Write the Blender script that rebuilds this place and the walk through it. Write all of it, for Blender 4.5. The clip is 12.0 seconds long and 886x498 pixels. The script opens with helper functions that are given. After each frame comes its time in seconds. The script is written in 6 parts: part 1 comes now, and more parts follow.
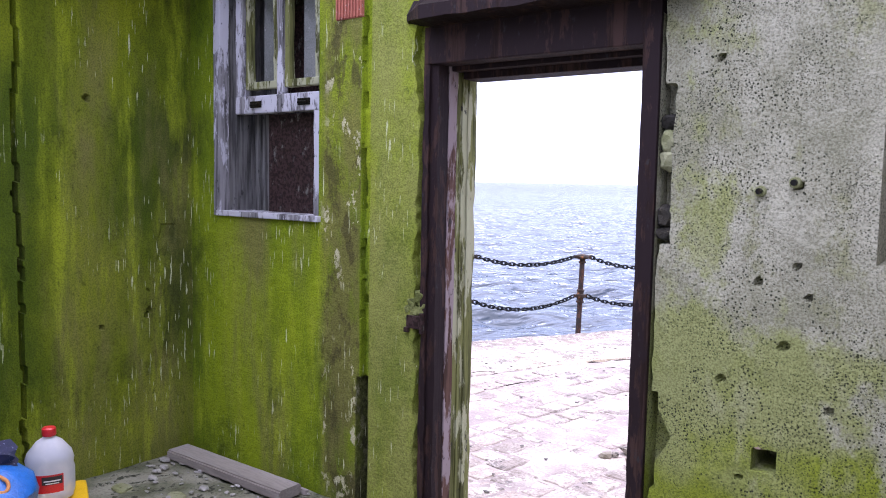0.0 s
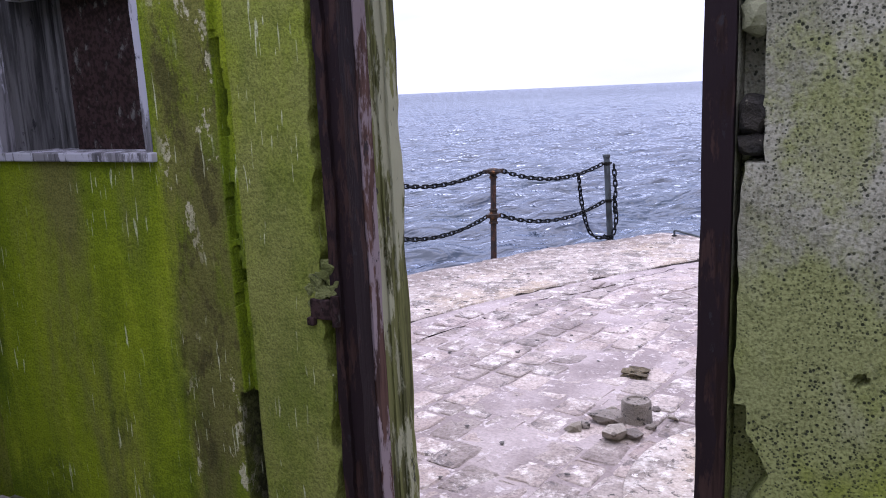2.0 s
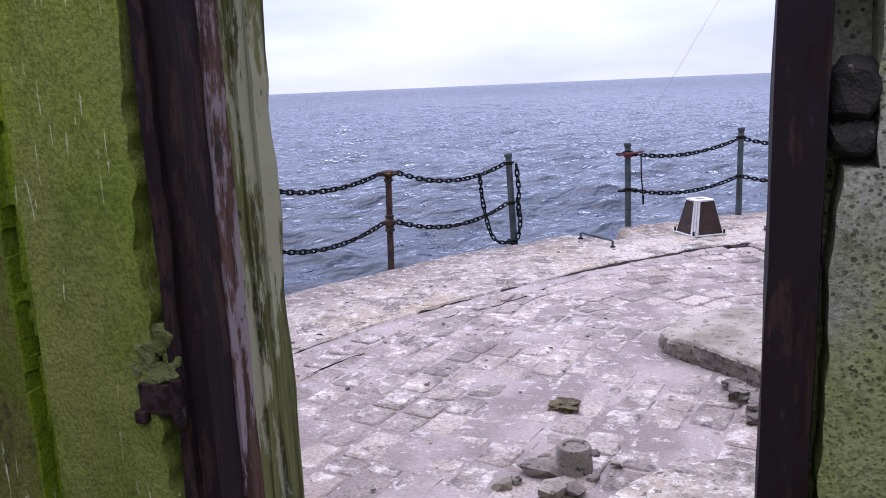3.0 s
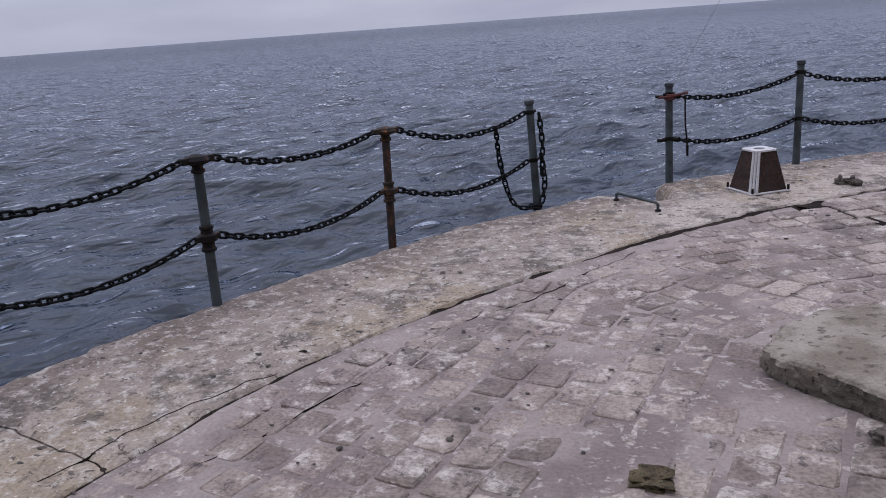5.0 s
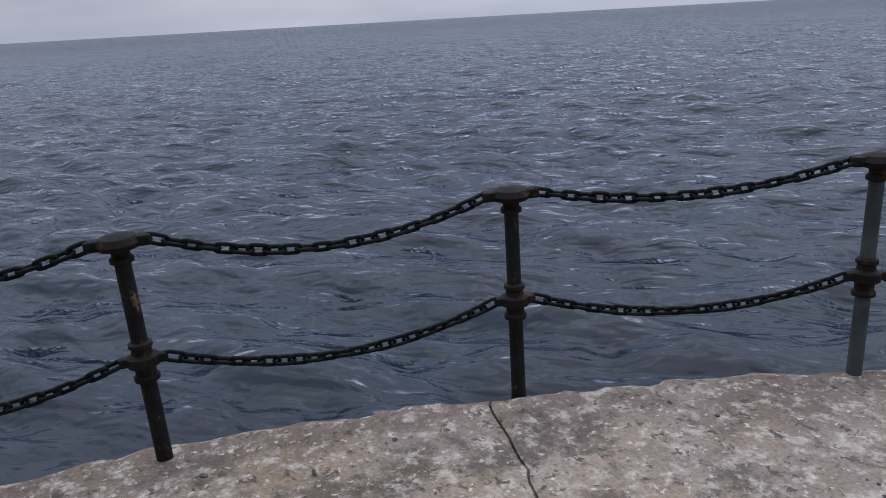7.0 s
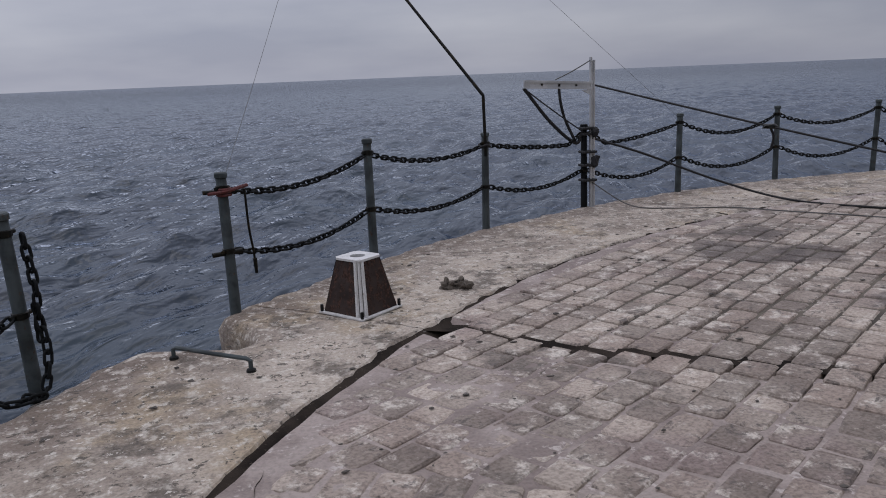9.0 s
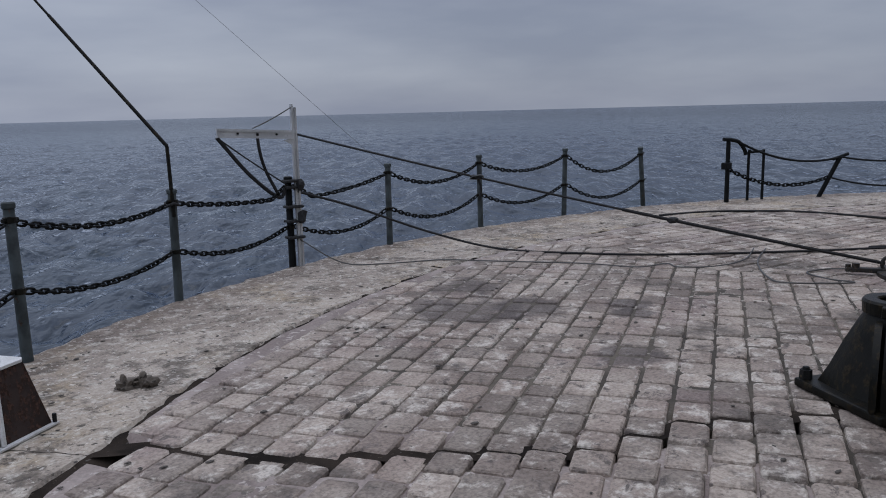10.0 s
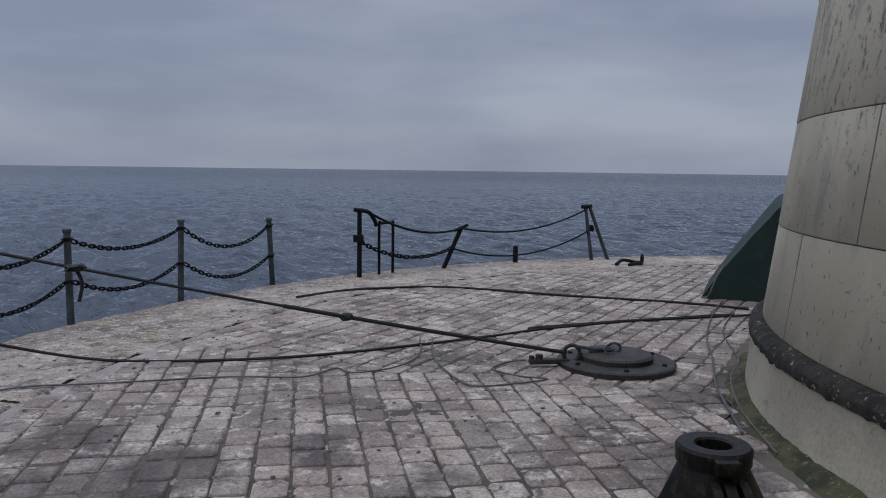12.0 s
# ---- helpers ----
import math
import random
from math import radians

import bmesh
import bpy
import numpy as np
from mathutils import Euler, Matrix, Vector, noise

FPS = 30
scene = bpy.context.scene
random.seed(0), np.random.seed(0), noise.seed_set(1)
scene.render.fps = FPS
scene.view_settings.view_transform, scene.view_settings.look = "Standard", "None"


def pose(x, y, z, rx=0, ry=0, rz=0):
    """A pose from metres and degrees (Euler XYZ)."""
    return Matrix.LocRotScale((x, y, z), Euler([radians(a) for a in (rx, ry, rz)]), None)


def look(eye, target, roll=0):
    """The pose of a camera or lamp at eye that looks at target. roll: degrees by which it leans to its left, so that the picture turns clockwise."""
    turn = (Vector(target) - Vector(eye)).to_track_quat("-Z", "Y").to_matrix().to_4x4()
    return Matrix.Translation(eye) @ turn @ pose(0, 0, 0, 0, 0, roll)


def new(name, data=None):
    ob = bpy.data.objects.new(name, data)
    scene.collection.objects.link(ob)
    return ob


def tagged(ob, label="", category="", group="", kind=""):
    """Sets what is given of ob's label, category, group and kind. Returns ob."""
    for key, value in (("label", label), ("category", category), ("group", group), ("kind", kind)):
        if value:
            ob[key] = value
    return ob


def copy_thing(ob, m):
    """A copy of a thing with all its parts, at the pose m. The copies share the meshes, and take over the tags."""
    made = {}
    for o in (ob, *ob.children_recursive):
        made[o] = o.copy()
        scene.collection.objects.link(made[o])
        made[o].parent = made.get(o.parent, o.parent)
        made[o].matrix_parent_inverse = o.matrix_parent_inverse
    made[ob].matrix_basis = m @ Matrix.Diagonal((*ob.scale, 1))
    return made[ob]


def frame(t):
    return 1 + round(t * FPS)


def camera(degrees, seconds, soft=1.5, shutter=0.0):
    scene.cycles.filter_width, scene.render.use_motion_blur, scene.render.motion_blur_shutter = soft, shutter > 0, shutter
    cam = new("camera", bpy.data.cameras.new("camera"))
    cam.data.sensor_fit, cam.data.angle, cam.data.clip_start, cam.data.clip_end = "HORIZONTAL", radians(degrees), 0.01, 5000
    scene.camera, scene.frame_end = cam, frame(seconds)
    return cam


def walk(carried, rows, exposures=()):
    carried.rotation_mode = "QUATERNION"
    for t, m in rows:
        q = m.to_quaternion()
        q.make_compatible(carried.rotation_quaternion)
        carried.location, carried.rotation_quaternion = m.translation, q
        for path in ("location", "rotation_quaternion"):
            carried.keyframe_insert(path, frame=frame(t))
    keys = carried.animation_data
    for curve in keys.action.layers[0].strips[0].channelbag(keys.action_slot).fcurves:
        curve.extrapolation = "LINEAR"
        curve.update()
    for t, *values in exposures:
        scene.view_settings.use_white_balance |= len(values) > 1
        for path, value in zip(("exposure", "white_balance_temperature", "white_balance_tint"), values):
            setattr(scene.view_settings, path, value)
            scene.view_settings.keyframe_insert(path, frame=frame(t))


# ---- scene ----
cam = camera(58.83, 12.0, soft=1.0)
PATH = [
    (0, (1.626, -2.707, 1.617), (0.404, -1.134, 1.442), 1.11),
    (0.5, (1.417, -2.474, 1.603), (0.211, -0.914, 1.270), -2.64),
    (1, (1.125, -2.261, 1.563), (0.056, -0.620, 1.155), -2.11),
    (1.5, (0.910, -2.067, 1.579), (-0.046, -0.360, 1.166), -1.56),
    (2, (0.756, -1.756, 1.578), (-0.201, -0.045, 1.184), -2.51),
    (2.5, (0.556, -1.466, 1.549), (-0.269, 0.311, 1.147), -2.66),
    (3, (0.388, -1.120, 1.529), (-0.316, 0.707, 1.122), -2.52),
    (3.2, (0.326, -0.939, 1.511), (-0.373, 0.888, 1.093), -2.56),
    (4.8, (-0.141, -0.004, 1.510), (-0.791, 1.823, 1.023), -4.08),
    (5, (-0.160, 0.073, 1.503), (-0.858, 1.864, 0.951), -4.21),
    (5.5, (-0.340, 0.376, 1.453), (-1.169, 2.098, 0.865), -4.32),
    (6, (-0.560, 0.570, 1.437), (-1.948, 1.897, 0.875), -3.75),
    (6.5, (-0.719, 0.792, 1.415), (-2.536, 1.441, 0.890), -2.96),
    (6.7, (-0.803, 0.973, 1.466), (-2.651, 1.492, 0.903), -3.71),
    (8.3, (-1.166, 2.012, 1.368), (-1.365, 3.949, 0.915), -1.12),
    (8.5, (-1.103, 2.121, 1.366), (-1.042, 4.071, 0.926), -2.24),
    (9, (-0.946, 2.479, 1.381), (-0.359, 4.341, 0.947), -2.32),
    (9.5, (-0.797, 2.836, 1.401), (0.246, 4.501, 1.027), -0.10),
    (10, (-0.547, 3.156, 1.397), (0.684, 4.693, 1.050), -1.48),
    (10.5, (-0.342, 3.528, 1.417), (1.048, 4.924, 1.073), -0.76),
    (11, (-0.151, 3.943, 1.419), (1.458, 5.089, 1.111), -0.52),
    (11.5, (0.149, 4.293, 1.425), (1.882, 5.258, 1.171), -0.06),
    (12, (0.477, 4.605, 1.442), (2.328, 5.335, 1.240), 0.76),
]
EXPOSURES = [(0.0, 2.5, 6450, 26), (0.5, 2.25, 6450, 26), (1.5, 1.8, 6400, 27), (2.5, 1.5, 6350, 27), (3.2, 1.3, 6300, 25), (4.8, 0.4, 6700, 19), (5.5, 0.35, 6750, 19),
             (6.0, 0.35, 6700, 14), (6.5, 0.42, 6700, 13), (8.3, 0.25, 7150, 15), (9.0, 0.15, 7100, 14), (9.5, 0.1, 6850, 12), (11.0, 0.08, 6550, 8), (12.0, 0.08, 6500, 10)]
walk(cam, [(t, look(eye, target, roll)) for t, eye, target, roll in PATH], EXPOSURES)

# ---- world and light: an overcast morning over open sea ----
GROUND = -0.085            # deck level; the hut floor is z = 0
CX, CY = 6.625, 0.107      # centre of the round deck and of the tower
SEA = -7.0
SUN_EL, SUN_AZ = radians(76), radians(-35)

world = bpy.data.worlds.new("overcast_sky")
scene.world = world
world.use_nodes = True
wn, wl = world.node_tree.nodes, world.node_tree.links
wn.clear()


def wnode(kind, **values):
    n = wn.new(kind)
    for k, v in values.items():
        n.inputs[k].default_value = v
    return n


sky = wn.new("ShaderNodeTexSky")
sky.sky_type, sky.sun_disc, sky.sun_elevation, sky.sun_rotation = "NISHITA", False, SUN_EL, SUN_AZ
sky_bg = wnode("ShaderNodeBackground", Strength=0.06)
wl.new(sky.outputs[0], sky_bg.inputs[0])
coord = wn.new("ShaderNodeTexCoord")
squash = wn.new("ShaderNodeMapping")
squash.inputs["Scale"].default_value = (1.0, 1.0, 4.5)
wl.new(coord.outputs["Generated"], squash.inputs[0])
cloud = wnode("ShaderNodeTexNoise", Scale=2.1, Detail=5.0, Roughness=0.5)
wl.new(squash.outputs[0], cloud.inputs["Vector"])
ramp = wn.new("ShaderNodeValToRGB")
ramp.color_ramp.elements[0].position, ramp.color_ramp.elements[0].color = 0.36, (0.237, 0.273, 0.372, 1)
ramp.color_ramp.elements[1].position, ramp.color_ramp.elements[1].color = 0.66, (0.357, 0.397, 0.49, 1)
wl.new(cloud.outputs[0], ramp.inputs[0])
split = wn.new("ShaderNodeSeparateXYZ")
wl.new(coord.outputs["Generated"], split.inputs[0])
lift = wn.new("ShaderNodeMapRange")
lift.inputs["From Min"].default_value, lift.inputs["From Max"].default_value = 0.22, 0.72
lift.inputs["To Min"].default_value, lift.inputs["To Max"].default_value = 0.95, 2.9
wl.new(split.outputs["Z"], lift.inputs["Value"])
# the veiled sun brightens its side of the cloud cover
veil = wn.new("ShaderNodeVectorMath")
veil.operation = "DOT_PRODUCT"
veil.inputs[1].default_value = (math.sin(SUN_AZ), math.cos(SUN_AZ), 0.0)
wl.new(coord.outputs["Generated"], veil.inputs[0])
glow = wn.new("ShaderNodeMapRange")
glow.interpolation_type = "SMOOTHSTEP"
glow.inputs["From Min"].default_value, glow.inputs["From Max"].default_value = 0.15, 1.0
glow.inputs["To Min"].default_value, glow.inputs["To Max"].default_value = 1.0, 1.26
wl.new(veil.outputs["Value"], glow.inputs["Value"])
cover = wn.new("ShaderNodeMath")
cover.operation = "MULTIPLY"
wl.new(lift.outputs[0], cover.inputs[0])
wl.new(glow.outputs[0], cover.inputs[1])
cloud_bg = wn.new("ShaderNodeBackground")
wl.new(ramp.outputs[0], cloud_bg.inputs[0])
wl.new(cover.outputs[0], cloud_bg.inputs[1])
blend = wnode("ShaderNodeMixShader", Fac=0.88)
wl.new(sky_bg.outputs[0], blend.inputs[1])
wl.new(cloud_bg.outputs[0], blend.inputs[2])
wout = wn.new("ShaderNodeOutputWorld")
wl.new(blend.outputs[0], wout.inputs[0])

sun = new("sun", bpy.data.lights.new("sun", "SUN"))
sun.data.energy, sun.data.angle, sun.data.color = 0.45, radians(66), (1.0, 0.97, 0.92)
sun.matrix_world = look((0, 0, 20), (-20 * math.sin(SUN_AZ) / math.tan(SUN_EL), -20 * math.cos(SUN_AZ) / math.tan(SUN_EL), 0))


# ---- materials ----
class Nodes:
    """A node material in the making: world position, noises, masks and mixes."""

    def __init__(self, name, rough=0.8, metal=0.0):
        self.m = bpy.data.materials.new(name)
        self.m.use_nodes = True
        self.n, self.l = self.m.node_tree.nodes, self.m.node_tree.links
        self.b = self.n["Principled BSDF"]
        self.b.inputs["Roughness"].default_value, self.b.inputs["Metallic"].default_value = rough, metal
        self.pos = self.n.new("ShaderNodeNewGeometry").outputs["Position"]

    def noise(self, scale, detail=4.0, stretch=(1, 1, 1), rough=0.55, distort=0.0):
        mp = self.n.new("ShaderNodeMapping")
        mp.inputs["Scale"].default_value = stretch
        self.l.new(self.pos, mp.inputs[0])
        t = self.n.new("ShaderNodeTexNoise")
        for k, v in (("Scale", scale), ("Detail", detail), ("Roughness", rough), ("Distortion", distort)):
            t.inputs[k].default_value = v
        self.l.new(mp.outputs[0], t.inputs["Vector"])
        return t.outputs[0]

    def cells(self, scale):
        t = self.n.new("ShaderNodeTexVoronoi")
        t.inputs["Scale"].default_value = scale
        self.l.new(self.pos, t.inputs["Vector"])
        return t.outputs["Distance"]

    def axis(self, which):
        s = self.n.new("ShaderNodeSeparateXYZ")
        self.l.new(self.pos, s.inputs[0])
        return s.outputs[which]

    def step(self, value, lo, hi, a=0.0, b=1.0):
        r = self.n.new("ShaderNodeMapRange")
        r.interpolation_type = "SMOOTHSTEP"
        for k, v in (("From Min", lo), ("From Max", hi), ("To Min", a), ("To Max", b)):
            r.inputs[k].default_value = v
        self.l.new(value, r.inputs["Value"])
        return r.outputs[0]

    def math(self, op, a, b):
        m = self.n.new("ShaderNodeMath")
        m.operation = op
        for i, v in enumerate((a, b)):
            if isinstance(v, (int, float)):
                m.inputs[i].default_value = v
            else:
                self.l.new(v, m.inputs[i])
        return m.outputs[0]

    def mix(self, a, b, fac, how="MIX"):
        x = self.n.new("ShaderNodeMix")
        x.data_type, x.blend_type = "RGBA", how
        for socket, v in ((x.inputs[6], a), (x.inputs[7], b)):
            if isinstance(v, tuple):
                socket.default_value = (*v, 1)
            else:
                self.l.new(v, socket)
        if isinstance(fac, (int, float)):
            x.inputs[0].default_value = fac
        else:
            self.l.new(fac, x.inputs[0])
        return x.outputs[2]

    def random(self, lo, hi):
        """A grey factor that differs from piece to piece, separate or joined."""
        a = self.n.new("ShaderNodeObjectInfo").outputs["Random"]
        b = self.n.new("ShaderNodeNewGeometry").outputs["Random Per Island"]
        s = self.math("FRACT", self.math("ADD", a, b), 0.0)
        return self.step(s, 0.0, 1.0, lo, hi)

    def bump(self, height, strength, distance):
        bp = self.n.new("ShaderNodeBump")
        bp.inputs["Strength"].default_value, bp.inputs["Distance"].default_value = strength, distance
        self.l.new(height, bp.inputs["Height"])
        old = self.b.inputs["Normal"].links
        if old:
            self.l.new(old[0].from_socket, bp.inputs["Normal"])
        self.l.new(bp.outputs[0], self.b.inputs["Normal"])

    def done(self, colour, rough=None):
        if isinstance(colour, tuple):
            self.b.inputs["Base Color"].default_value = (*colour, 1)
        else:
            self.l.new(colour, self.b.inputs["Base Color"])
        if rough is not None:
            self.l.new(rough, self.b.inputs["Roughness"])
        return self.m


def worn(name, base, other, spots, coarse=1.5, fine=25.0, rough=0.8, metal=0.0, bump=0.003, spot_at=0.6, stretch=(1, 1, 1), rand=0.0):
    """A surface that drifts between two colours, with finer spots of a third and grain in its relief."""
    k = Nodes(name, rough, metal)
    c = k.mix(base, other, k.step(k.noise(coarse, 5, stretch), 0.38, 0.62))
    f = k.noise(fine, 5, stretch, 0.65)
    c = k.mix(c, spots, k.step(f, spot_at, spot_at + 0.08))
    g = k.noise(fine * 4, 3, stretch)
    c = k.mix(c, k.mix((0.62, 0.62, 0.62), (1.0, 1.0, 1.0), k.step(g, 0.3, 0.6)), 0.5, "MULTIPLY")
    if rand:
        c = k.mix(c, k.random(1 - rand, 1.0), 1.0, "MULTIPLY")
    k.bump(f, 0.6, bump)
    k.bump(g, 0.4, bump * 0.5)
    return k.done(c)


def coping_material():
    k = Nodes("weathered_coping_concrete", 0.9)
    c = k.mix((0.275, 0.226, 0.184), (0.445, 0.380, 0.315), k.step(k.noise(1.1, 7, (1, 1, 1), 0.62), 0.38, 0.60))
    c = k.mix(c, (0.36, 0.275, 0.17), k.step(k.noise(0.9, 6, (1, 1, 1), 0.65), 0.48, 0.62, 0, 0.62))
    c = k.mix(c, (0.11, 0.09, 0.072), k.step(k.noise(2.6, 7, (1, 1, 1), 0.72), 0.50, 0.62, 0, 0.85))
    away = k.n.new("ShaderNodeVectorMath")
    away.operation = "DISTANCE"
    away.inputs[1].default_value = (CX, CY, GROUND)
    k.l.new(k.pos, away.inputs[0])
    rim = k.math("ADD", away.outputs["Value"], k.step(k.noise(2.2, 5, (1, 1, 1), 0.65), 0.3, 0.7, -0.35, 0.35))
    c = k.mix(c, (0.145, 0.108, 0.085), k.step(rim, 9.95, 10.55, 0, 0.8))
    f = k.noise(11.0, 6, (1, 1, 1), 0.7)
    c = k.mix(c, (0.58, 0.53, 0.46), k.step(f, 0.50, 0.64, 0, 0.7))
    c = k.mix(c, (0.085, 0.07, 0.055), k.step(k.noise(17.0, 6, (1, 1, 1), 0.72, 0.4), 0.57, 0.615, 0, 0.9))
    c = k.mix(c, (0.70, 0.65, 0.58), k.step(k.noise(24.0, 5, (1, 1, 1), 0.65), 0.60, 0.65, 0, 0.75))
    g = k.noise(60.0, 4, (1, 1, 1), 0.6)
    c = k.mix(c, k.mix((0.5, 0.48, 0.46), (1.15, 1.15, 1.15), k.step(g, 0.32, 0.62)), 0.5, "MULTIPLY")
    k.bump(k.noise(3.0, 6, (1, 1, 1), 0.6), 0.9, 0.04)
    k.bump(f, 1.0, 0.022)
    k.bump(g, 0.8, 0.007)
    return k.done(c)


STAINS = ((3.15, 7.55, 0.50), (3.55, 7.25, 0.34), (4.00, 6.60, 0.20), (3.16, 6.05, 0.26), (4.16, 6.80, 0.22), (3.70, 8.15, 0.40), (5.95, 5.00, 0.42), (4.60, 4.75, 0.45), (-0.40, 2.72, 0.10))


def sett_material():
    k = Nodes("worn_granite_setts", 0.85)
    c = k.mix((0.268, 0.212, 0.176), (0.394, 0.330, 0.275), k.step(k.noise(1.6, 6, (1, 1, 1), 0.62), 0.38, 0.60))
    c = k.mix(c, k.random(0.70, 1.16), 1.0, "MULTIPLY")
    c = k.mix(c, (0.26, 0.195, 0.18), k.step(k.noise(0.9, 5, (1, 1.3, 1), 0.6), 0.52, 0.68, 0, 0.6))
    c = k.mix(c, (0.10, 0.083, 0.07), k.step(k.noise(0.95, 7, (1.2, 1, 1), 0.66), 0.54, 0.66, 0, 0.8))
    f = k.noise(6.5, 7, (1, 1, 1), 0.74)
    c = k.mix(c, (0.62, 0.56, 0.49), k.step(f, 0.51, 0.64, 0, 0.8))
    c = k.mix(c, (0.11, 0.09, 0.08), k.step(k.noise(9.0, 6, (1, 1, 1), 0.74, 0.5), 0.56, 0.64, 0, 0.85))
    # old oil and rust stains on the deck
    rag = k.step(k.noise(3.5, 6, (1, 1, 1), 0.7), 0.25, 0.75, -0.42, 0.42)
    for sx, sy, sr in STAINS:
        away = k.n.new("ShaderNodeVectorMath")
        away.operation = "DISTANCE"
        away.inputs[1].default_value = (sx, sy, GROUND)
        k.l.new(k.pos, away.inputs[0])
        reach = k.math("ADD", k.math("DIVIDE", away.outputs["Value"], sr), rag)
        c = k.mix(c, (0.085, 0.068, 0.062), k.step(reach, 0.55, 1.05, 0.72, 0.0))
    g = k.noise(55.0, 4, (1, 1, 1), 0.6)
    c = k.mix(c, k.mix((0.42, 0.40, 0.39), (1.18, 1.18, 1.18), k.step(g, 0.32, 0.62)), 0.55, "MULTIPLY")
    k.bump(k.noise(6.0, 5), 0.8, 0.024)
    k.bump(f, 0.9, 0.016)
    k.bump(k.noise(24.0, 5, (1, 1, 1), 0.65), 0.8, 0.012)
    k.bump(g, 0.7, 0.006)
    return k.done(c)


def hut_wall_material(name, thin, thick, brown):
    """Concrete under algae: deep green, paler by the door, bare speckled grey beyond it."""
    k = Nodes(name, 0.9)
    k.b.inputs["Specular IOR Level"].default_value = 0.25
    x, z = k.axis("X"), k.axis("Z")
    big = k.noise(1.4, 6, (1, 1, 0.45), 0.6)
    c = k.mix(thick, thin, k.step(big, 0.34, 0.64))
    c = k.mix(c, (0.165, 0.145, 0.050), k.step(k.noise(1.5, 6, (1, 1, 0.25), 0.65), 0.50 - brown, 0.68 - brown, 0, 0.8))
    c = k.mix(c, (0.022, 0.036, 0.003), k.step(k.noise(2.3, 7, (1, 1, 0.6), 0.66), 0.50, 0.72, 0, 0.85))
    c = k.mix(c, (0.30, 0.365, 0.015), k.step(k.noise(6.0, 6, (1, 1, 0.16), 0.65), 0.50, 0.68, 0, 0.6))
    c = k.mix(c, (0.03, 0.048, 0.004), k.step(k.noise(26.0, 6, (1, 1, 0.6), 0.72), 0.57, 0.70, 0, 0.55))
    # olive strip between window and groove, with scraps of cream paint
    strip = k.math("MULTIPLY", k.step(x, -1.27, -1.2), k.step(x, -0.975, -0.985))
    c = k.mix(c, (0.150, 0.135, 0.040), k.math("MULTIPLY", strip, k.step(k.noise(5.0, 6, (1, 1, 0.4), 0.65), 0.36, 0.58, 0.1, 0.8)))
    c = k.mix(c, (0.060, 0.050, 0.016), k.math("MULTIPLY", strip, k.step(k.noise(9.0, 7, (1, 1, 0.5), 0.7), 0.50, 0.60, 0, 0.75)))
    flakes = k.math("MULTIPLY", k.step(k.noise(8.5, 7, (1, 1, 0.6), 0.7), 0.585, 0.61), k.step(k.noise(1.7, 3), 0.40, 0.55))
    c = k.mix(c, (0.46, 0.43, 0.27), k.math("MULTIPLY", strip, flakes))
    # near-black mottling in the broken foot of the groove
    groove_foot = k.math("MULTIPLY", k.math("MULTIPLY", k.step(x, -1.005, -0.985), k.step(x, -0.905, -0.895, 1.0, 0.0)), k.step(z, 0.64, 0.68, 1.0, 0.0))
    c = k.mix(c, k.mix((0.018, 0.020, 0.008), (0.075, 0.080, 0.030), k.step(k.noise(45.0, 4), 0.45, 0.65)), groove_foot)
    # paler skin beside the door
    pale = k.math("MULTIPLY", k.step(x, -0.93, -0.89), k.step(k.noise(4.0, 7, (1, 1, 0.6), 0.65), 0.3, 0.62, 0.25, 0.92))
    c = k.mix(c, (0.225, 0.238, 0.058), pale)
    # bare grey to the east of the door, green again low down
    bare = k.math("ADD", k.math("MULTIPLY", k.step(z, 0.45, 1.75), 1.0), k.step(k.noise(2.6, 7, (1, 1, 0.8), 0.7), 0.25, 0.75, -0.52, 0.52))
    bare = k.math("ADD", bare, k.step(x, 0.5, 1.6, -0.24, 0.35))
    bare = k.math("MULTIPLY", k.step(bare, 0.40, 0.75), k.step(x, 0.3, 0.45))
    grey = k.mix((0.225, 0.220, 0.145), (0.375, 0.360, 0.270), k.step(k.noise(3.0, 7, (1, 1, 0.6), 0.65), 0.35, 0.65))
    grey = k.mix(grey, (0.20, 0.205, 0.085), k.step(k.noise(5.0, 6, (1, 1, 0.8), 0.68), 0.54, 0.68, 0, 0.7))
    low = k.math("ADD", k.step(z, 0.40, 1.15, 0.85, 0.0), k.step(k.noise(2.6, 6), 0.3, 0.7, -0.3, 0.3))
    east = k.mix((0.245, 0.262, 0.100), (0.180, 0.218, 0.020), k.step(low, 0.25, 0.7))
    east = k.mix(east, (0.30, 0.30, 0.17), k.step(k.noise(4.0, 6, (1, 1, 0.5), 0.65), 0.52, 0.66, 0, 0.7))
    c = k.mix(c, east, k.step(x, 0.35, 0.5))
    c = k.mix(c, grey, bare)
    # air holes coloured near-black, thick in patches
    east_only = k.step(x, 0.4, 0.5, 0.12, 1.0)
    patch = k.step(k.noise(3.2, 6, (1, 1, 1), 0.7), 0.44, 0.56)
    speck = k.math("MULTIPLY", k.step(k.cells(76.0), 0.22, 0.30, 1.0, 0.0), patch)
    fine = k.math("MULTIPLY", k.step(k.cells(125.0), 0.24, 0.33, 1.0, 0.0), k.step(k.noise(3.7, 5), 0.40, 0.60, 0.15, 1.0))
    holes_in = k.math("MULTIPLY", k.math("MAXIMUM", speck, k.math("MULTIPLY", fine, 0.8)), east_only)
    c = k.mix(c, (0.022, 0.026, 0.014), k.math("MULTIPLY", holes_in, 0.92))
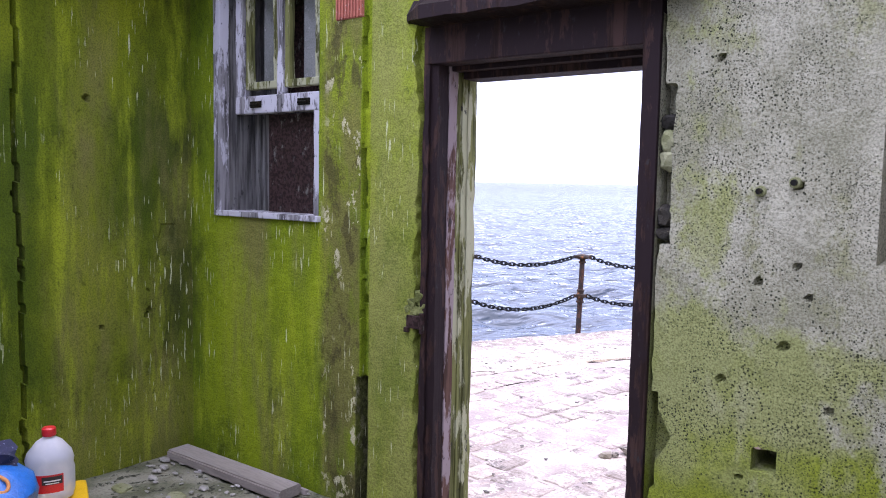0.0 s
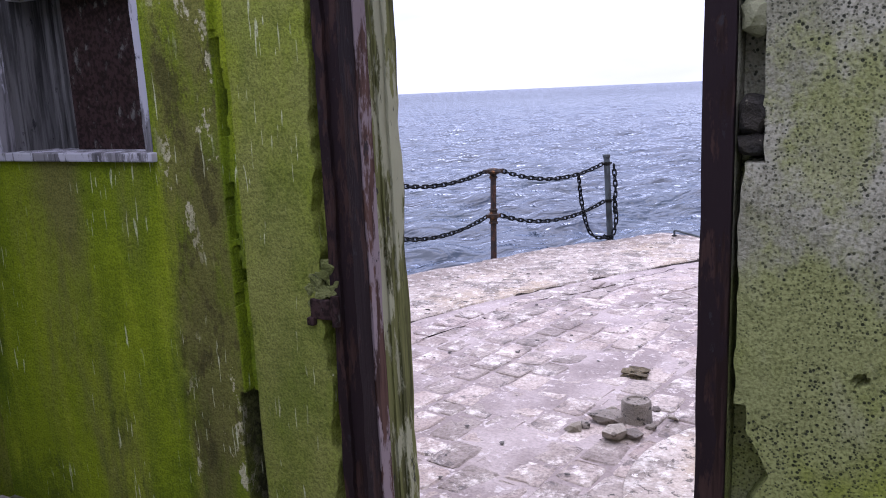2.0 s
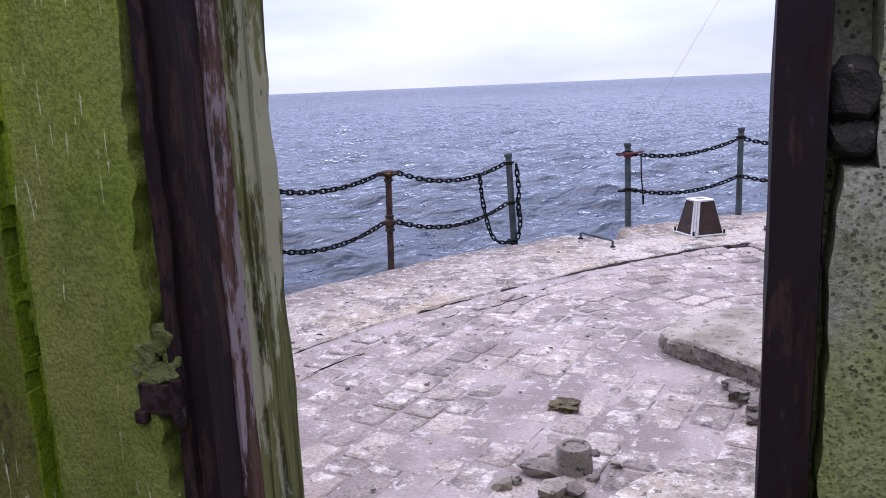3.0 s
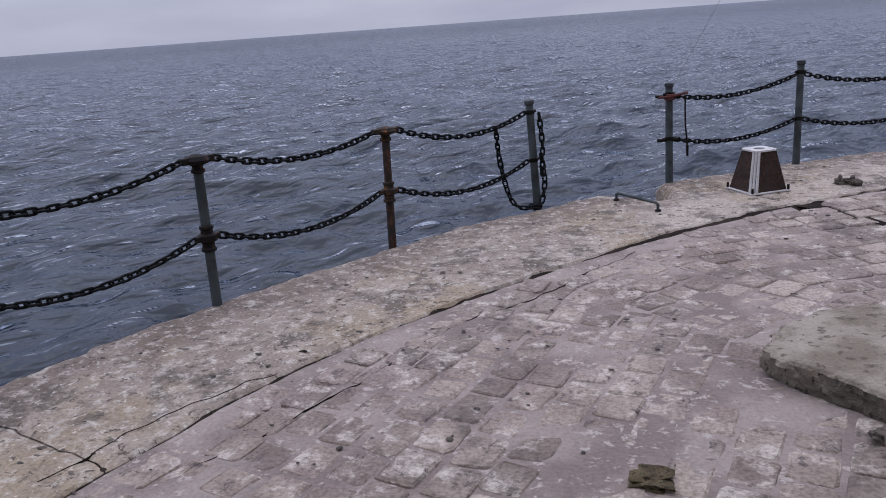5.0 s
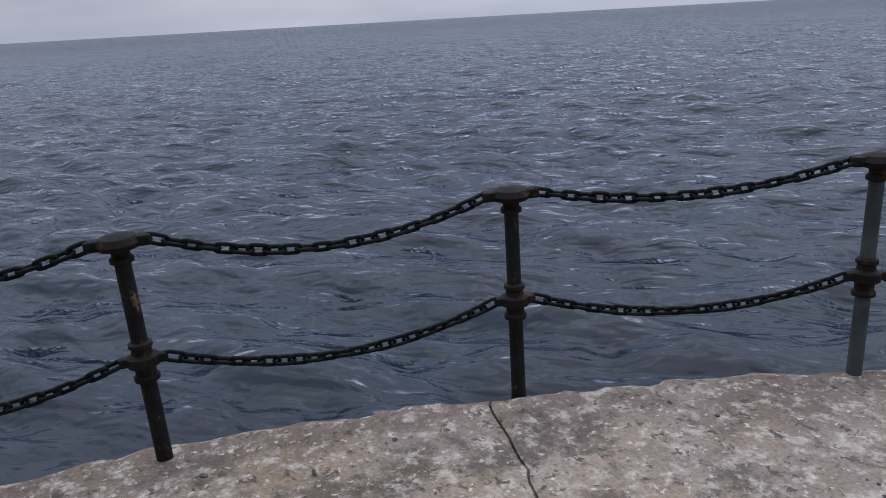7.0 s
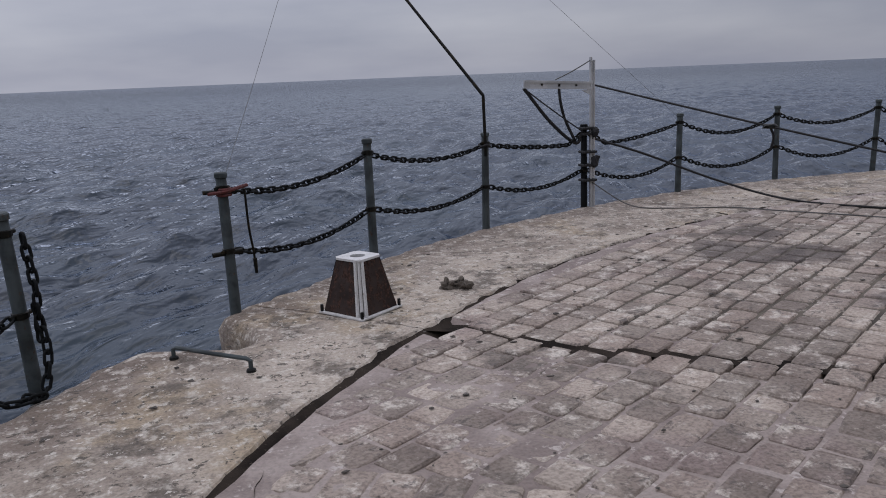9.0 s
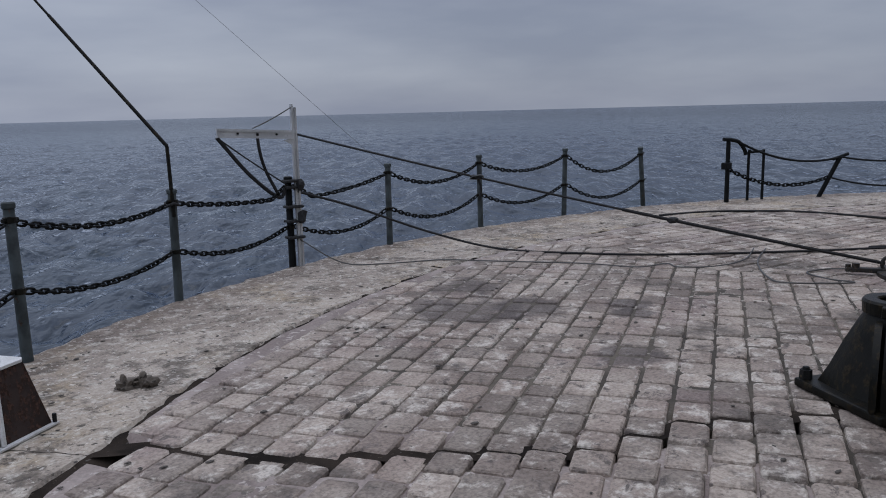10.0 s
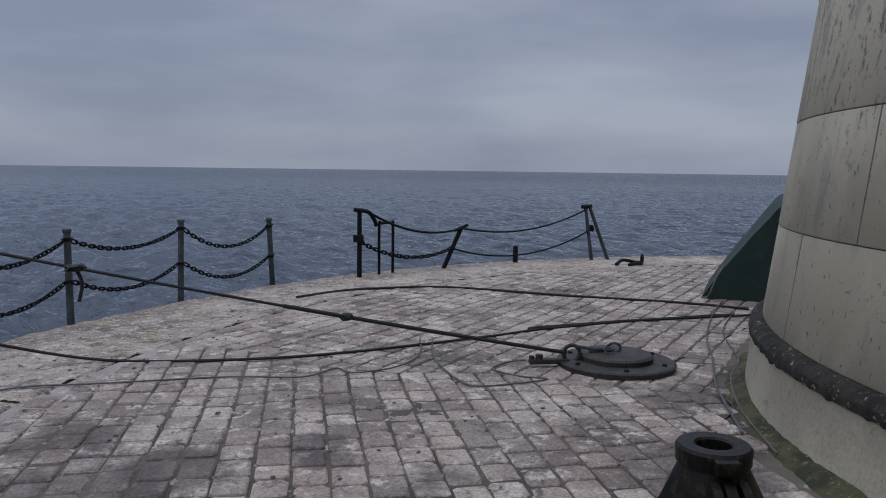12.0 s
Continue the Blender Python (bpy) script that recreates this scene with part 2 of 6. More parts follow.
    # pale runs down the algae
    runs = k.math("MULTIPLY", k.step(k.noise(84.0, 2, (1, 1, 0.085), 0.5), 0.650, 0.680), k.step(k.noise(2.4, 5, (1, 1, 0.7), 0.65), 0.47, 0.58))
    c = k.mix(c, (0.60, 0.62, 0.40), k.math("MULTIPLY", runs, k.step(x, 0.2, 0.6, 0.75, 0.05)))
    g = k.noise(130.0, 3)
    c = k.mix(c, k.mix((0.45, 0.45, 0.38), (1.18, 1.18, 1.18), k.step(g, 0.34, 0.60)), 0.55, "MULTIPLY")
    k.bump(k.noise(9.0, 6, (1, 1, 1), 0.68), 0.7, 0.022)
    k.bump(k.noise(38.0, 5, (1, 1, 1), 0.65), 0.5, 0.005)
    k.bump(holes_in, 0.8, -0.006)
    k.bump(g, 0.6, 0.0028)
    return k.done(c)


def tower_material():
    k = Nodes("pale_tower_concrete", 0.85)
    c = k.mix((0.265, 0.234, 0.168), (0.370, 0.328, 0.245), k.step(k.noise(0.9, 6, (1, 1, 0.6)), 0.38, 0.62))
    c = k.mix(c, (0.19, 0.175, 0.145), k.step(k.noise(5.5, 7, (1, 1, 0.35), 0.72), 0.53, 0.65, 0, 0.75))
    c = k.mix(c, (0.09, 0.085, 0.07), k.step(k.noise(30.0, 4, (1, 1, 0.7)), 0.63, 0.69, 0, 0.85))
    lichen = k.math("MULTIPLY", k.step(k.noise(14.0, 6, (1, 1, 0.5), 0.75), 0.54, 0.62), k.step(k.math("ADD", k.noise(1.3, 5), k.step(k.axis("Z"), 1.3, 2.3, -0.06, 0.10)), 0.46, 0.60))
    c = k.mix(c, (0.085, 0.085, 0.06), k.math("MULTIPLY", lichen, 0.8))
    k.bump(k.noise(22.0, 6), 0.5, 0.006)
    return k.done(c)


def water_material():
    """Dark water body under a broken, wind-ruffled gloss."""
    k = Nodes("grey_blue_sea_water", 0.10)
    deep = k.mix((0.009, 0.014, 0.020), (0.012, 0.021, 0.027), k.step(k.noise(0.12, 4), 0.42, 0.68))
    spot = k.pos
    turned = k.n.new("ShaderNodeMapping")
    turned.vector_type = "TEXTURE"
    turned.inputs["Rotation"].default_value = (0, 0, radians(145))
    k.l.new(k.pos, turned.inputs[0])
    k.pos = turned.outputs[0]
    k.bump(k.noise(0.10, 2, (1.0, 0.40, 1.0), 0.5, 0.3), 1.0, 0.30)
    k.bump(k.noise(0.42, 3, (1.0, 0.36, 1.0), 0.55, 0.4), 1.0, 0.62)
    k.bump(k.noise(1.00, 2, (1.0, 0.42, 1.0), 0.5, 0.4), 1.0, 0.40)
    k.bump(k.noise(2.6, 1, (1.0, 0.55, 1.0), 0.5, 0.3), 1.0, 0.055)
    normal = k.b.inputs["Normal"].links[0].from_socket
    body = k.n.new("ShaderNodeBsdfDiffuse")
    gloss = k.n.new("ShaderNodeBsdfGlossy")
    gloss.inputs["Color"].default_value, gloss.inputs["Roughness"].default_value = (0.86, 0.91, 0.98, 1), 0.09
    fresnel = k.n.new("ShaderNodeFresnel")
    fresnel.inputs["IOR"].default_value = 1.37
    join = k.n.new("ShaderNodeMixShader")
    k.l.new(deep, body.inputs["Color"])
    for node in (gloss, fresnel):
        k.l.new(normal, node.inputs["Normal"])
    away = k.n.new("ShaderNodeVectorMath")
    away.operation = "DISTANCE"
    away.inputs[1].default_value = (CX, CY, SEA)
    k.l.new(spot, away.inputs[0])
    # unresolved chop far out shows less of its mirror
    k.l.new(k.math("MULTIPLY", fresnel.outputs[0], k.step(away.outputs["Value"], 90, 900, 1.0, 0.80)), join.inputs[0])
    k.l.new(body.outputs[0], join.inputs[1])
    k.l.new(gloss.outputs[0], join.inputs[2])
    k.l.new(join.outputs[0], k.n["Material Output"].inputs[0])
    k.n.remove(k.b)
    return k.m


def painted_wood(name, paint, wood, amount=0.5, rough=0.7):
    k = Nodes(name, rough + 0.2)
    k.b.inputs["Specular IOR Level"].default_value = 0.12
    grain = k.noise(34.0, 6, (1, 1, 0.06), 0.65)
    c = k.mix(wood, tuple(v * 0.35 for v in wood), k.step(grain, 0.42, 0.62))
    peel = k.step(k.noise(11.0, 6, (1, 1, 0.25), 0.7), amount - 0.03, amount + 0.03)
    c = k.mix(c, paint, peel)
    c = k.mix(c, (0.03, 0.028, 0.03), k.step(k.noise(24.0, 5, (1, 1, 0.5), 0.7), 0.62, 0.68, 0, 0.85))
    k.bump(grain, 0.6, 0.006)
    k.bump(peel, 0.5, 0.002)
    return k.done(c)


def rusty(name, metal_colour, rust, amount, rough=0.65):
    k = Nodes(name, rough, 0.1)
    k.b.inputs["Specular IOR Level"].default_value = 0.18
    c = k.mix(metal_colour, tuple(v * 0.55 for v in metal_colour), k.step(k.noise(9.0, 5), 0.4, 0.65))
    f = k.noise(22.0, 6, (1, 1, 0.6), 0.7)
    c = k.mix(c, k.mix(rust, tuple(v * 0.35 for v in rust), k.step(k.noise(60.0, 4), 0.4, 0.6)), k.step(f, amount - 0.05, amount + 0.05))
    k.bump(f, 0.7, 0.004)
    return k.done(c)


COPING, SETT, HUT, TOWER, WATER = coping_material(), sett_material(), hut_wall_material("algae_covered_concrete", (0.225, 0.298, 0.006), (0.062, 0.108, 0.002), 0.0), tower_material(), water_material()
# darker, browner copy of the algae wall: weaker light put into the colour
HUT_WEST = hut_wall_material("shaded_algae_on_concrete", (0.200, 0.240, 0.007), (0.050, 0.082, 0.002), 0.05)
JOINT = worn("gritty_joint_filling", (0.055, 0.045, 0.034), (0.125, 0.104, 0.080), (0.34, 0.305, 0.26), 1.2, 9, 0.95, bump=0.012, spot_at=0.58)
SKIM = worn("smeared_pale_mortar", (0.226, 0.180, 0.160), (0.352, 0.294, 0.262), (0.455, 0.398, 0.362), 2.4, 15.0, 0.9, bump=0.02, spot_at=0.57)
# near-black: crack dirt with the shade of deep gaps put into its colour
DARK_JOINT = worn("black_crack_shade_and_dirt", (0.016, 0.013, 0.011), (0.040, 0.031, 0.025), (0.085, 0.068, 0.054), 3, 40, 0.95)
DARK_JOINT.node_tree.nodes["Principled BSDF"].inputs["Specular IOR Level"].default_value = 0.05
PLAIN = worn("plain_grey_render", (0.30, 0.29, 0.27), (0.36, 0.35, 0.32), (0.2, 0.2, 0.18), 1.2, 18, 0.9)
FLOOR = worn("littered_concrete_floor", (0.10, 0.105, 0.055), (0.27, 0.258, 0.195), (0.03, 0.033, 0.016), 4.5, 18, 0.9, bump=0.02, spot_at=0.54)
CHIPS = worn("dark_stone_chips", (0.05, 0.043, 0.036), (0.09, 0.078, 0.066), (0.2, 0.18, 0.16), 6, 40, 0.9)
STONE = worn("broken_stone", (0.30, 0.285, 0.26), (0.40, 0.38, 0.34), (0.15, 0.13, 0.11), 6, 40, 0.9, bump=0.008)
MOSSY = worn("green_tinged_stone", (0.20, 0.21, 0.09), (0.28, 0.28, 0.16), (0.06, 0.07, 0.02), 8, 50, 0.9, bump=0.008)
GREEN_MORTAR = worn("green_crumbling_mortar", (0.095, 0.110, 0.022), (0.17, 0.185, 0.060), (0.03, 0.035, 0.01), 9, 45, 0.95, bump=0.012)
SAND = worn("sandy_broken_concrete", (0.215, 0.182, 0.135), (0.37, 0.325, 0.265), (0.12, 0.098, 0.072), 3.6, 16, 0.95, bump=0.025, spot_at=0.56)
MOUND = worn("brown_peaty_dirt", (0.085, 0.062, 0.030), (0.16, 0.125, 0.065), (0.03, 0.024, 0.012), 14, 60, 0.95, bump=0.02, spot_at=0.54)
SLAB_SIDE = worn("dark_broken_concrete", (0.13, 0.108, 0.088), (0.24, 0.205, 0.165), (0.045, 0.038, 0.03), 5, 30, 0.95, bump=0.02, spot_at=0.55)
PLINTH = worn("stained_plinth_concrete", (0.255, 0.226, 0.165), (0.325, 0.290, 0.215), (0.17, 0.148, 0.105), 1.6, 12, 0.9, bump=0.006)
DARK_WOOD = painted_wood("dark_stained_frame_wood", (0.019, 0.0115, 0.0125), (0.050, 0.027, 0.022), 0.47, 0.5)
PINK_WOOD = painted_wood("pinkish_peeling_frame_wood", (0.27, 0.212, 0.218), (0.11, 0.060, 0.046), 0.49)
# weathered wood, raised in colour for outside light on the door's outer stop
GREY_WOOD = painted_wood("grey_green_weathered_wood", (0.34, 0.34, 0.22), (0.16, 0.165, 0.06), 0.54)
WHITE_WOOD = painted_wood("peeling_white_window_paint", (0.47, 0.46, 0.50), (0.25, 0.24, 0.245), 0.52)
BARE_WOOD = painted_wood("bare_grey_board", (0.10, 0.104, 0.10), (0.15, 0.145, 0.14), 0.6)
TIMBER = worn("dusty_old_timber", (0.30, 0.262, 0.235), (0.225, 0.190, 0.168), (0.12, 0.10, 0.085), 4.0, 26, 0.9, bump=0.004, spot_at=0.64, stretch=(0.12, 1, 1))
SHUTTER = rusty("rusty_brown_sheet", (0.16, 0.155, 0.14), (0.050, 0.028, 0.026), 0.38)
GALV = rusty("grey_green_galvanised_steel", (0.062, 0.074, 0.076), (0.09, 0.05, 0.03), 0.64)
RUST_POST = rusty("rust_and_tar_on_iron", (0.014, 0.014, 0.014), (0.17, 0.115, 0.066), 0.63)
CAP_RUST = rusty("dark_rust_cap", (0.014, 0.011, 0.010), (0.085, 0.042, 0.018), 0.61)
FLAKY_RUST = rusty("flaking_brown_rust", (0.030, 0.024, 0.022), (0.105, 0.052, 0.036), 0.52)
ORANGE_RUST = rusty("bright_orange_rust", (0.035, 0.024, 0.018), (0.21, 0.090, 0.033), 0.58)
CHAIN = rusty("black_wet_chain_iron", (0.0055, 0.007, 0.008), (0.012, 0.009, 0.007), 0.64, 0.65)
BLACK_IRON = rusty("black_cast_iron", (0.0065, 0.0065, 0.005), (0.026, 0.019, 0.009), 0.55, 0.45)
HATCH_IRON = rusty("worn_hatch_iron", (0.052, 0.050, 0.046), (0.075, 0.058, 0.042), 0.54, 0.6)
BROWN_STEEL = rusty("dark_brown_steel_plate", (0.044, 0.030, 0.026), (0.075, 0.038, 0.027), 0.52)
WHITE_STEEL = worn("chipped_white_steel", (0.62, 0.61, 0.60), (0.52, 0.51, 0.49), (0.30, 0.24, 0.20), 9, 30, 0.5, spot_at=0.64)
ALU = worn("brushed_aluminium", (0.56, 0.57, 0.58), (0.46, 0.47, 0.48), (0.33, 0.34, 0.35), 5, 40, 0.4, 0.35, 0.001)
ROPE = worn("black_webbing_and_rope", (0.008, 0.008, 0.009), (0.013, 0.013, 0.014), (0.035, 0.035, 0.035), 9, 120, 0.8, bump=0.003)
GREY_WIRE = worn("thin_grey_cable", (0.07, 0.068, 0.065), (0.10, 0.098, 0.095), (0.16, 0.15, 0.15), 9, 90, 0.6)
RED_ROPE = worn("faded_red_rope", (0.11, 0.022, 0.02), (0.08, 0.02, 0.018), (0.2, 0.08, 0.07), 20, 90, 0.8)
TARP = worn("dark_green_tarpaulin", (0.006, 0.022, 0.018), (0.010, 0.030, 0.024), (0.016, 0.042, 0.035), 2.0, 14, 0.75, bump=0.012)
ALGAE = worn("black_algae_crust", (0.010, 0.009, 0.006), (0.028, 0.023, 0.015), (0.26, 0.23, 0.17), 9, 26, 0.95, bump=0.02, spot_at=0.60)
MOSS_FOOT = worn("dark_foot_moss", (0.030, 0.030, 0.012), (0.075, 0.070, 0.030), (0.16, 0.145, 0.09), 6, 24, 0.95, bump=0.02, spot_at=0.58)
BRICK = worn("red_hollow_brick", (0.42, 0.13, 0.085), (0.36, 0.11, 0.075), (0.5, 0.3, 0.25), 10, 60, 0.9)
TERRACOTTA = worn("pink_broken_mortar", (0.30, 0.19, 0.15), (0.25, 0.2, 0.15), (0.16, 0.12, 0.09), 10, 60, 0.9)
BLUE = worn("bright_blue_plastic_cloth", (0.006, 0.12, 0.42), (0.005, 0.09, 0.34), (0.012, 0.17, 0.50), 8, 30, 0.4, bump=0.006)
NAVY = worn("dark_navy_fabric", (0.01, 0.015, 0.045), (0.02, 0.02, 0.06), (0.25, 0.27, 0.35), 20, 60, 0.8)
YELLOW = worn("yellow_plastic", (0.70, 0.42, 0.01), (0.62, 0.36, 0.01), (0.5, 0.3, 0.03), 9, 40, 0.4, bump=0.001, spot_at=0.68)
RED = worn("red_plastic", (0.60, 0.02, 0.025), (0.55, 0.02, 0.025), (0.4, 0.02, 0.02), 9, 40, 0.35, bump=0.001)
BLACK = worn("black_rubber", (0.015, 0.015, 0.016), (0.022, 0.022, 0.023), (0.05, 0.05, 0.05), 9, 60, 0.6)
WHITE_PRINT = worn("white_print", (0.75, 0.75, 0.75), (0.7, 0.7, 0.7), (0.6, 0.6, 0.6), 9, 60, 0.5, bump=0.001)
CORD = worn("orange_cord", (0.55, 0.25, 0.08), (0.5, 0.2, 0.06), (0.6, 0.35, 0.2), 20, 90, 0.8)
DUSTY_GLASS = worn("dusty_grey_pane", (0.20, 0.205, 0.20), (0.15, 0.155, 0.15), (0.3, 0.3, 0.3), 6, 30, 0.25, bump=0.001)


def bottle_plastic():
    k = Nodes("cloudy_clear_plastic", 0.35)
    k.b.inputs["Transmission Weight"].default_value = 0.55
    k.b.inputs["IOR"].default_value = 1.2
    return k.done(k.mix((0.80, 0.80, 0.84), (0.70, 0.71, 0.76), k.step(k.noise(12, 3), 0.4, 0.6)))


CLOUDY = bottle_plastic()


# ---- building tools ----
def ob_of(name, bm, material, parent=None, label="", smooth=False):
    bmesh.ops.recalc_face_normals(bm, faces=bm.faces)
    me = bpy.data.meshes.new(name)
    bm.to_mesh(me)
    bm.free()
    me.materials.append(material)
    if smooth:
        me.polygons.foreach_set("use_smooth", [True] * len(me.polygons))
        me.set_sharp_from_angle(angle=radians(38))
    ob = new(name, me)
    if parent:
        ob.parent = parent
    return tagged(ob, label)


def part(name, bm, material, parent, label="", smooth=False):
    return ob_of(name, bm, material, parent, label, smooth)


def thing(name, label, category, group="", kind="", at=(0, 0, 0)):
    ob = new(name)
    ob.empty_display_size = 0.1
    ob.location = at
    return tagged(ob, label, category, group, kind)


def box(bm, lo, hi, bevel=0.0, turn=None):
    r = bmesh.ops.create_cube(bm, size=1.0)
    vs = r["verts"]
    size = [h - l for l, h in zip(lo, hi)]
    mid = [(h + l) / 2 for l, h in zip(lo, hi)]
    m = Matrix.Translation(mid) @ (turn or Matrix()) @ Matrix.Diagonal((*size, 1))
    bmesh.ops.transform(bm, matrix=m, verts=vs)
    if bevel:
        es = list({e for v in vs for e in v.link_edges})
        bmesh.ops.bevel(bm, geom=es, offset=bevel, segments=2, affect="EDGES", profile=0.6)
    return bm


def rod(bm, a, b, r0, r1=None, seg=12):
    """A round bar from a to b."""
    a, b = Vector(a), Vector(b)
    d = b - a
    m = Matrix.Translation((a + b) / 2) @ d.to_track_quat("Z", "Y").to_matrix().to_4x4()
    bmesh.ops.create_cone(bm, cap_ends=True, segments=seg, radius1=r0, radius2=r0 if r1 is None else r1, depth=d.length, matrix=m)
    return bm


def lathe(bm, profile, seg=20, at=(0, 0, 0)):
    """A turned shape from (radius, height) pairs."""
    rings = []
    for r, z in profile:
        rings.append([bm.verts.new((at[0] + r * math.cos(2 * math.pi * i / seg), at[1] + r * math.sin(2 * math.pi * i / seg), at[2] + z)) for i in range(seg)])
    for a, b in zip(rings, rings[1:]):
        for i in range(seg):
            bm.faces.new((a[i], a[(i + 1) % seg], b[(i + 1) % seg], b[i]))
    for ring in (rings[0], rings[-1]):
        if len({tuple(v.co) for v in ring}) > 2:
            bm.faces.new(ring)
    return bm


def tube(bm, points, r, seg=7):
    """A bent tube or rope through points."""
    pts = [Vector(p) for p in points]
    rings = []
    up = Vector((0.13, 0.21, 0.97))
    for i, p in enumerate(pts):
        d = (pts[min(i + 1, len(pts) - 1)] - pts[max(i - 1, 0)]).normalized()
        u = d.cross(up)
        if u.length < 0.1:
            u = d.cross(Vector((1, 0, 0)))
        u.normalize()
        w = d.cross(u)
        rings.append([bm.verts.new(p + r * (math.cos(a) * u + math.sin(a) * w)) for a in (2 * math.pi * k / seg for k in range(seg))])
    for a, b in zip(rings, rings[1:]):
        for k in range(seg):
            bm.faces.new((a[k], a[(k + 1) % seg], b[(k + 1) % seg], b[k]))
    bm.faces.new(rings[0])
    bm.faces.new(rings[-1])
    return bm


def spline(points, n=8):
    """Catmull-Rom through points."""
    p = [Vector(q) for q in points]
    p = [2 * p[0] - p[1]] + p + [2 * p[-1] - p[-2]]
    out = []
    for i in range(1, len(p) - 2):
        for k in range(n):
            t = k / n
            a, b, c, d = p[i - 1], p[i], p[i + 1], p[i + 2]
            out.append(0.5 * (2 * b + (c - a) * t + (2 * a - 5 * b + 4 * c - d) * t * t + (3 * b - a - 3 * c + d) * t ** 3))
    return out + [p[-2]]


def sag(a, b, drop, n=16):
    a, b = Vector(a), Vector(b)
    return [a.lerp(b, i / n) - Vector((0, 0, 4 * drop * (i / n) * (1 - i / n))) for i in range(n + 1)]


def lump(bm, at, size, rough=0.25, seed=0, sub=2):
    """A broken lump of stone."""
    r = bmesh.ops.create_icosphere(bm, subdivisions=sub, radius=1.0)
    for v in r["verts"]:
        n = noise.noise(v.co * 1.7 + Vector((seed * 7.1, seed * 3.3, 0)))
        q = v.co * (1 + rough * n)
        q = Vector([math.copysign(min(abs(c), 0.82 + 0.25 * n), c) for c in q])
        v.co = Vector(at) + Vector((q.x * size[0], q.y * size[1], q.z * size[2]))
    return bm


def mesh_of(name, verts, faces, material, smooth=False):
    me = bpy.data.meshes.new(name)
    me.from_pydata(verts, [], faces)
    me.materials.append(material)
    if smooth:
        me.polygons.foreach_set("use_smooth", [True] * len(me.polygons))
    me.update()
    return me


def wob(x, y, z=0.0, s=1.0):
    return noise.noise(Vector((x * s, y * s, z * s)))


def polar(r, phi, z=GROUND):
    a = radians(phi)
    return (CX + r * math.cos(a), CY + r * math.sin(a), z)


# ---- the sea ----
def build_sea():
    rnd = random.Random(5)
    waves = []
    for i in range(30):
        lam = 1.5 * 1.06 ** i
        a = radians(rnd.gauss(318, 30))
        waves.append((2 * math.pi / lam, math.cos(a), math.sin(a), 0.0130 * lam ** 0.95, rnd.uniform(0, 6.3)))
    for i in range(14):
        lam = 8.6 * 1.08 ** i
        a = radians(rnd.gauss(318, 36))
        waves.append((2 * math.pi / lam, math.cos(a), math.sin(a), 0.0026 * lam ** 0.95, rnd.uniform(0, 6.3)))
    radii = [9.0]
    while radii[-1] < 4700:
        r = radii[-1]
        radii.append(r * 1.008 + 0.04 if r < 350 else r * 1.010 if r < 1500 else r * 1.06)
    R = np.array(radii)
    A = np.radians(np.concatenate([np.arange(0, 215, 0.32), np.arange(215, 360, 2.5)]))
    rr, aa = np.meshgrid(R, A, indexing="ij")
    x, y = CX + rr * np.cos(aa), CY + rr * np.sin(aa)
    z = np.zeros_like(x)
    for k, dx, dy, amp, ph in waves:
        lam = 2 * np.pi / k
        fade = np.clip(1.8 - rr * 0.022 / lam, 0, 1)
        p = k * (dx * x + dy * y) + ph + 0.7 * np.sin(0.23 * x * dy - 0.19 * y * dx + ph)
        z += amp * fade * (np.sin(p) + 0.12 * np.cos(2 * p))
    verts = np.stack([x, y, SEA + z], -1).reshape(-1, 3)
    nr, na = len(R), len(A)
    i = np.arange(nr - 1)[:, None] * na
    j = np.arange(na)[None, :]
    j2 = (j + 1) % na
    faces = np.stack([i + j, i + na + j, i + na + j2, i + j2], -1).reshape(-1, 4)
    me = mesh_of("water", verts.tolist(), faces.tolist(), WATER, True)
    tagged(new("water", me), "choppy grey-blue open sea reaching the horizon", "sea", kind="structure")


build_sea()


# ---- the round deck ----
RING = 9.2                 # where setts end and the concrete coping begins
EDGE = 10.62
NOTCH = ((135.3, 0.0), (135.6, 0.22), (136.8, 0.54), (137.9, 0.52), (138.8, 0.0))  # landing gap in the coping: degrees about the centre, depth


def ring_wobble(phi):
    return 0.05 * wob(phi * 0.06, 3.1) + 0.018 * wob(phi * 0.5, 9.4) + (0.12 if phi > 160 else 0.12 * max(0, (phi - 145) / 15))


def edge_radius(phi):
    r = EDGE + 0.05 * wob(phi * 0.25, 1.7) + 0.045 * wob(phi * 1.2, 5.2) + 0.03 * wob(phi * 3.1, 2.2)
    for (a0, d0), (a1, d1) in zip(NOTCH, NOTCH[1:]):
        if a0 <= phi < a1:
            r -= d0 + (d1 - d0) * (phi - a0) / (a1 - a0)
    return r


CRACK = [(9.2, 133.2), (8.44, 133.6), (7.55, 132.5), (6.9, 131.5), (6.5, 128.8), (5.93, 127.2), (4.6, 121.0)]


def crack_angle(r):
    for (r0, a0), (r1, a1) in zip(CRACK, CRACK[1:]):
        if r1 <= r <= r0:
            return a1 + (a0 - a1) * (r - r1) / (r0 - r1)
    return CRACK[-1][1]


def crack_depth(r, phi):
    """How far the bedding sinks in the crack across the setts."""
    d = 0.0
    if 4.6 < r < 9.2:
        away = abs(radians(phi - crack_angle(r))) * r
        d = max(d, 0.24 * max(0, 1 - away / 0.15))
    return d


deck = tagged(new("pavement"), "round deck of worn granite setts with concrete coping", "pavement", kind="structure")


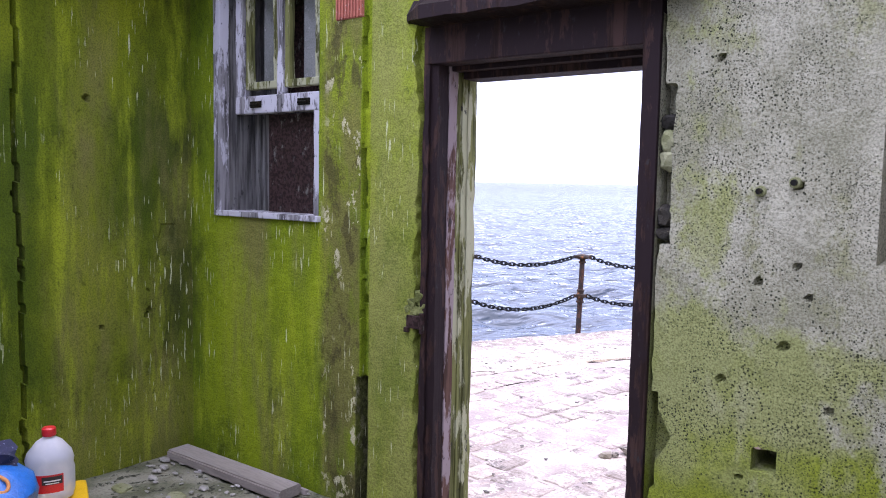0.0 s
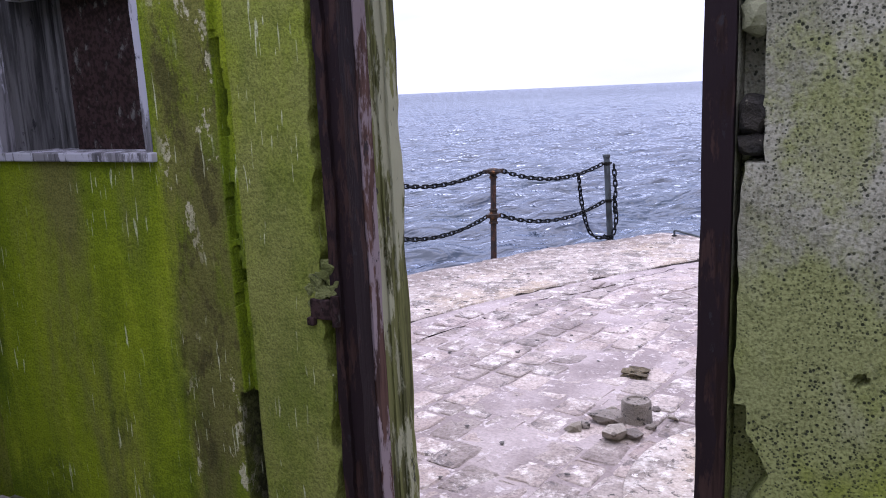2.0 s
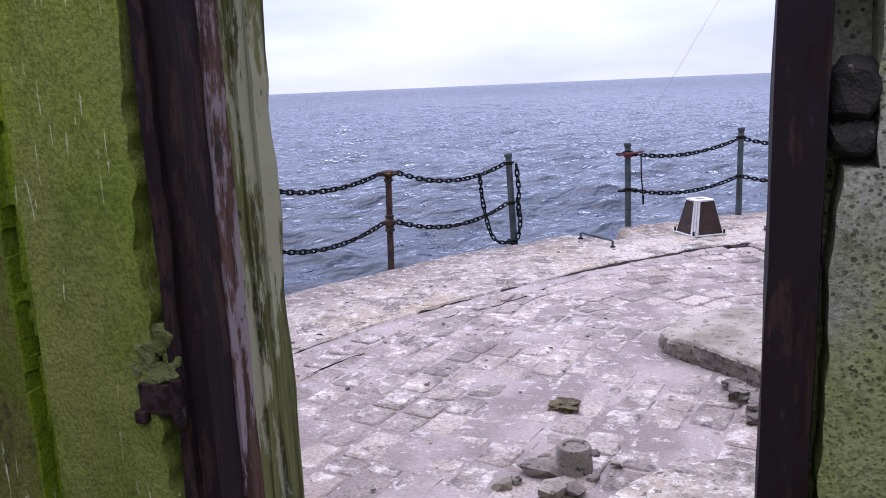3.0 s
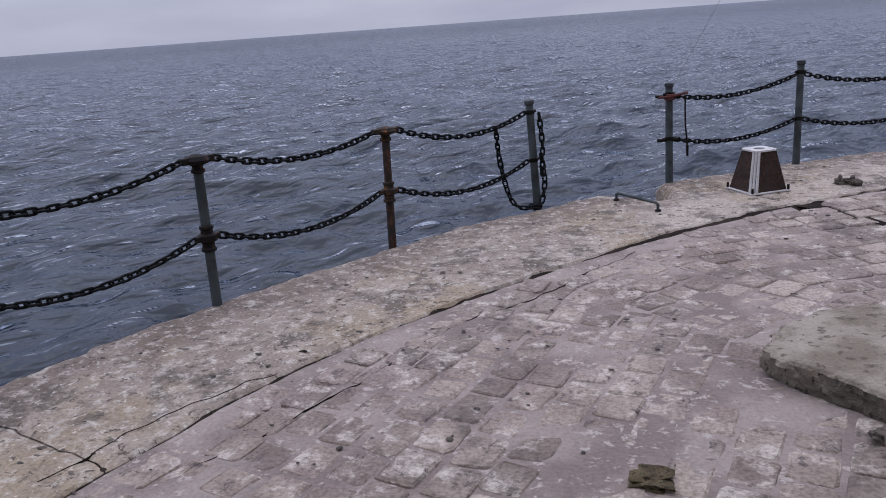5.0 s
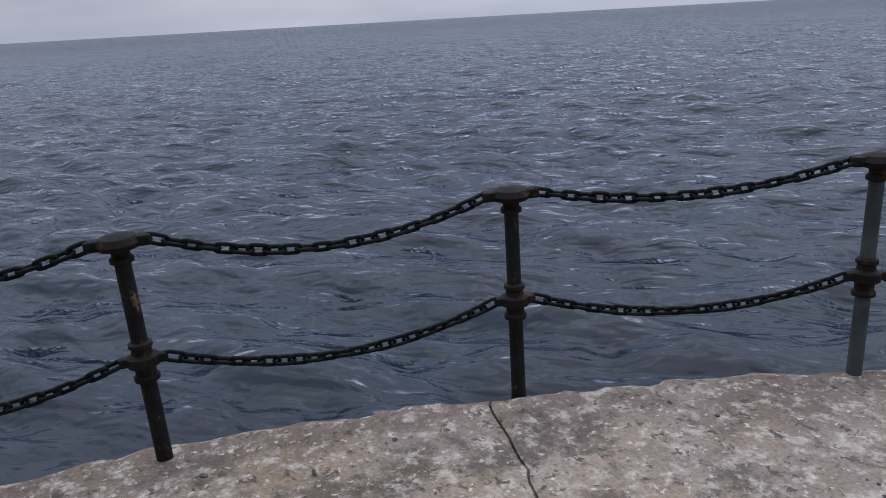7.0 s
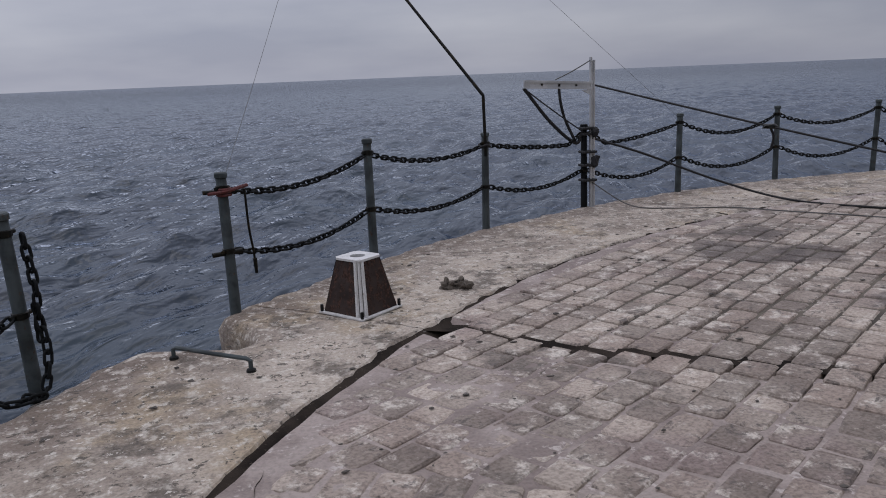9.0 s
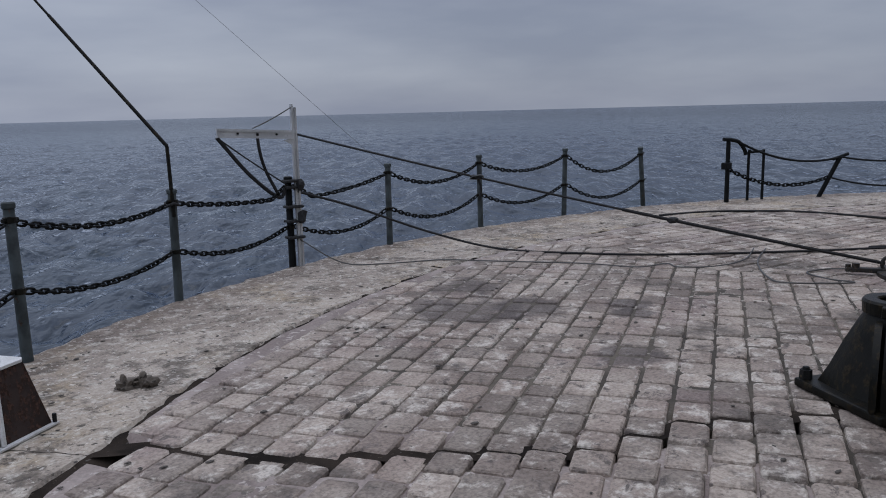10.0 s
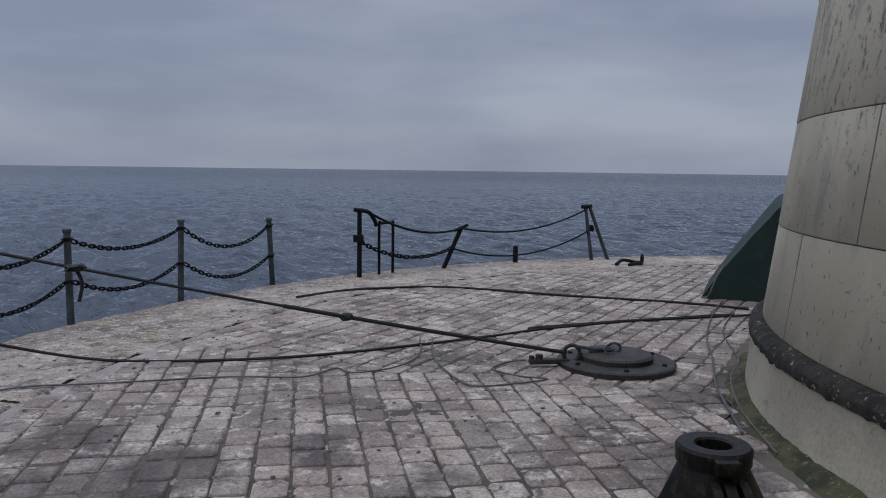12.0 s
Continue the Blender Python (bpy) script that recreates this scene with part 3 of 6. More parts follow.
def build_bedding():
    radii = np.arange(3.9, RING - 0.02, 0.055)
    angles = np.arange(12, 262, 0.55)
    verts, faces = [], []
    for r in radii:
        for a in angles:
            p = polar(r + ring_wobble(a) * max(0, (r - 8.0) / 1.2), a)
            z = GROUND - 0.012 + 0.010 * wob(p[0], p[1], 0, 2.5) + 0.006 * wob(p[0], p[1], 7, 9.0) - 0.016 * max(0, min(1, (a - 125) / 12), min(1, (r - 8.72) / 0.15)) - crack_depth(r, a)
            verts.append((p[0], p[1], z))
    n = len(angles)
    for i in range(len(radii) - 1):
        for j in range(n - 1):
            faces.append((i * n + j, (i + 1) * n + j, (i + 1) * n + j + 1, i * n + j + 1))
    ob = new("bedding", mesh_of("bedding", verts, faces, JOINT, True))
    ob.parent = deck


def build_skim():
    """Old mortar smeared over the setts in front of the hut, thinning out further off."""
    radii = np.arange(6.0, RING - 0.03, 0.04)
    angles = np.arange(40, 187, 0.35)
    verts, faces = [], []
    for r in radii:
        for a in angles:
            x, y, _ = polar(r + ring_wobble(a) * max(0, (r - 8.0) / 1.2), a)
            lay = max(max(0, min(1, (a - 127) / 15)) * max(0, min(1, (r - 5.9) / 0.9)), min(1.0, max(0, 1.35 - (RING - r) / 0.30)))
            if abs(r - (RING - 0.231) - 0.03 * wob(a * 0.4, 2)) < 0.025 and a > 143:
                lay *= 0.3
            z = GROUND - 0.023 + (0.0150 + 0.0015 * max(0, min(1, (a - 148) / 10))) * lay + 0.012 * wob(x, y, 0, 2.3) + 0.006 * wob(x, y, 6, 6.5) + 0.003 * wob(x, y, 2, 17.0)
            verts.append((x, y, z - crack_depth(r, a)))
    n = len(angles)
    for i in range(len(radii) - 1):
        for j in range(n - 1):
            faces.append((i * n + j, (i + 1) * n + j, (i + 1) * n + j + 1, i * n + j + 1))
    ob = new("mortar_skim", mesh_of("mortar_skim", verts, faces, SKIM, True))
    ob.parent = deck
    tagged(ob, "pale old mortar smeared over the setts")


def build_drum():
    """The concrete drum below the deck, down into the water."""
    bm = bmesh.new()
    lathe(bm, [(10.1, SEA - 1.5), (10.35, SEA + 1.0), (10.25, -1.0), (9.9, GROUND - 0.35), (3.0, GROUND - 0.32)], 120, (CX, CY, 0))
    part("drum", bm, PLAIN, deck, "sheer concrete drum under the deck", True)


def bent(r, a, z):
    """A point of the coping; the radial joints wander a little."""
    return polar(r, a + 0.35 * wob(r * 1.5, 4.2) + 0.20 * wob(r * 6.0, 1.0) + 0.10 * wob(r * 19.0, 1.0), z)


def build_coping_slab(a0, a1):
    """One slab of the outer ring, between two radial joints."""
    bm = bmesh.new()
    steps = max(4, int((a1 - a0) / 0.3))
    rows = []
    for j in range(steps + 1):
        a = a0 + (a1 - a0) * j / steps
        ri = RING + 0.005 + ring_wobble(a) + 0.016 * wob(a * 2.1, 7.7) + 0.012 * wob(a * 0.7, 1.7) + (0.026 * wob(a * 2.9, 3.3) + 0.012 * wob(a * 7.0, 5.3)) * max(0, 1 - abs(a - 138) / 7) + 0.022 * max(0, 1 - abs(a - 141) / 9) - 0.001 - 0.016 * max(0, min(1, (135 - a) / 4)) - (0.020 + 0.022 * wob(a * 0.45, 6.1)) * max(0, min(1, (a - 143) / 4))
        ro = edge_radius(a)
        row = [bent(ri + 0.02, a, GROUND - 0.3), bent(ri, a, GROUND - 0.014)]
        n = 16
        for i in range(n + 1):
            u = i / n
            r = ri + 0.015 + (ro - 0.12 - ri) * u
            p = bent(r, a, 0)
            dip = 0.008 * max(0, 1 - min(abs(a - a0), abs(a1 - a)) * 6)
            row.append((p[0], p[1], GROUND + 0.012 * wob(p[0], p[1], 0, 1.1) + 0.008 * wob(p[0], p[1], 3, 4.0) - dip))
        rough = 0.03 * wob(a * 0.9, 2.2)
        row.append(bent(ro - 0.05, a, GROUND - 0.02 + rough * 0.4))
        row.append(bent(ro, a, GROUND - 0.09 + rough))
        row.append(bent(ro - 0.01 + rough, a, GROUND - 0.35))
        row.append(bent(ro - 0.35, a, GROUND - 0.9))
        rows.append([bm.verts.new(p) for p in row])
    for p, q in zip(rows, rows[1:]):
        for i in range(len(p) - 1):
            bm.faces.new((p[i], p[i + 1], q[i + 1], q[i]))
    bm.faces.new(rows[0])
    bm.faces.new(rows[-1])
    part("coping_slab", bm, COPING, deck, "", True)


def sett_shape(seed, length, width):
    """A sett with a worn, uneven top and knocked-off corners, from z = 0 downwards."""
    rnd = random.Random(seed)
    stretch = length / 0.235
    ring = []
    for sx, sy in ((-1, -1), (1, -1), (1, 1), (-1, 1)):
        cx, cy = rnd.uniform(0.006, 0.040), rnd.uniform(0.006, 0.030)
        a = (sx * (length / 2 - cx * stretch), sy * (width / 2 - rnd.uniform(0, 0.005)))
        b = (sx * (length / 2 - rnd.uniform(0, 0.005) * stretch), sy * (width / 2 - cy))
        ring += [b, a] if sx * sy > 0 else [a, b]
    v = []
    for k, (inset, z) in enumerate(((0.014, 0.0), (0.004, -0.006), (0.0, -0.020), (0.0, -0.07))):
        for x, y in ring:
            fx, fy = 1 - inset * 2 * stretch / length, 1 - inset * 2 / width
            v.append((x * fx, y * fy, z + (rnd.uniform(-0.004, 0.003) if k == 0 else 0)))
    f = [tuple(range(8))]
    for base in (0, 8, 16):
        for i in range(8):
            f.append((base + 8 + i, base + 8 + (i + 1) % 8, base + (i + 1) % 8, base + i))
    return v, f


SECTORS = ((150.5, 187.0, 81.0), (144.0, 150.5, 56.0), (96.0, 144.0, 31.5), (18.0, 96.0, -8.0))   # from, to, direction of the rows, in degrees
SETT_LEN, SETT_WID = 0.235, 0.190


def on_deck(x, y, lo, hi):
    """Whether a sett may lie here: 0 for no, else 1 or 2 for the side of the crack."""
    r = math.hypot(x - CX, y - CY)
    phi = math.degrees(math.atan2(y - CY, x - CX)) % 360
    if not (lo <= phi + 2.0 * wob(x, y, 0, 0.8) < hi and 4.66 < r < RING - 0.105 + ring_wobble(phi)) or (x < 2.3 and y < 0.42):
        return 0
    off = math.radians(phi - crack_angle(r)) * r + 0.10 * wob(x, y, 0, 3.1)
    return 0 if abs(off) < 0.009 + 0.012 * wob(x, y, 5, 1.3) else (1 if off > 0 else 2)


def sett_places():
    """Every sett as (x, y, z, turn, length, tilt, tilt): straight courses, sector by sector."""
    rnd = random.Random(11)
    out = []
    for lo, hi, turn in SECTORS:
        d = Vector((math.cos(radians(turn)), math.sin(radians(turn))))
        n = Vector((-d.y, d.x))
        for row in range(-20, 75):
            s = row * SETT_WID
            t, start, side = -13.0, None, 0
            while t < 13.0:
                p = Vector((CX, CY)) + d * t + n * s
                here = on_deck(p.x, p.y, lo, hi)
                if here != side:
                    if side and t - start > 0.09:
                        count = max(1, round((t - start) / SETT_LEN + rnd.uniform(-0.3, 0.3)))
                        cuts = [0.0] + [(k + rnd.uniform(-0.17, 0.17)) / count for k in range(1, count)] + [1.0]
                        for u0, u1 in zip(cuts, cuts[1:]):
                            mid = Vector((CX, CY)) + d * (start + (t - start) * (u0 + u1) / 2) + n * s
                            loose = max(0.0, min(1.0, (math.degrees(math.atan2(mid.y - CY, mid.x - CX)) % 360 - 134) / 6))
                            q = Vector((CX, CY)) + d * (start + (t - start) * (u0 + u1) / 2) + n * (s + rnd.uniform(-0.006, 0.006) * (1 + 0.6 * loose))
                            z = GROUND + 0.008 * wob(q.x, q.y, 0, 1.1) + rnd.uniform(-0.004, 0.003)
                            out.append((q.x, q.y, z - rnd.uniform(0, 0.005) * loose, turn + rnd.uniform(-1.2, 1.2) * (1 + 1.0 * loose), (t - start) * (u1 - u0) - rnd.uniform(0.006, 0.016), rnd.uniform(-0.8, 0.8), rnd.uniform(-0.8, 0.8)))
                    start, side = t, here
                t += 0.02
    return out


def build_setts():
    shapes = [sett_shape(k, 1.0, 0.183) for k in range(13)]
    shapes = [([(x, y, z) for x, y, z in v], f) for v, f in shapes]
    meshes = [mesh_of("sett", v, f, SETT) for v, f in shapes]
    places = sett_places()
    near = set(sorted(range(len(places)), key=lambda i: math.hypot(places[i][0] - 1.7, places[i][1] - 5.2))[:300])
    verts, faces = [], []
    for i, (x, y, z, turn, length, rx, ry) in enumerate(places):
        m = pose(x, y, z, rx, ry, turn) @ Matrix.Diagonal((length, 1, 1, 1))
        if i in near:
            ob = new("sett", meshes[i % 13])
            ob.parent = deck
            ob.matrix_basis = m
        else:
            v, f = shapes[i % 13]
            base = len(verts)
            verts += [tuple(m @ Vector(p)) for p in v]
            faces += [tuple(base + k for k in q) for q in f]
    ob = new("setts", mesh_of("setts", verts, faces, SETT))
    ob.parent = deck
    tagged(ob, kind="stuff")


def build_crack_shade_dirt():
    """Black ribbons a little below paving: dirt and painted shade of two long cracks."""
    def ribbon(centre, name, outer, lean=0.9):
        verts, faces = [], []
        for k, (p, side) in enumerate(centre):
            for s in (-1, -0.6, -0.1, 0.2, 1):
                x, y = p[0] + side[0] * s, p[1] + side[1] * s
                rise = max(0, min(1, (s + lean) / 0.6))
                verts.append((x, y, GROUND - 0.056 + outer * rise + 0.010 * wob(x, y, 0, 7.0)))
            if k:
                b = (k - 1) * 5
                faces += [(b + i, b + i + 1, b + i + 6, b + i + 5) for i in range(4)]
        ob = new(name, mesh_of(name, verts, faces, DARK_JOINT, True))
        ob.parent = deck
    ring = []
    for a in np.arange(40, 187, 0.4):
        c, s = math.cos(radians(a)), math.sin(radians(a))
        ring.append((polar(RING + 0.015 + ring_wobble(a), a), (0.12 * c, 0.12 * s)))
    ribbon(ring, "crack_shade_dirt", 0.047)
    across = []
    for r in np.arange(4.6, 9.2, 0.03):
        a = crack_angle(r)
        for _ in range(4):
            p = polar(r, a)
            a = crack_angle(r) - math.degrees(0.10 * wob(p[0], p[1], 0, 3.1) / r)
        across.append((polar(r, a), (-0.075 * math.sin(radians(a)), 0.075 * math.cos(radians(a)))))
    ribbon(across, "crack_shade_dirt", 0.046, 2.0)


build_crack_shade_dirt()
build_drum()
build_bedding()
build_skim()


def build_seam(places, width, seed):
    """Near-black strip for a hairline crack in the paving, dirt and shade in one."""
    pts = spline([polar(r, a, 0) for r, a in places], 24)
    verts, faces = [], []
    for i, p in enumerate(pts):
        d = (pts[min(i + 1, len(pts) - 1)] - pts[max(i - 1, 0)]).normalized()
        n = Vector((-d.y, d.x, 0))
        q = p + n * (0.045 * wob(p.x, p.y, seed, 2.2) + 0.03 * wob(p.x, p.y, seed, 9.0))
        w = 0.36 * width * max(0.05, 0.35 + 1.3 * wob(p.x, p.y, seed + 3, 4.0) + 0.8 * wob(p.x, p.y, seed, 15.0)) * min(1, 0.2 + i * 0.1, 0.2 + (len(pts) - 1 - i) * 0.1)
        on_coping = math.hypot(q.x - CX, q.y - CY) > RING + 0.05
        z = GROUND + (0.003 if on_coping else -0.004) + (0.012 * wob(q.x, q.y, 0, 1.1) + 0.008 * wob(q.x, q.y, 3, 4.0) if on_coping else 0.008 * wob(q.x, q.y, 0, 1.1))
        for s, dz in ((-1, -0.03), (-0.8, 0.0), (0.8, 0.001), (1, -0.03)):
            verts.append((q.x + n.x * w * s, q.y + n.y * w * s, z + dz))
    for i in range(len(pts) - 1):
        for k in range(3):
            faces.append((i * 4 + k, i * 4 + k + 1, i * 4 + k + 5, i * 4 + k + 4))
    ob = new("dark_crack_strip", mesh_of("dark_crack_strip", verts, faces, DARK_JOINT))
    ob.parent = deck


build_seam([(9.0, 169), (8.98, 165), (8.93, 160), (8.99, 156), (8.96, 151), (9.02, 147), (9.14, 144)], 0.0055, 1)
build_seam([(9.42, 168.5), (9.46, 166), (9.43, 163.5), (9.37, 161.5)], 0.006, 2)
build_seam([(8.60, 160.3), (8.70, 160.6), (8.78, 160.2)], 0.010, 4)
build_seam([(5.16, 90), (5.13, 88.3), (5.0, 82), (4.97, 77.5), (4.93, 70), (5.0, 63)], 0.016, 6)
build_seam([(5.25, 110.5), (4.95, 107.5), (4.80, 104.6), (4.69, 101), (4.64, 97.5)], 0.020, 7)
build_seam([(4.76, 112), (4.78, 108), (4.66, 104)], 0.012, 8)
JOINTS = [12, 36, 58, 82, 106, 133.6, 167.4, 196, 225, 258]
for ja, jb in zip(JOINTS, JOINTS[1:]):
    build_coping_slab(ja + 0.03, jb - 0.03)


# ---- the tower ----
def build_tower():
    tower = thing("lighthouse_tower", "tapering round tower of pale stained concrete", "tower", kind="structure", at=(CX, CY, 0))
    bm = bmesh.new()
    lathe(bm, [(4.56, GROUND - 0.05), (4.50, GROUND + 0.02), (4.47, 0.30), (4.40, 0.34)], 140)
    part("plinth", bm, PLINTH, tower, "stained greyish concrete plinth", True)
    bm = bmesh.new()
    count = 1300
    for i in range(count):
        a = 2 * math.pi * i / count
        x, y = 4.45 * math.cos(a), 4.45 * math.sin(a)
        n, m, q = wob(x, y, 0, 2.2), wob(x, y, 3, 7.0), wob(x, y, 6, 19.0)
        drip = max(0.0, 0.6 * m + 0.7 * q)
        prof = [(4.36, 0.425), (4.43 + 0.015 * n + 0.012 * q, 0.418 + 0.012 * m), (4.468 + 0.014 * m + 0.014 * q, 0.40 + 0.010 * n), (4.490 + 0.014 * n + 0.012 * m, 0.365 + 0.012 * q),
                (4.486 + 0.012 * q, 0.325 - 0.02 * drip), (4.481, 0.312 - 0.05 * drip + 0.012 * n), (4.40, 0.29)]
        for r, z in prof:
            bm.verts.new((r * math.cos(a), r * math.sin(a), z))
    bm.verts.ensure_lookup_table()
    for i in range(count):
        for k in range(6):
            p, q = i * 7 + k, ((i + 1) % count) * 7 + k
            bm.faces.new((bm.verts[p], bm.verts[q], bm.verts[q + 1], bm.verts[p + 1]))
    part("ledge", bm, ALGAE, tower, "ledge crusted with black algae", True)
    bm = bmesh.new()
    count = 700
    for i in range(count):
        a = 2 * math.pi * i / count
        x, y = 4.56 * math.cos(a), 4.56 * math.sin(a)
        n, m = wob(x, y, 1, 2.6), wob(x, y, 4, 11.0)
        for r, z in ((4.50, GROUND + 0.045 + 0.02 * n + 0.015 * m), (4.535 + 0.008 * m, GROUND + 0.03 + 0.012 * n), (4.60 + 0.02 * n + 0.015 * m, GROUND + 0.006), (4.63 + 0.03 * n + 0.02 * m, GROUND - 0.03)):
            bm.verts.new((r * math.cos(a), r * math.sin(a), z))
    bm.verts.ensure_lookup_table()
    for i in range(count):
        for k in range(3):
            p, q = i * 4 + k, ((i + 1) % count) * 4 + k
            bm.faces.new((bm.verts[p], bm.verts[q], bm.verts[q + 1], bm.verts[p + 1]))
    part("moss_edge", bm, MOSS_FOOT, tower, "dark moss along the foot of the plinth", True)
    # cast rings of shuttered panels, each with upright joints
    z = 0.42
    for k, h in enumerate((0.66, 0.72, 0.86, 0.9, 0.9, 0.9, 0.9, 0.9)):
        r0, r1 = 4.40 - 0.115 * (z - 0.42), 4.40 - 0.115 * (z + h - 0.42)
        count = 14
        for c in range(count):
            a0 = 2 * math.pi * (c + 0.37 * k) / count
            a1 = a0 + 2 * math.pi / count
            bm = bmesh.new()
            rows = []
            for i in range(11):
                a = a0 + 0.0016 + (a1 - a0 - 0.0032) * i / 10
                prof = [(r0 - 0.10, z), (r0 - 0.006, z + 0.002), (r0, z + 0.012), (r1, z + h - 0.012), (r1 - 0.006, z + h - 0.004), (r1 - 0.10, z + h - 0.002)]
                rows.append([bm.verts.new((r * math.cos(a), r * math.sin(a), zz)) for r, zz in prof])
            for p, q in zip(rows, rows[1:]):
                for i in range(5):
                    bm.faces.new((p[i], p[i + 1], q[i + 1], q[i]))
            bm.faces.new(rows[0])
            bm.faces.new(rows[-1])
            part("panel", bm, TOWER, tower, "", True)
        z += h
    bm = bmesh.new()
    lathe(bm, [(4.30, 0.30), (3.45, z)], 60)
    part("core", bm, DARK_JOINT, tower)


build_tower()


# ---- the hut ----
def wall_field(name, origin, along, out, length, height, holes, depth, cell, back, label, material, shift=None):
    """A wall whose inner face is a relief: depth(u, z) sinks it into the wall; holes are (u0, u1, z0, z1)."""
    nu, nz = int(round(length / cell)), int(round(height / cell))
    o, al, ou = Vector(origin), Vector(along), Vector(out)
    verts, faces = [], []
    def inside(u, z):
        return any(a < u < b and c < z < d for a, b, c, d in holes)
    for j in range(nz + 1):
        for i in range(nu + 1):
            u, z = i * length / nu, j * height / nz
            verts.append(tuple(o + al * (shift(u, z) if shift else u) + ou * depth(u, z) + Vector((0, 0, z))))
    for j in range(nz):
        for i in range(nu):
            if not inside((i + 0.5) * length / nu, (j + 0.5) * height / nz):
                a = j * (nu + 1) + i
                faces.append((a, a + 1, a + nu + 2, a + nu + 1))
    def quad(*ps):
        b = len(verts)
        verts.extend(tuple(p) for p in ps)
        faces.append(tuple(range(b, b + 4)))
    def at(u, z, d):
        return o + al * u + ou * d + Vector((0, 0, z))
    # outer face, cut round the holes, and the reveals
    us = sorted({0.0, length, *[h[0] for h in holes], *[h[1] for h in holes]})
    zs = sorted({0.0, height, *[h[2] for h in holes], *[h[3] for h in holes]})
    zs = [z for z in zs if 0 <= z <= height]
    for u0, u1 in zip(us, us[1:]):
        for z0, z1 in zip(zs, zs[1:]):
            if not inside((u0 + u1) / 2, (z0 + z1) / 2):
                quad(at(u0, z0, back), at(u1, z0, back), at(u1, z1, back), at(u0, z1, back))
    for a, b, c, d in holes:
        quad(at(a, c, -0.0), at(a, d, -0.0), at(a, d, back), at(a, c, back))
        quad(at(b, c, 0.0), at(b, d, 0.0), at(b, d, back), at(b, c, back))
        quad(at(a, d, 0.0), at(b, d, 0.0), at(b, d, back), at(a, d, back))
        if c > 0:
            quad(at(a, c, 0.0), at(b, c, 0.0), at(b, c, back), at(a, c, back))
    for u in (0.0, length):
        quad(at(u, 0, 0), at(u, height, 0), at(u, height, back), at(u, 0, back))
    quad(at(0, height, 0), at(length, height, 0), at(length, height, back), at(0, height, back))
    ob = new(name, mesh_of(name, verts, faces, material))
    return tagged(ob, label, "wall", kind="structure")


WX0, WX1, WY0, TOP = -2.33, 2.0, -4.2, 2.85
BACK = 0.29


def ragged(z):
    return 0.016 * wob(z, 1.3, 0, 6.0) + 0.012 * wob(z, 8.3, 0, 17.0)


def west_edge(z):
    """Where the plaster breaks off beside the west door post."""
    return -0.624 + 1.3 * ragged(z) + 0.045 * wob(z, 2.7, 0, 2.6)


def east_edge(z):
    """Where the concrete breaks off beside the east door post."""
    e = ragged(z)
    if 1.41 < z < 1.97:
        return 0.545 + 0.6 * e
    if 0.5 < z < 0.86:
        return 0.53 + 0.5 * max(0, 0.10 - abs(z - 0.70)) + 0.4 * e
    return 0.505 + 0.5 * e


CELL = 0.0075


def north_shift(u, z):
    """Draws the grid onto the two broken edges, so that they run clean."""
    x = u + WX0
    for edge in (west_edge(z), east_edge(z)):
        if edge - CELL <= x < edge:
            return edge - WX0 - 0.0006
        if edge <= x < edge + CELL:
            return edge - WX0 + 0.0006
    return u


def north_depth(u, z):
    x = u + WX0
    d = 0.006 * wob(x, z, 0, 3.0) + 0.003 * wob(x, z, 4, 11.0)
    e = ragged(z)
    # upright groove, with broken arrises and a wider break low down
    g0, g1 = -0.970 + 0.25 * e, -0.905
    if z < 0.66:
        g0 -= 0.02
    if g0 < x < g1:
        if z < 0.66 + 0.5 * e or 1.02 < z < 1.06:
            d += 0.13 + 0.03 * wob(x, z, 3, 24.0)
        elif x > g1 - 0.0095:
            d += 0.12
        elif x < g0 + 0.014 and wob(z, 3.0, 0, 4.0) > -0.05:
            d += 0.06
        else:
            d += 0.018 + 0.006 * wob(x, z, 3, 14.0)
    elif g1 <= x < -0.3:
        d -= 0.012
    # crumbled edge along the door frame
    if west_edge(z) <= x < 0:
        d += 0.045
    if 0.3 < x:
        if x < east_edge(z):
            d += 0.09
        if z < 0.33 + 0.06 * wob(x, 2.0, 0, 4.0) - 0.08 * (x - 0.5):
            d += 0.10 + 0.03 * wob(x, z, 3, 12.0)
        # put-log hole and the niche further on
        if abs(x - 0.909) < 0.036 + 0.3 * e and abs(z - 0.69) < 0.036 + 0.3 * e:
            d += 0.20
        if 1.205 < x < 1.30 and 1.38 < z < 1.90:
            d += 0.10
        for hx, hz, hr in PITS:
            if (x - hx) ** 2 + (z - hz) ** 2 < hr * hr:
                d += 0.03
    return d


PITS = [(0.95, 1.09, 0.016), (0.97, 1.62, 0.014), (0.75, 0.95, 0.013), (0.98, 1.36, 0.012), (0.86, 1.30, 0.013), (1.02, 1.26, 0.011), (0.7, 2.05, 0.012), (1.1, 0.9, 0.012), (0.83, 0.62, 0.01)]
DOOR = (-0.60, 0.49, -1.0, 2.22)
WIN = (-2.09, -1.265, 1.40, 2.66)
holes = [(DOOR[0] - WX0, DOOR[1] - WX0, 0.0, DOOR[3]), (WIN[0] - WX0, WIN[1] - WX0, WIN[2], WIN[3])]
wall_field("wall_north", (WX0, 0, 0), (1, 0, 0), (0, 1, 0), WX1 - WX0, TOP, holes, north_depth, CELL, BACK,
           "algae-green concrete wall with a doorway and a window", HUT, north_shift)


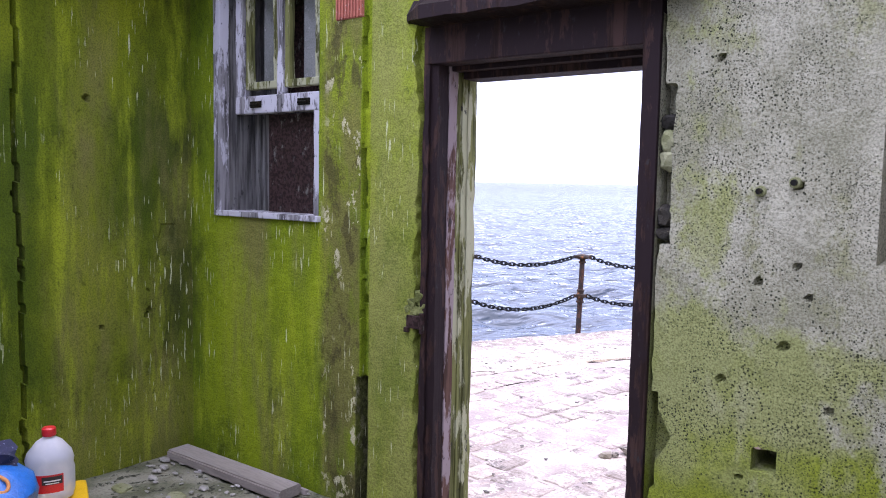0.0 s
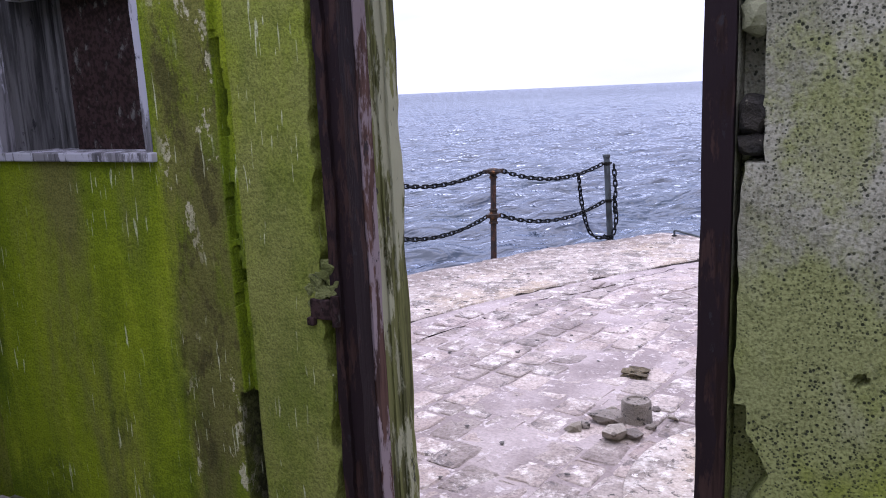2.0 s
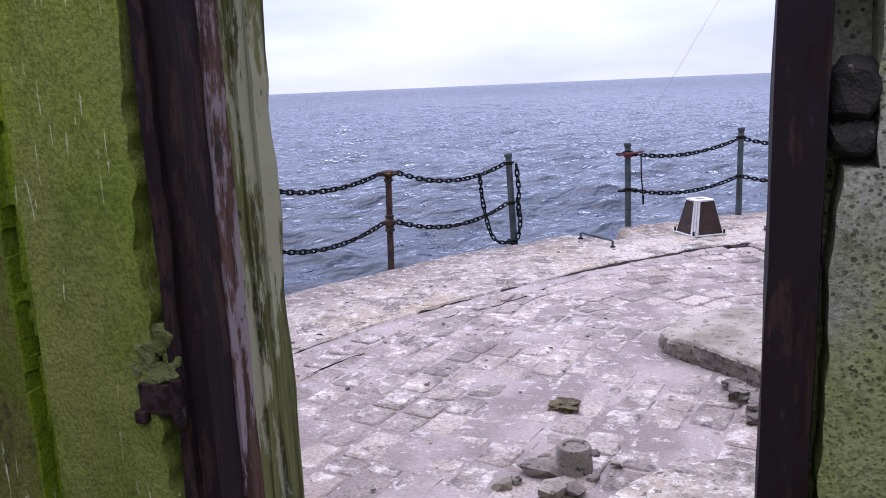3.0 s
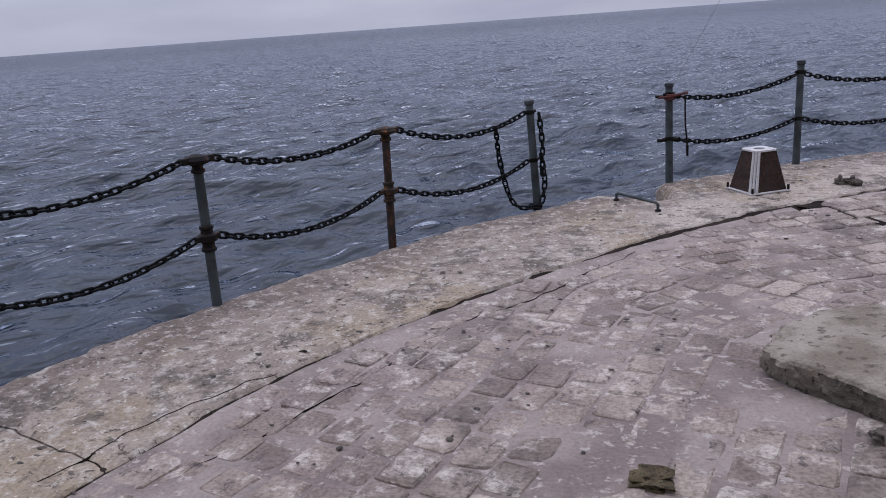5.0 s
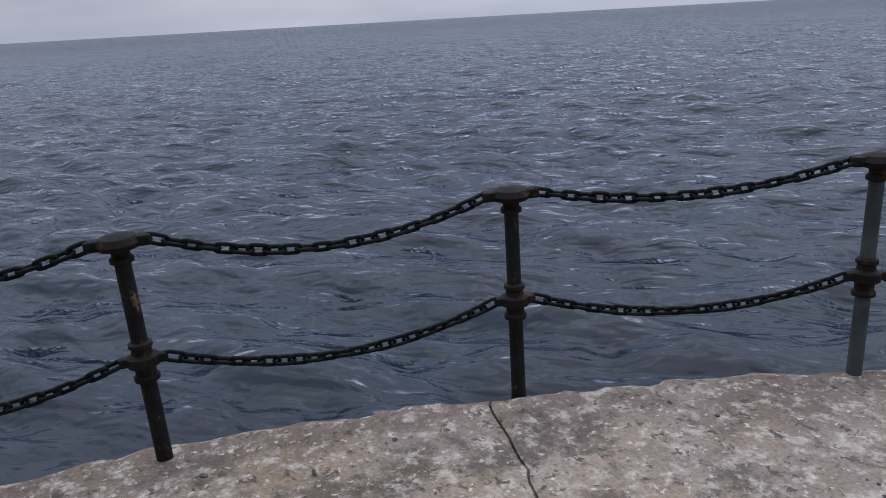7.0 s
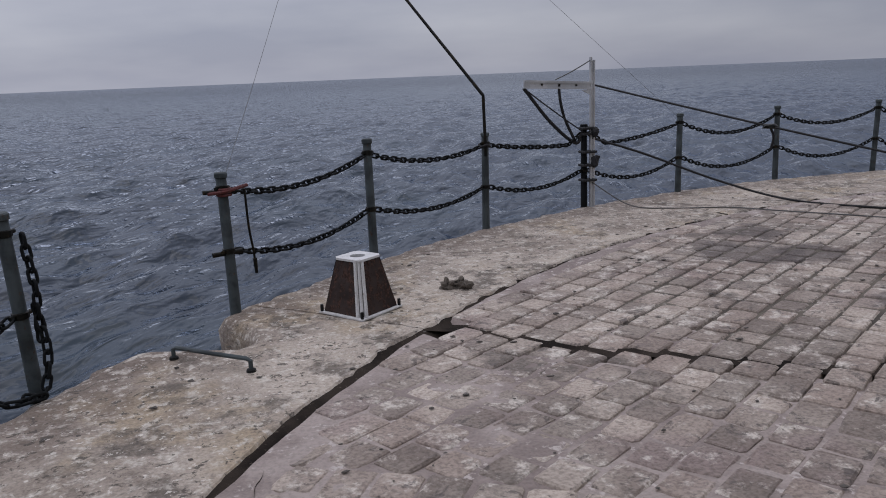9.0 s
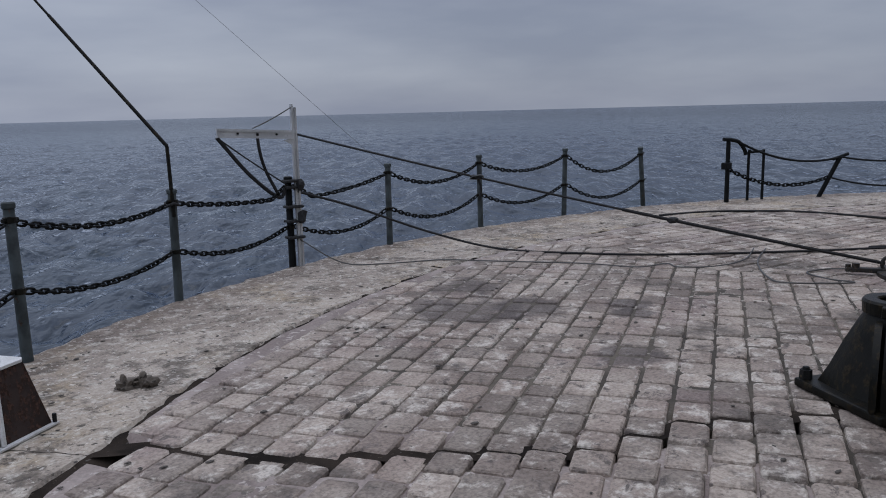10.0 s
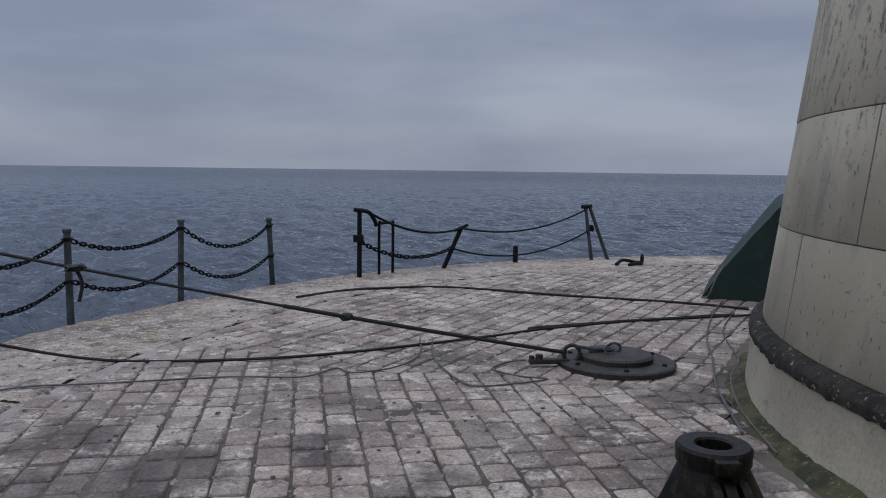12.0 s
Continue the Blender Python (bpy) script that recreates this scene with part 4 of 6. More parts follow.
def west_depth(u, z):
    y = -u
    d = 0.007 * wob(y, z, 7, 3.0) + 0.003 * wob(y, z, 2, 11.0)
    c = -0.975 + 0.02 * wob(z, 4.4, 0, 3.0) + 0.012 * wob(z, 2.4, 0, 11.0)
    if abs(y - c) < 0.012:
        d += 0.06
    elif y < c:
        d -= 0.015
    if abs(y + 0.16 + 0.2 * (1.3 - z)) < 0.05 * (1 + wob(y, z, 0, 9.0)) and 1.12 < z < 1.34:
        d += 0.008 * (1 + wob(y, z, 5, 20.0))
    for hy, hz, hr in ((-0.276, 0.86, 0.016), (-0.29, 0.83, 0.014), (-0.56, 0.80, 0.014), (-0.29, 0.98, 0.008), (-0.62, 2.0, 0.016)):
        if (y - hy) ** 2 + (z - hz) ** 2 < hr * hr:
            d += 0.03
    return d


wall_field("wall_west", (WX0, 0.0, 0), (0, -1, 0), (-1, 0, 0), -WY0, TOP, [], west_depth, 0.0115, 0.25, "algae-green concrete wall, its shade put into a darker colour", HUT_WEST)
flat = lambda u, z: 0.006 * wob(u, z, 9, 3.0)
# east and south walls are unseen; their openings are added to light the hut
wall_field("wall_east", (WX1, 0.0, 0), (0, -1, 0), (1, 0, 0), -WY0, TOP, [(1.2, 3.2, 1.5, 2.6)], flat, 0.05, 0.1, "unseen grey concrete wall, opening added to let light in", PLAIN)
wall_field("wall_south", (WX0, WY0, 0), (1, 0, 0), (0, -1, 0), WX1 - WX0, TOP, [(1.0, 3.8, 1.1, 2.5)], flat, 0.05, 0.25, "unseen grey concrete wall, gap added to let light in", PLAIN)


def build_hut_shell():
    bm = bmesh.new()
    nx, ny = 80, 80
    grid = [[bm.verts.new((WX0 - 0.2 + (WX1 - WX0 + 0.3) * i / nx, WY0 - 0.2 + (0.28 - WY0 + 0.2) * j / ny,
                           0.010 * wob(i * 0.35, j * 0.35) + 0.004 * wob(i * 1.3, j * 1.3))) for j in range(ny + 1)] for i in range(nx + 1)]
    for i in range(nx):
        for j in range(ny):
            bm.faces.new((grid[i][j], grid[i + 1][j], grid[i + 1][j + 1], grid[i][j + 1]))
    ob = ob_of("floor", bm, FLOOR, None, "dirty concrete floor littered with plaster crumbs", True)
    tagged(ob, category="floor", kind="structure")
    bm = bmesh.new()
    box(bm, (WX0 - 0.2, 0.28, -0.15), (WX1, 0.30, -0.004))
    box(bm, (WX0 - 0.2, WY0 - 0.2, -0.5), (WX1, 0.28, -0.03))
    tagged(ob_of("trim_sill", bm, PLAIN, None, "worn concrete doorstep"), category="doorstep", kind="structure")
    # unseen roof pieces, placed to set how much light enters the hut
    bm = bmesh.new()
    box(bm, (WX0 - 0.25, -0.12, TOP), (WX1 + 0.1, BACK, TOP + 0.15))
    box(bm, (WX0 - 0.25, WY0 - 0.25, TOP), (WX0 + 0.40, -0.12, TOP + 0.15))
    box(bm, (WX0 + 0.40, WY0 - 0.25, TOP), (WX1 + 0.1, -3.05, TOP + 0.15))
    tagged(ob_of("ceiling", bm, PLAIN, None, "unseen concrete roof slab, wide gap added to light the hut"), category="ceiling", kind="structure")


build_hut_shell()


def upright(bm, x0, x1, y0, y1, z0, z1, seed, ragged=0.004):
    """A long timber with slightly uneven arrises."""
    n = 40
    rings = []
    for i in range(n + 1):
        z = z0 + (z1 - z0) * i / n
        pts = []
        for k, (x, y) in enumerate(((x0, y0), (x1, y0), (x1, y1), (x0, y1))):
            s = ragged * wob(z, k * 3.0 + seed, 0, 5.0) + 0.5 * ragged * wob(z, k * 5.0 + seed, 0, 19.0)
            pts.append(bm.verts.new((x + s, y + s * 0.7, z)))
        rings.append(pts)
    for a, b in zip(rings, rings[1:]):
        for k in range(4):
            bm.faces.new((a[k], a[(k + 1) % 4], b[(k + 1) % 4], b[k]))
    bm.faces.new(rings[0])
    bm.faces.new(rings[-1])
    return bm


def build_door():
    door = thing("door_1", "doorway with a rotting dark timber frame and no door leaf", "doorway", kind="structure")
    bm = upright(bmesh.new(), -0.592, -0.560, -0.012, 0.07, 0.0, 2.21, 1, 0.007)
    upright(bm, -0.562, -0.520, 0.004, 0.075, 0.0, 2.14, 2, 0.004)
    part("frame_post", bm, DARK_WOOD, door, "dark stained post, charred and split")
    bm = upright(bmesh.new(), -0.565, -0.516, 0.078, 0.135, 0.0, 2.12, 3, 0.003)
    part("frame_post", bm, PINK_WOOD, door, "post with pinkish paint peeling off")
    bm = upright(bmesh.new(), -0.585, -0.530, 0.150, 0.185, 0.0, 2.10, 4, 0.003)
    upright(bm, -0.585, -0.524, 0.186, 0.225, 0.0, 2.10, 5, 0.004)
    upright(bm, -0.60, -0.517, 0.226, 0.285, 0.0, 2.22, 6, 0.006)
    part("frame_post", bm, GREY_WOOD, door, "grey-green weathered outer stop, outside light put into its colour")
    bm = upright(bmesh.new(), 0.424, 0.488, -0.015, 0.10, 0.0, 2.21, 7, 0.004)
    upright(bm, 0.438, 0.49, 0.10, 0.20, 0.0, 2.21, 8, 0.003)
    part("frame_post", bm, DARK_WOOD, door, "dark timber post studded with nail holes")
    bm = bmesh.new()
    box(bm, (-0.59, -0.014, 2.115), (0.488, 0.09, 2.276), 0.006)
    box(bm, (-0.52, 0.092, 2.095), (0.436, 0.15, 2.22), 0.005)
    box(bm, (-0.50, 0.152, 2.065), (0.436, 0.285, 2.22), 0.006)
    part("frame_head", bm, DARK_WOOD, door, "dark timber head rail")
    bm = bmesh.new()
    for i in range(31):
        x = -0.70 + 1.34 * i / 30
        t = min(1, i / 4)
        e = 0.01 * wob(x, 0, 0, 9.0)
        for y, z in ((0.0, 2.27 + 0.03 * (1 - t)), (-0.13 * t - 0.01 + e, 2.285 + 0.03 * (1 - t) + e), (-0.13 * t - 0.01 + e, 2.34), (0.0, 2.42)):
            bm.verts.new((x, y, z))
    bm.verts.ensure_lookup_table()
    for i in range(30):
        for k in range(4):
            a, b = i * 4 + k, i * 4 + (k + 1) % 4
            bm.faces.new((bm.verts[a], bm.verts[b], bm.verts[b + 4], bm.verts[a + 4]))
    bm.faces.new(bm.verts[0:4])
    bm.faces.new(bm.verts[-4:])
    part("lintel", bm, DARK_WOOD, door, "jutting lintel board with a broken end")
    # old hinge plate let into the wall
    bm = bmesh.new()
    box(bm, (-0.665, -0.022, 0.945), (-0.565, 0.012, 1.005), 0.005)
    box(bm, (-0.675, -0.03, 0.925), (-0.65, 0.0, 0.95), 0.005)
    rod(bm, (-0.575, -0.02, 0.93), (-0.575, -0.02, 1.02), 0.012)
    part("hinge", bm, SHUTTER, door, "rusted hinge strap")
    bm = bmesh.new()
    for i, (x, z, s) in enumerate(((-0.64, 1.06, 0.028), (-0.60, 1.09, 0.035), (-0.63, 1.02, 0.03), (-0.59, 1.04, 0.03), (-0.67, 1.03, 0.02), (-0.66, 0.985, 0.022))):
        lump(bm, (x, -0.002, z), (s, 0.016, s), 0.6, i, 3)
    part("mortar", bm, GREEN_MORTAR, door, "green crumbling mortar round the hinge")
    for i, (z, h) in enumerate(((1.84, 0.03), (1.765, 0.05), (1.70, 0.045), (1.50, 0.05), (1.44, 0.03))):
        bm = bmesh.new()
        lump(bm, (0.522, 0.035, z), (0.036, 0.05, h), 0.3, 20 + i)
        part("stone", bm, MOSSY if i in (1, 2) else ALGAE, door, "")


build_door()


def build_window():
    win = thing("window_1", "half-ruined sash window with peeling white paint", "window", kind="structure")
    x0, x1, z0, z1 = WIN
    bm = upright(bmesh.new(), x0 - 0.004, x0 + 0.050, -0.016, 0.045, z0, z1, 11, 0.004)
    part("frame_jamb", bm, WHITE_WOOD, win, "white jamb board, paint flaking")
    bm = upright(bmesh.new(), x0 - 0.002, x0 + 0.046, 0.046, 0.26, z0, z1, 10, 0.002)
    upright(bm, x0 + 0.047, x0 + 0.085, 0.075, 0.26, z0, z1, 12, 0.003)
    part("reveal_board", bm, BARE_WOOD, win, "bare grey reveal board")
    bm = upright(bmesh.new(), x1 - 0.070, x1 + 0.003, 0.03, 0.06, z0, 1.952, 13, 0.003)
    part("frame_jamb", bm, WHITE_WOOD, win)
    bm = bmesh.new()
    box(bm, (x0, -0.022, z0 - 0.004), (x1 + 0.012, 0.26, z0 + 0.026), 0.005)
    part("window_sill", bm, WHITE_WOOD, win, "narrow chipped white sill")
    bm = bmesh.new()
    box(bm, (x0, 0.0, z1 - 0.05), (x1, 0.25, z1), 0.005)
    part("frame_head", bm, WHITE_WOOD, win)
    # upper sash
    sash = part("sash", upright(bmesh.new(), x0 + 0.095, x0 + 0.155, 0.06, 0.11, 1.96, z1 - 0.05, 14, 0.004), WHITE_WOOD, win, "upper sash, white paint gone grey")
    bm = bmesh.new()
    box(bm, (x0 + 0.10, 0.05, 1.955), (x1 - 0.005, 0.11, 2.05), 0.008)
    part("meeting_rail", bm, WHITE_WOOD, sash, "thick rail with two sash lifts")
    for cx in (-1.81, -1.43):
        bm = bmesh.new()
        box(bm, (cx - 0.045, 0.043, 1.985), (cx + 0.045, 0.052, 2.02), 0.003)
        rod(bm, (cx - 0.03, 0.036, 1.998), (cx + 0.03, 0.036, 1.998), 0.008)
        part("sash_lift", bm, BLACK_IRON, sash, "rusted sash lift")
    for cx in (-1.63, -1.30):
        part("muntin", upright(bmesh.new(), cx - 0.022, cx + 0.022, 0.062, 0.10, 2.05, z1 - 0.05, 15 + cx, 0.004), WHITE_WOOD, sash)
    for cx, w in ((-1.79, 0.13), (-1.47, 0.13)):
        bm = bmesh.new()
        upright(bm, cx - w, cx - w + 0.035, 0.07, 0.105, 2.10, z1 - 0.05, 31, 0.005)
        upright(bm, cx + w - 0.03, cx + w, 0.07, 0.105, 2.10, z1 - 0.05, 33, 0.005)
        box(bm, (cx - w, 0.065, 2.085), (cx + w, 0.11, 2.125), 0.006)
        part("casement", bm, GREY_WOOD, sash, "mossy inner casement bar")
        bm = bmesh.new()
        box(bm, (cx - w + 0.075, 0.135, 2.12), (cx + w - 0.035, 0.14, z1 - 0.05))
        part("pane", bm, DUSTY_GLASS, sash, "dust-blind glass pane")
    # boarding behind the lower half
    for cx, w in ((-1.945, 0.05), (-1.875, 0.055), (-1.80, 0.05)):
        part("board", upright(bmesh.new(), cx - w / 2, cx + w / 2, 0.17, 0.20, z0 + 0.02, 1.98, 41 + cx, 0.004), BARE_WOOD, win, "bare grey upright board")
    bm = bmesh.new()
    box(bm, (-1.80, 0.130, z0 + 0.026), (-1.300, 0.137, 1.952))
    box(bm, (-1.76, 0.215, 1.98), (-1.335, 0.225, z1 - 0.05))
    # no batten: a white strip stands in for the slit of daylight here
    daylight_slit = bmesh.new()
    box(daylight_slit, (-1.322, 0.118, z0 + 0.03), (-1.306, 0.129, 1.80), 0.002)
    part("batten", daylight_slit, WHITE_PRINT, win, "white strip painted for a slit of daylight")
    part("backing_sheet", bm, SHUTTER, win, "rust-brown sheet closing the window")
    bm = bmesh.new()
    box(bm, (-2.0, 0.232, 1.96), (-1.322, 0.245, z1 - 0.04))
    box(bm, (-2.0, 0.232, z0), (-1.70, 0.245, 1.96))
    part("backing_board", bm, BARE_WOOD, win, "grey board nailed across")
    bm = bmesh.new()
    box(bm, (-1.315, 0.20, 1.96), (x1, 0.24, z1 - 0.05))
    part("backing_board", bm, BARE_WOOD, win)


build_window()


def build_hut_things():
    # exposed brick above the groove
    b = thing("hollow_brick", "ridged red hollow brick set in the wall", "brick", at=(-1.06, 0.0, 2.405))
    bm = bmesh.new()
    box(bm, (-0.09, -0.004, -0.04), (0.09, 0.05, 0.075), 0.004)
    part("body", bm, BRICK, b)
    for i in range(9):
        bm = bmesh.new()
        box(bm, (-0.084 + i * 0.02, -0.012, -0.036), (-0.074 + i * 0.02, -0.004, 0.07), 0.002)
        part("ridge", bm, BRICK, b)
    # broken mortar round the put-log hole
    bm = bmesh.new()
    for i, (dx, dz, sx, sz) in enumerate(((-0.052, -0.01, 0.010, 0.034), (0.050, 0.0, 0.012, 0.038), (0.0, -0.050, 0.045, 0.010), (-0.02, 0.049, 0.03, 0.012))):
        lump(bm, (0.909 + dx, 0.006, 0.69 + dz), (sx * 0.7, 0.008, sz * 0.9), 1.0, i, 2)
    tagged(ob_of("mortar_rim", bm, TERRACOTTA, None, "pinkish broken mortar round a square wall hole"), category="mortar")
    # bolt heads
    for x, z in ((0.853, 1.60), (0.96, 1.63)):
        t = thing("wall_bolt", "corroded bolt stub with a green stain", "bolt", group="bolts in the hut wall", at=(x, 0, z))
        bm = bmesh.new()
        rod(bm, (0, 0.02, 0), (0, -0.018, 0), 0.022, 0.018, 10)
        part("washer", bm, MOSSY, t)
        bm = bmesh.new()
        rod(bm, (0, -0.015, 0), (0, -0.034, 0), 0.011, 0.010, 8)
        part("stud", bm, BLACK_IRON, t)
    # timber on the floor
    t = thing("timber_beam", "dusty old timber beam lying by the wall", "beam", at=(-1.78, -0.15, 0.0))
    t.rotation_euler = (0, 0, radians(1))
    bm = upright(bmesh.new(), -0.072, 0.072, -0.028, 0.028, -0.47, 0.47, 51, 0.0015)
    bmesh.ops.transform(bm, matrix=pose(0, 0, 0.036, 0, 90, 0) @ pose(0, 0, 0, 0, 0, 90), verts=bm.verts)
    bmesh.ops.bevel(bm, geom=[e for e in bm.edges if abs((e.verts[0].co - e.verts[1].co).normalized().x) > 0.9], offset=0.009, segments=2, affect="EDGES")
    part("beam", bm, TIMBER, t)
    bm = bmesh.new()
    box(bm, (-0.47, 0.080, 0.002), (0.5, 0.100, 0.030), 0.004)
    part("batten", bm, TIMBER, t, "thin batten behind the beam")
    # crate with lid, bottle and bag in the corner
    c = thing("storage_crate", "black plastic crate with a bright yellow lid rim", "crate", at=(-1.605, -1.35, 0.024))
    c.rotation_euler = (0, 0, radians(65))
    bm = bmesh.new()
    box(bm, (-0.26, -0.19, -0.03), (0.26, 0.19, 0.20), 0.02)
    part("body", bm, BLACK, c, "black crate body")
    bm = bmesh.new()
    box(bm, (-0.29, -0.22, 0.20), (0.29, 0.22, 0.245), 0.018)
    part("lid", bm, YELLOW, c, "yellow lid with a rounded rim")
    for i in range(3):
        bm = bmesh.new()
        box(bm, (0.10 + i * 0.06, -0.224, 0.215), (0.13 + i * 0.06, -0.218, 0.228), 0.001)
        part("slot", bm, BLACK, c)
    b = thing("water_bottle", "clear plastic canister with a red cap, part full", "bottle", at=(-1.584, -1.20, 0.269))
    b.rotation_euler = (0, 0, radians(62))
    bm = bmesh.new()
    prof = [(0.05, 0.0), (0.088, 0.01), (0.095, 0.04), (0.095, 0.13), (0.09, 0.15), (0.093, 0.17), (0.085, 0.20), (0.05, 0.245), (0.024, 0.262), (0.022, 0.275)]
    lathe(bm, prof, 28)
    for v in bm.verts:
        v.co.y *= 0.82
    part("body", bm, CLOUDY, b, "", True)
    bm = bmesh.new()
    lathe(bm, [(0.026, 0.268), (0.028, 0.272), (0.027, 0.298), (0.022, 0.303)], 20)
    part("cap", bm, RED, b, "red screw cap", True)
    bm = bmesh.new()
    rod(bm, (0.0, -0.03, 0.215), (0.065, -0.03, 0.18), 0.011)
    part("handle", bm, CLOUDY, b)
    label = None
    for k, (m, w, h0, h1, d) in enumerate(((RED, 0.055, 0.05, 0.125, 0.0), (BLACK, 0.038, 0.085, 0.118, 0.002), (WHITE_PRINT, 0.03, 0.098, 0.103, 0.004), (WHITE_PRINT, 0.024, 0.088, 0.092, 0.004))):
        bm = bmesh.new()
        rows = []
        for i in range(9):
            a = -math.pi / 2 + (i - 4) / 4 * w / 0.095 + (0.12 if k else 0)
            rows.append([bm.verts.new(((0.0965 + d) * math.cos(a), (0.0965 + d) * 0.82 * math.sin(a), z)) for z in (h0, h1)])
        for p, q in zip(rows, rows[1:]):
            bm.faces.new((p[0], q[0], q[1], p[1]))
        if k == 0:
            label = part("label", bm, m, b, "red paper label")
        else:
            part(("panel", "print", "print")[k - 1], bm, m, label)
    g = thing("dry_bag", "bright blue dry bag with a dark scarf over it", "bag", at=(-1.545, -1.475, 0.269))
    bm = bmesh.new()
    r = bmesh.ops.create_uvsphere(bm, u_segments=28, v_segments=18, radius=1.0)
    for v in r["verts"]:
        n = noise.noise(v.co * 2.2)
        v.co = Vector((v.co.x * 0.22 * (1 + 0.10 * n), v.co.y * 0.19 * (1 + 0.10 * n), 0.115 + max(-0.115, v.co.z * 0.125 * (1 + 0.15 * n))))
    part("body", bm, BLUE, g, "", True)
    bm = bmesh.new()
    lump(bm, (-0.05, 0.03, 0.235), (0.14, 0.12, 0.055), 0.5, 4, 3)
    part("scarf", bm, NAVY, g, "dark patterned scarf", True)
    bm = bmesh.new()
    tube(bm, spline([(0.10, -0.10, 0.22), (0.16, -0.06, 0.19), (0.19, 0.0, 0.17), (0.17, 0.02, 0.20), (0.10, -0.02, 0.235)]), 0.007)
    part("drawcord", bm, CORD, g, "orange drawcord", True)
    # claw hammer
    h = thing("claw_hammer", "claw hammer with a yellow and black grip on the floor", "hammer", at=(-1.11, -0.27, 0.012))
    h.rotation_euler = (0, 0, radians(-62))
    bm = bmesh.new()
    rod(bm, (0, 0, 0.01), (0.13, 0, 0.012), 0.012, 0.014)
    part("grip", bm, YELLOW, h, "yellow grip", True)
    bm = bmesh.new()
    rod(bm, (-0.14, 0, 0.012), (0, 0, 0.012), 0.009, 0.011)
    part("shaft", bm, BLACK, h, "black shaft", True)
    bm = bmesh.new()
    box(bm, (-0.165, -0.045, 0.0), (-0.135, 0.03, 0.026), 0.006)
    rod(bm, (-0.15, 0.028, 0.013), (-0.15, 0.055, 0.013), 0.015)
    tube(bm, spline([(-0.15, -0.04, 0.013), (-0.152, -0.07, 0.012), (-0.165, -0.095, 0.006)]), 0.008)
    part("head", bm, BLACK_IRON, h, "steel head")
    # litter
    rnd = random.Random(3)
    bm = bmesh.new()
    for i in range(170):
        x, y = rnd.uniform(WX0 + 0.03, -0.7), rnd.uniform(-1.2, -0.02)
        s = rnd.choice((0.005, 0.007, 0.009, 0.013, 0.02))
        lump(bm, (x, y, s * 0.4 + 0.006), (s * rnd.uniform(0.8, 2.0), s * rnd.uniform(0.8, 1.5), s * 0.6), 0.4, i, 1)
    tagged(ob_of("plaster_crumbs", bm, STONE, None, "scattered plaster crumbs and grit"), category="rubble", kind="stuff")
    for x, y, r in ((-1.75, -0.50, 0.055), (-2.05, -0.62, 0.06), (-0.98, -0.20, 0.04)):
        bm = bmesh.new()
        lump(bm, (x, y, 0.012), (r, r * 0.8, 0.016), 0.35, x)
        tagged(ob_of("plaster_lump", bm, MOSSY, None, "flat lump of fallen plaster on the floor"), category="rubble", group="fallen plaster")


build_hut_things()


# ---- the chain fence round the deck ----
POST_H = 0.89


def rusty_post(shaft, cap=None):
    cap = cap or CAP_RUST
    t = thing("chain_post", "rusted iron post with a mushroom cap and collar", "post", group="posts of the chain fence")
    bm = bmesh.new()
    lathe(bm, [(0.034, -0.05), (0.031, 0.0), (0.030, 0.40), (0.029, 0.84)], 14)
    part("shaft", bm, shaft, t, "", True)
    bm = bmesh.new()
    lathe(bm, [(0.030, 0.33), (0.046, 0.335), (0.047, 0.35), (0.038, 0.36), (0.038, 0.385), (0.058, 0.395), (0.058, 0.43), (0.038, 0.44), (0.036, 0.46), (0.044, 0.468), (0.043, 0.482), (0.030, 0.488)], 16)
    for s in (-1, 1):
        box(bm, (-0.085 if s < 0 else 0.03, -0.018, 0.395), (-0.03 if s < 0 else 0.085, 0.018, 0.43), 0.008)
    part("collar", bm, cap, t, "rust-caked collar with two lugs")
    bm = bmesh.new()
    lathe(bm, [(0.030, 0.785), (0.042, 0.79), (0.043, 0.805), (0.032, 0.815), (0.034, 0.830), (0.070, 0.842), (0.078, 0.860), (0.062, 0.882), (0.025, 0.892), (0.0, 0.894)], 16)
    for s in (-1, 1):
        box(bm, (-0.112 if s < 0 else 0.03, -0.026, 0.840), (-0.03 if s < 0 else 0.112, 0.026, 0.880), 0.010)
    part("cap", bm, cap, t, "flat mushroom cap dark with rust")
    return t


def plain_post(shaft, label):
    t = thing("chain_post", label, "post", group="posts of the chain fence")
    bm = bmesh.new()
    lathe(bm, [(0.040, -0.05), (0.036, 0.0), (0.034, 0.30), (0.033, 0.87), (0.028, 0.878)], 14)
    part("shaft", bm, shaft, t, "", True)
    bm = bmesh.new()
    lathe(bm, [(0.034, 0.855), (0.041, 0.86), (0.041, 0.885), (0.034, 0.892), (0.0, 0.893)], 14)
    part("cap", bm, shaft, t, "", True)
    for z in (0.40, 0.795):
        bm = bmesh.new()
        lathe(bm, [(0.034, z - 0.018), (0.041, z - 0.014), (0.041, z + 0.014), (0.034, z + 0.018)], 14)
        rod(bm, (-0.062, 0, z), (0.062, 0, z), 0.011)
        part("chain_eye", bm, BLACK_IRON, t, "dark ring holding the chain")
    return t


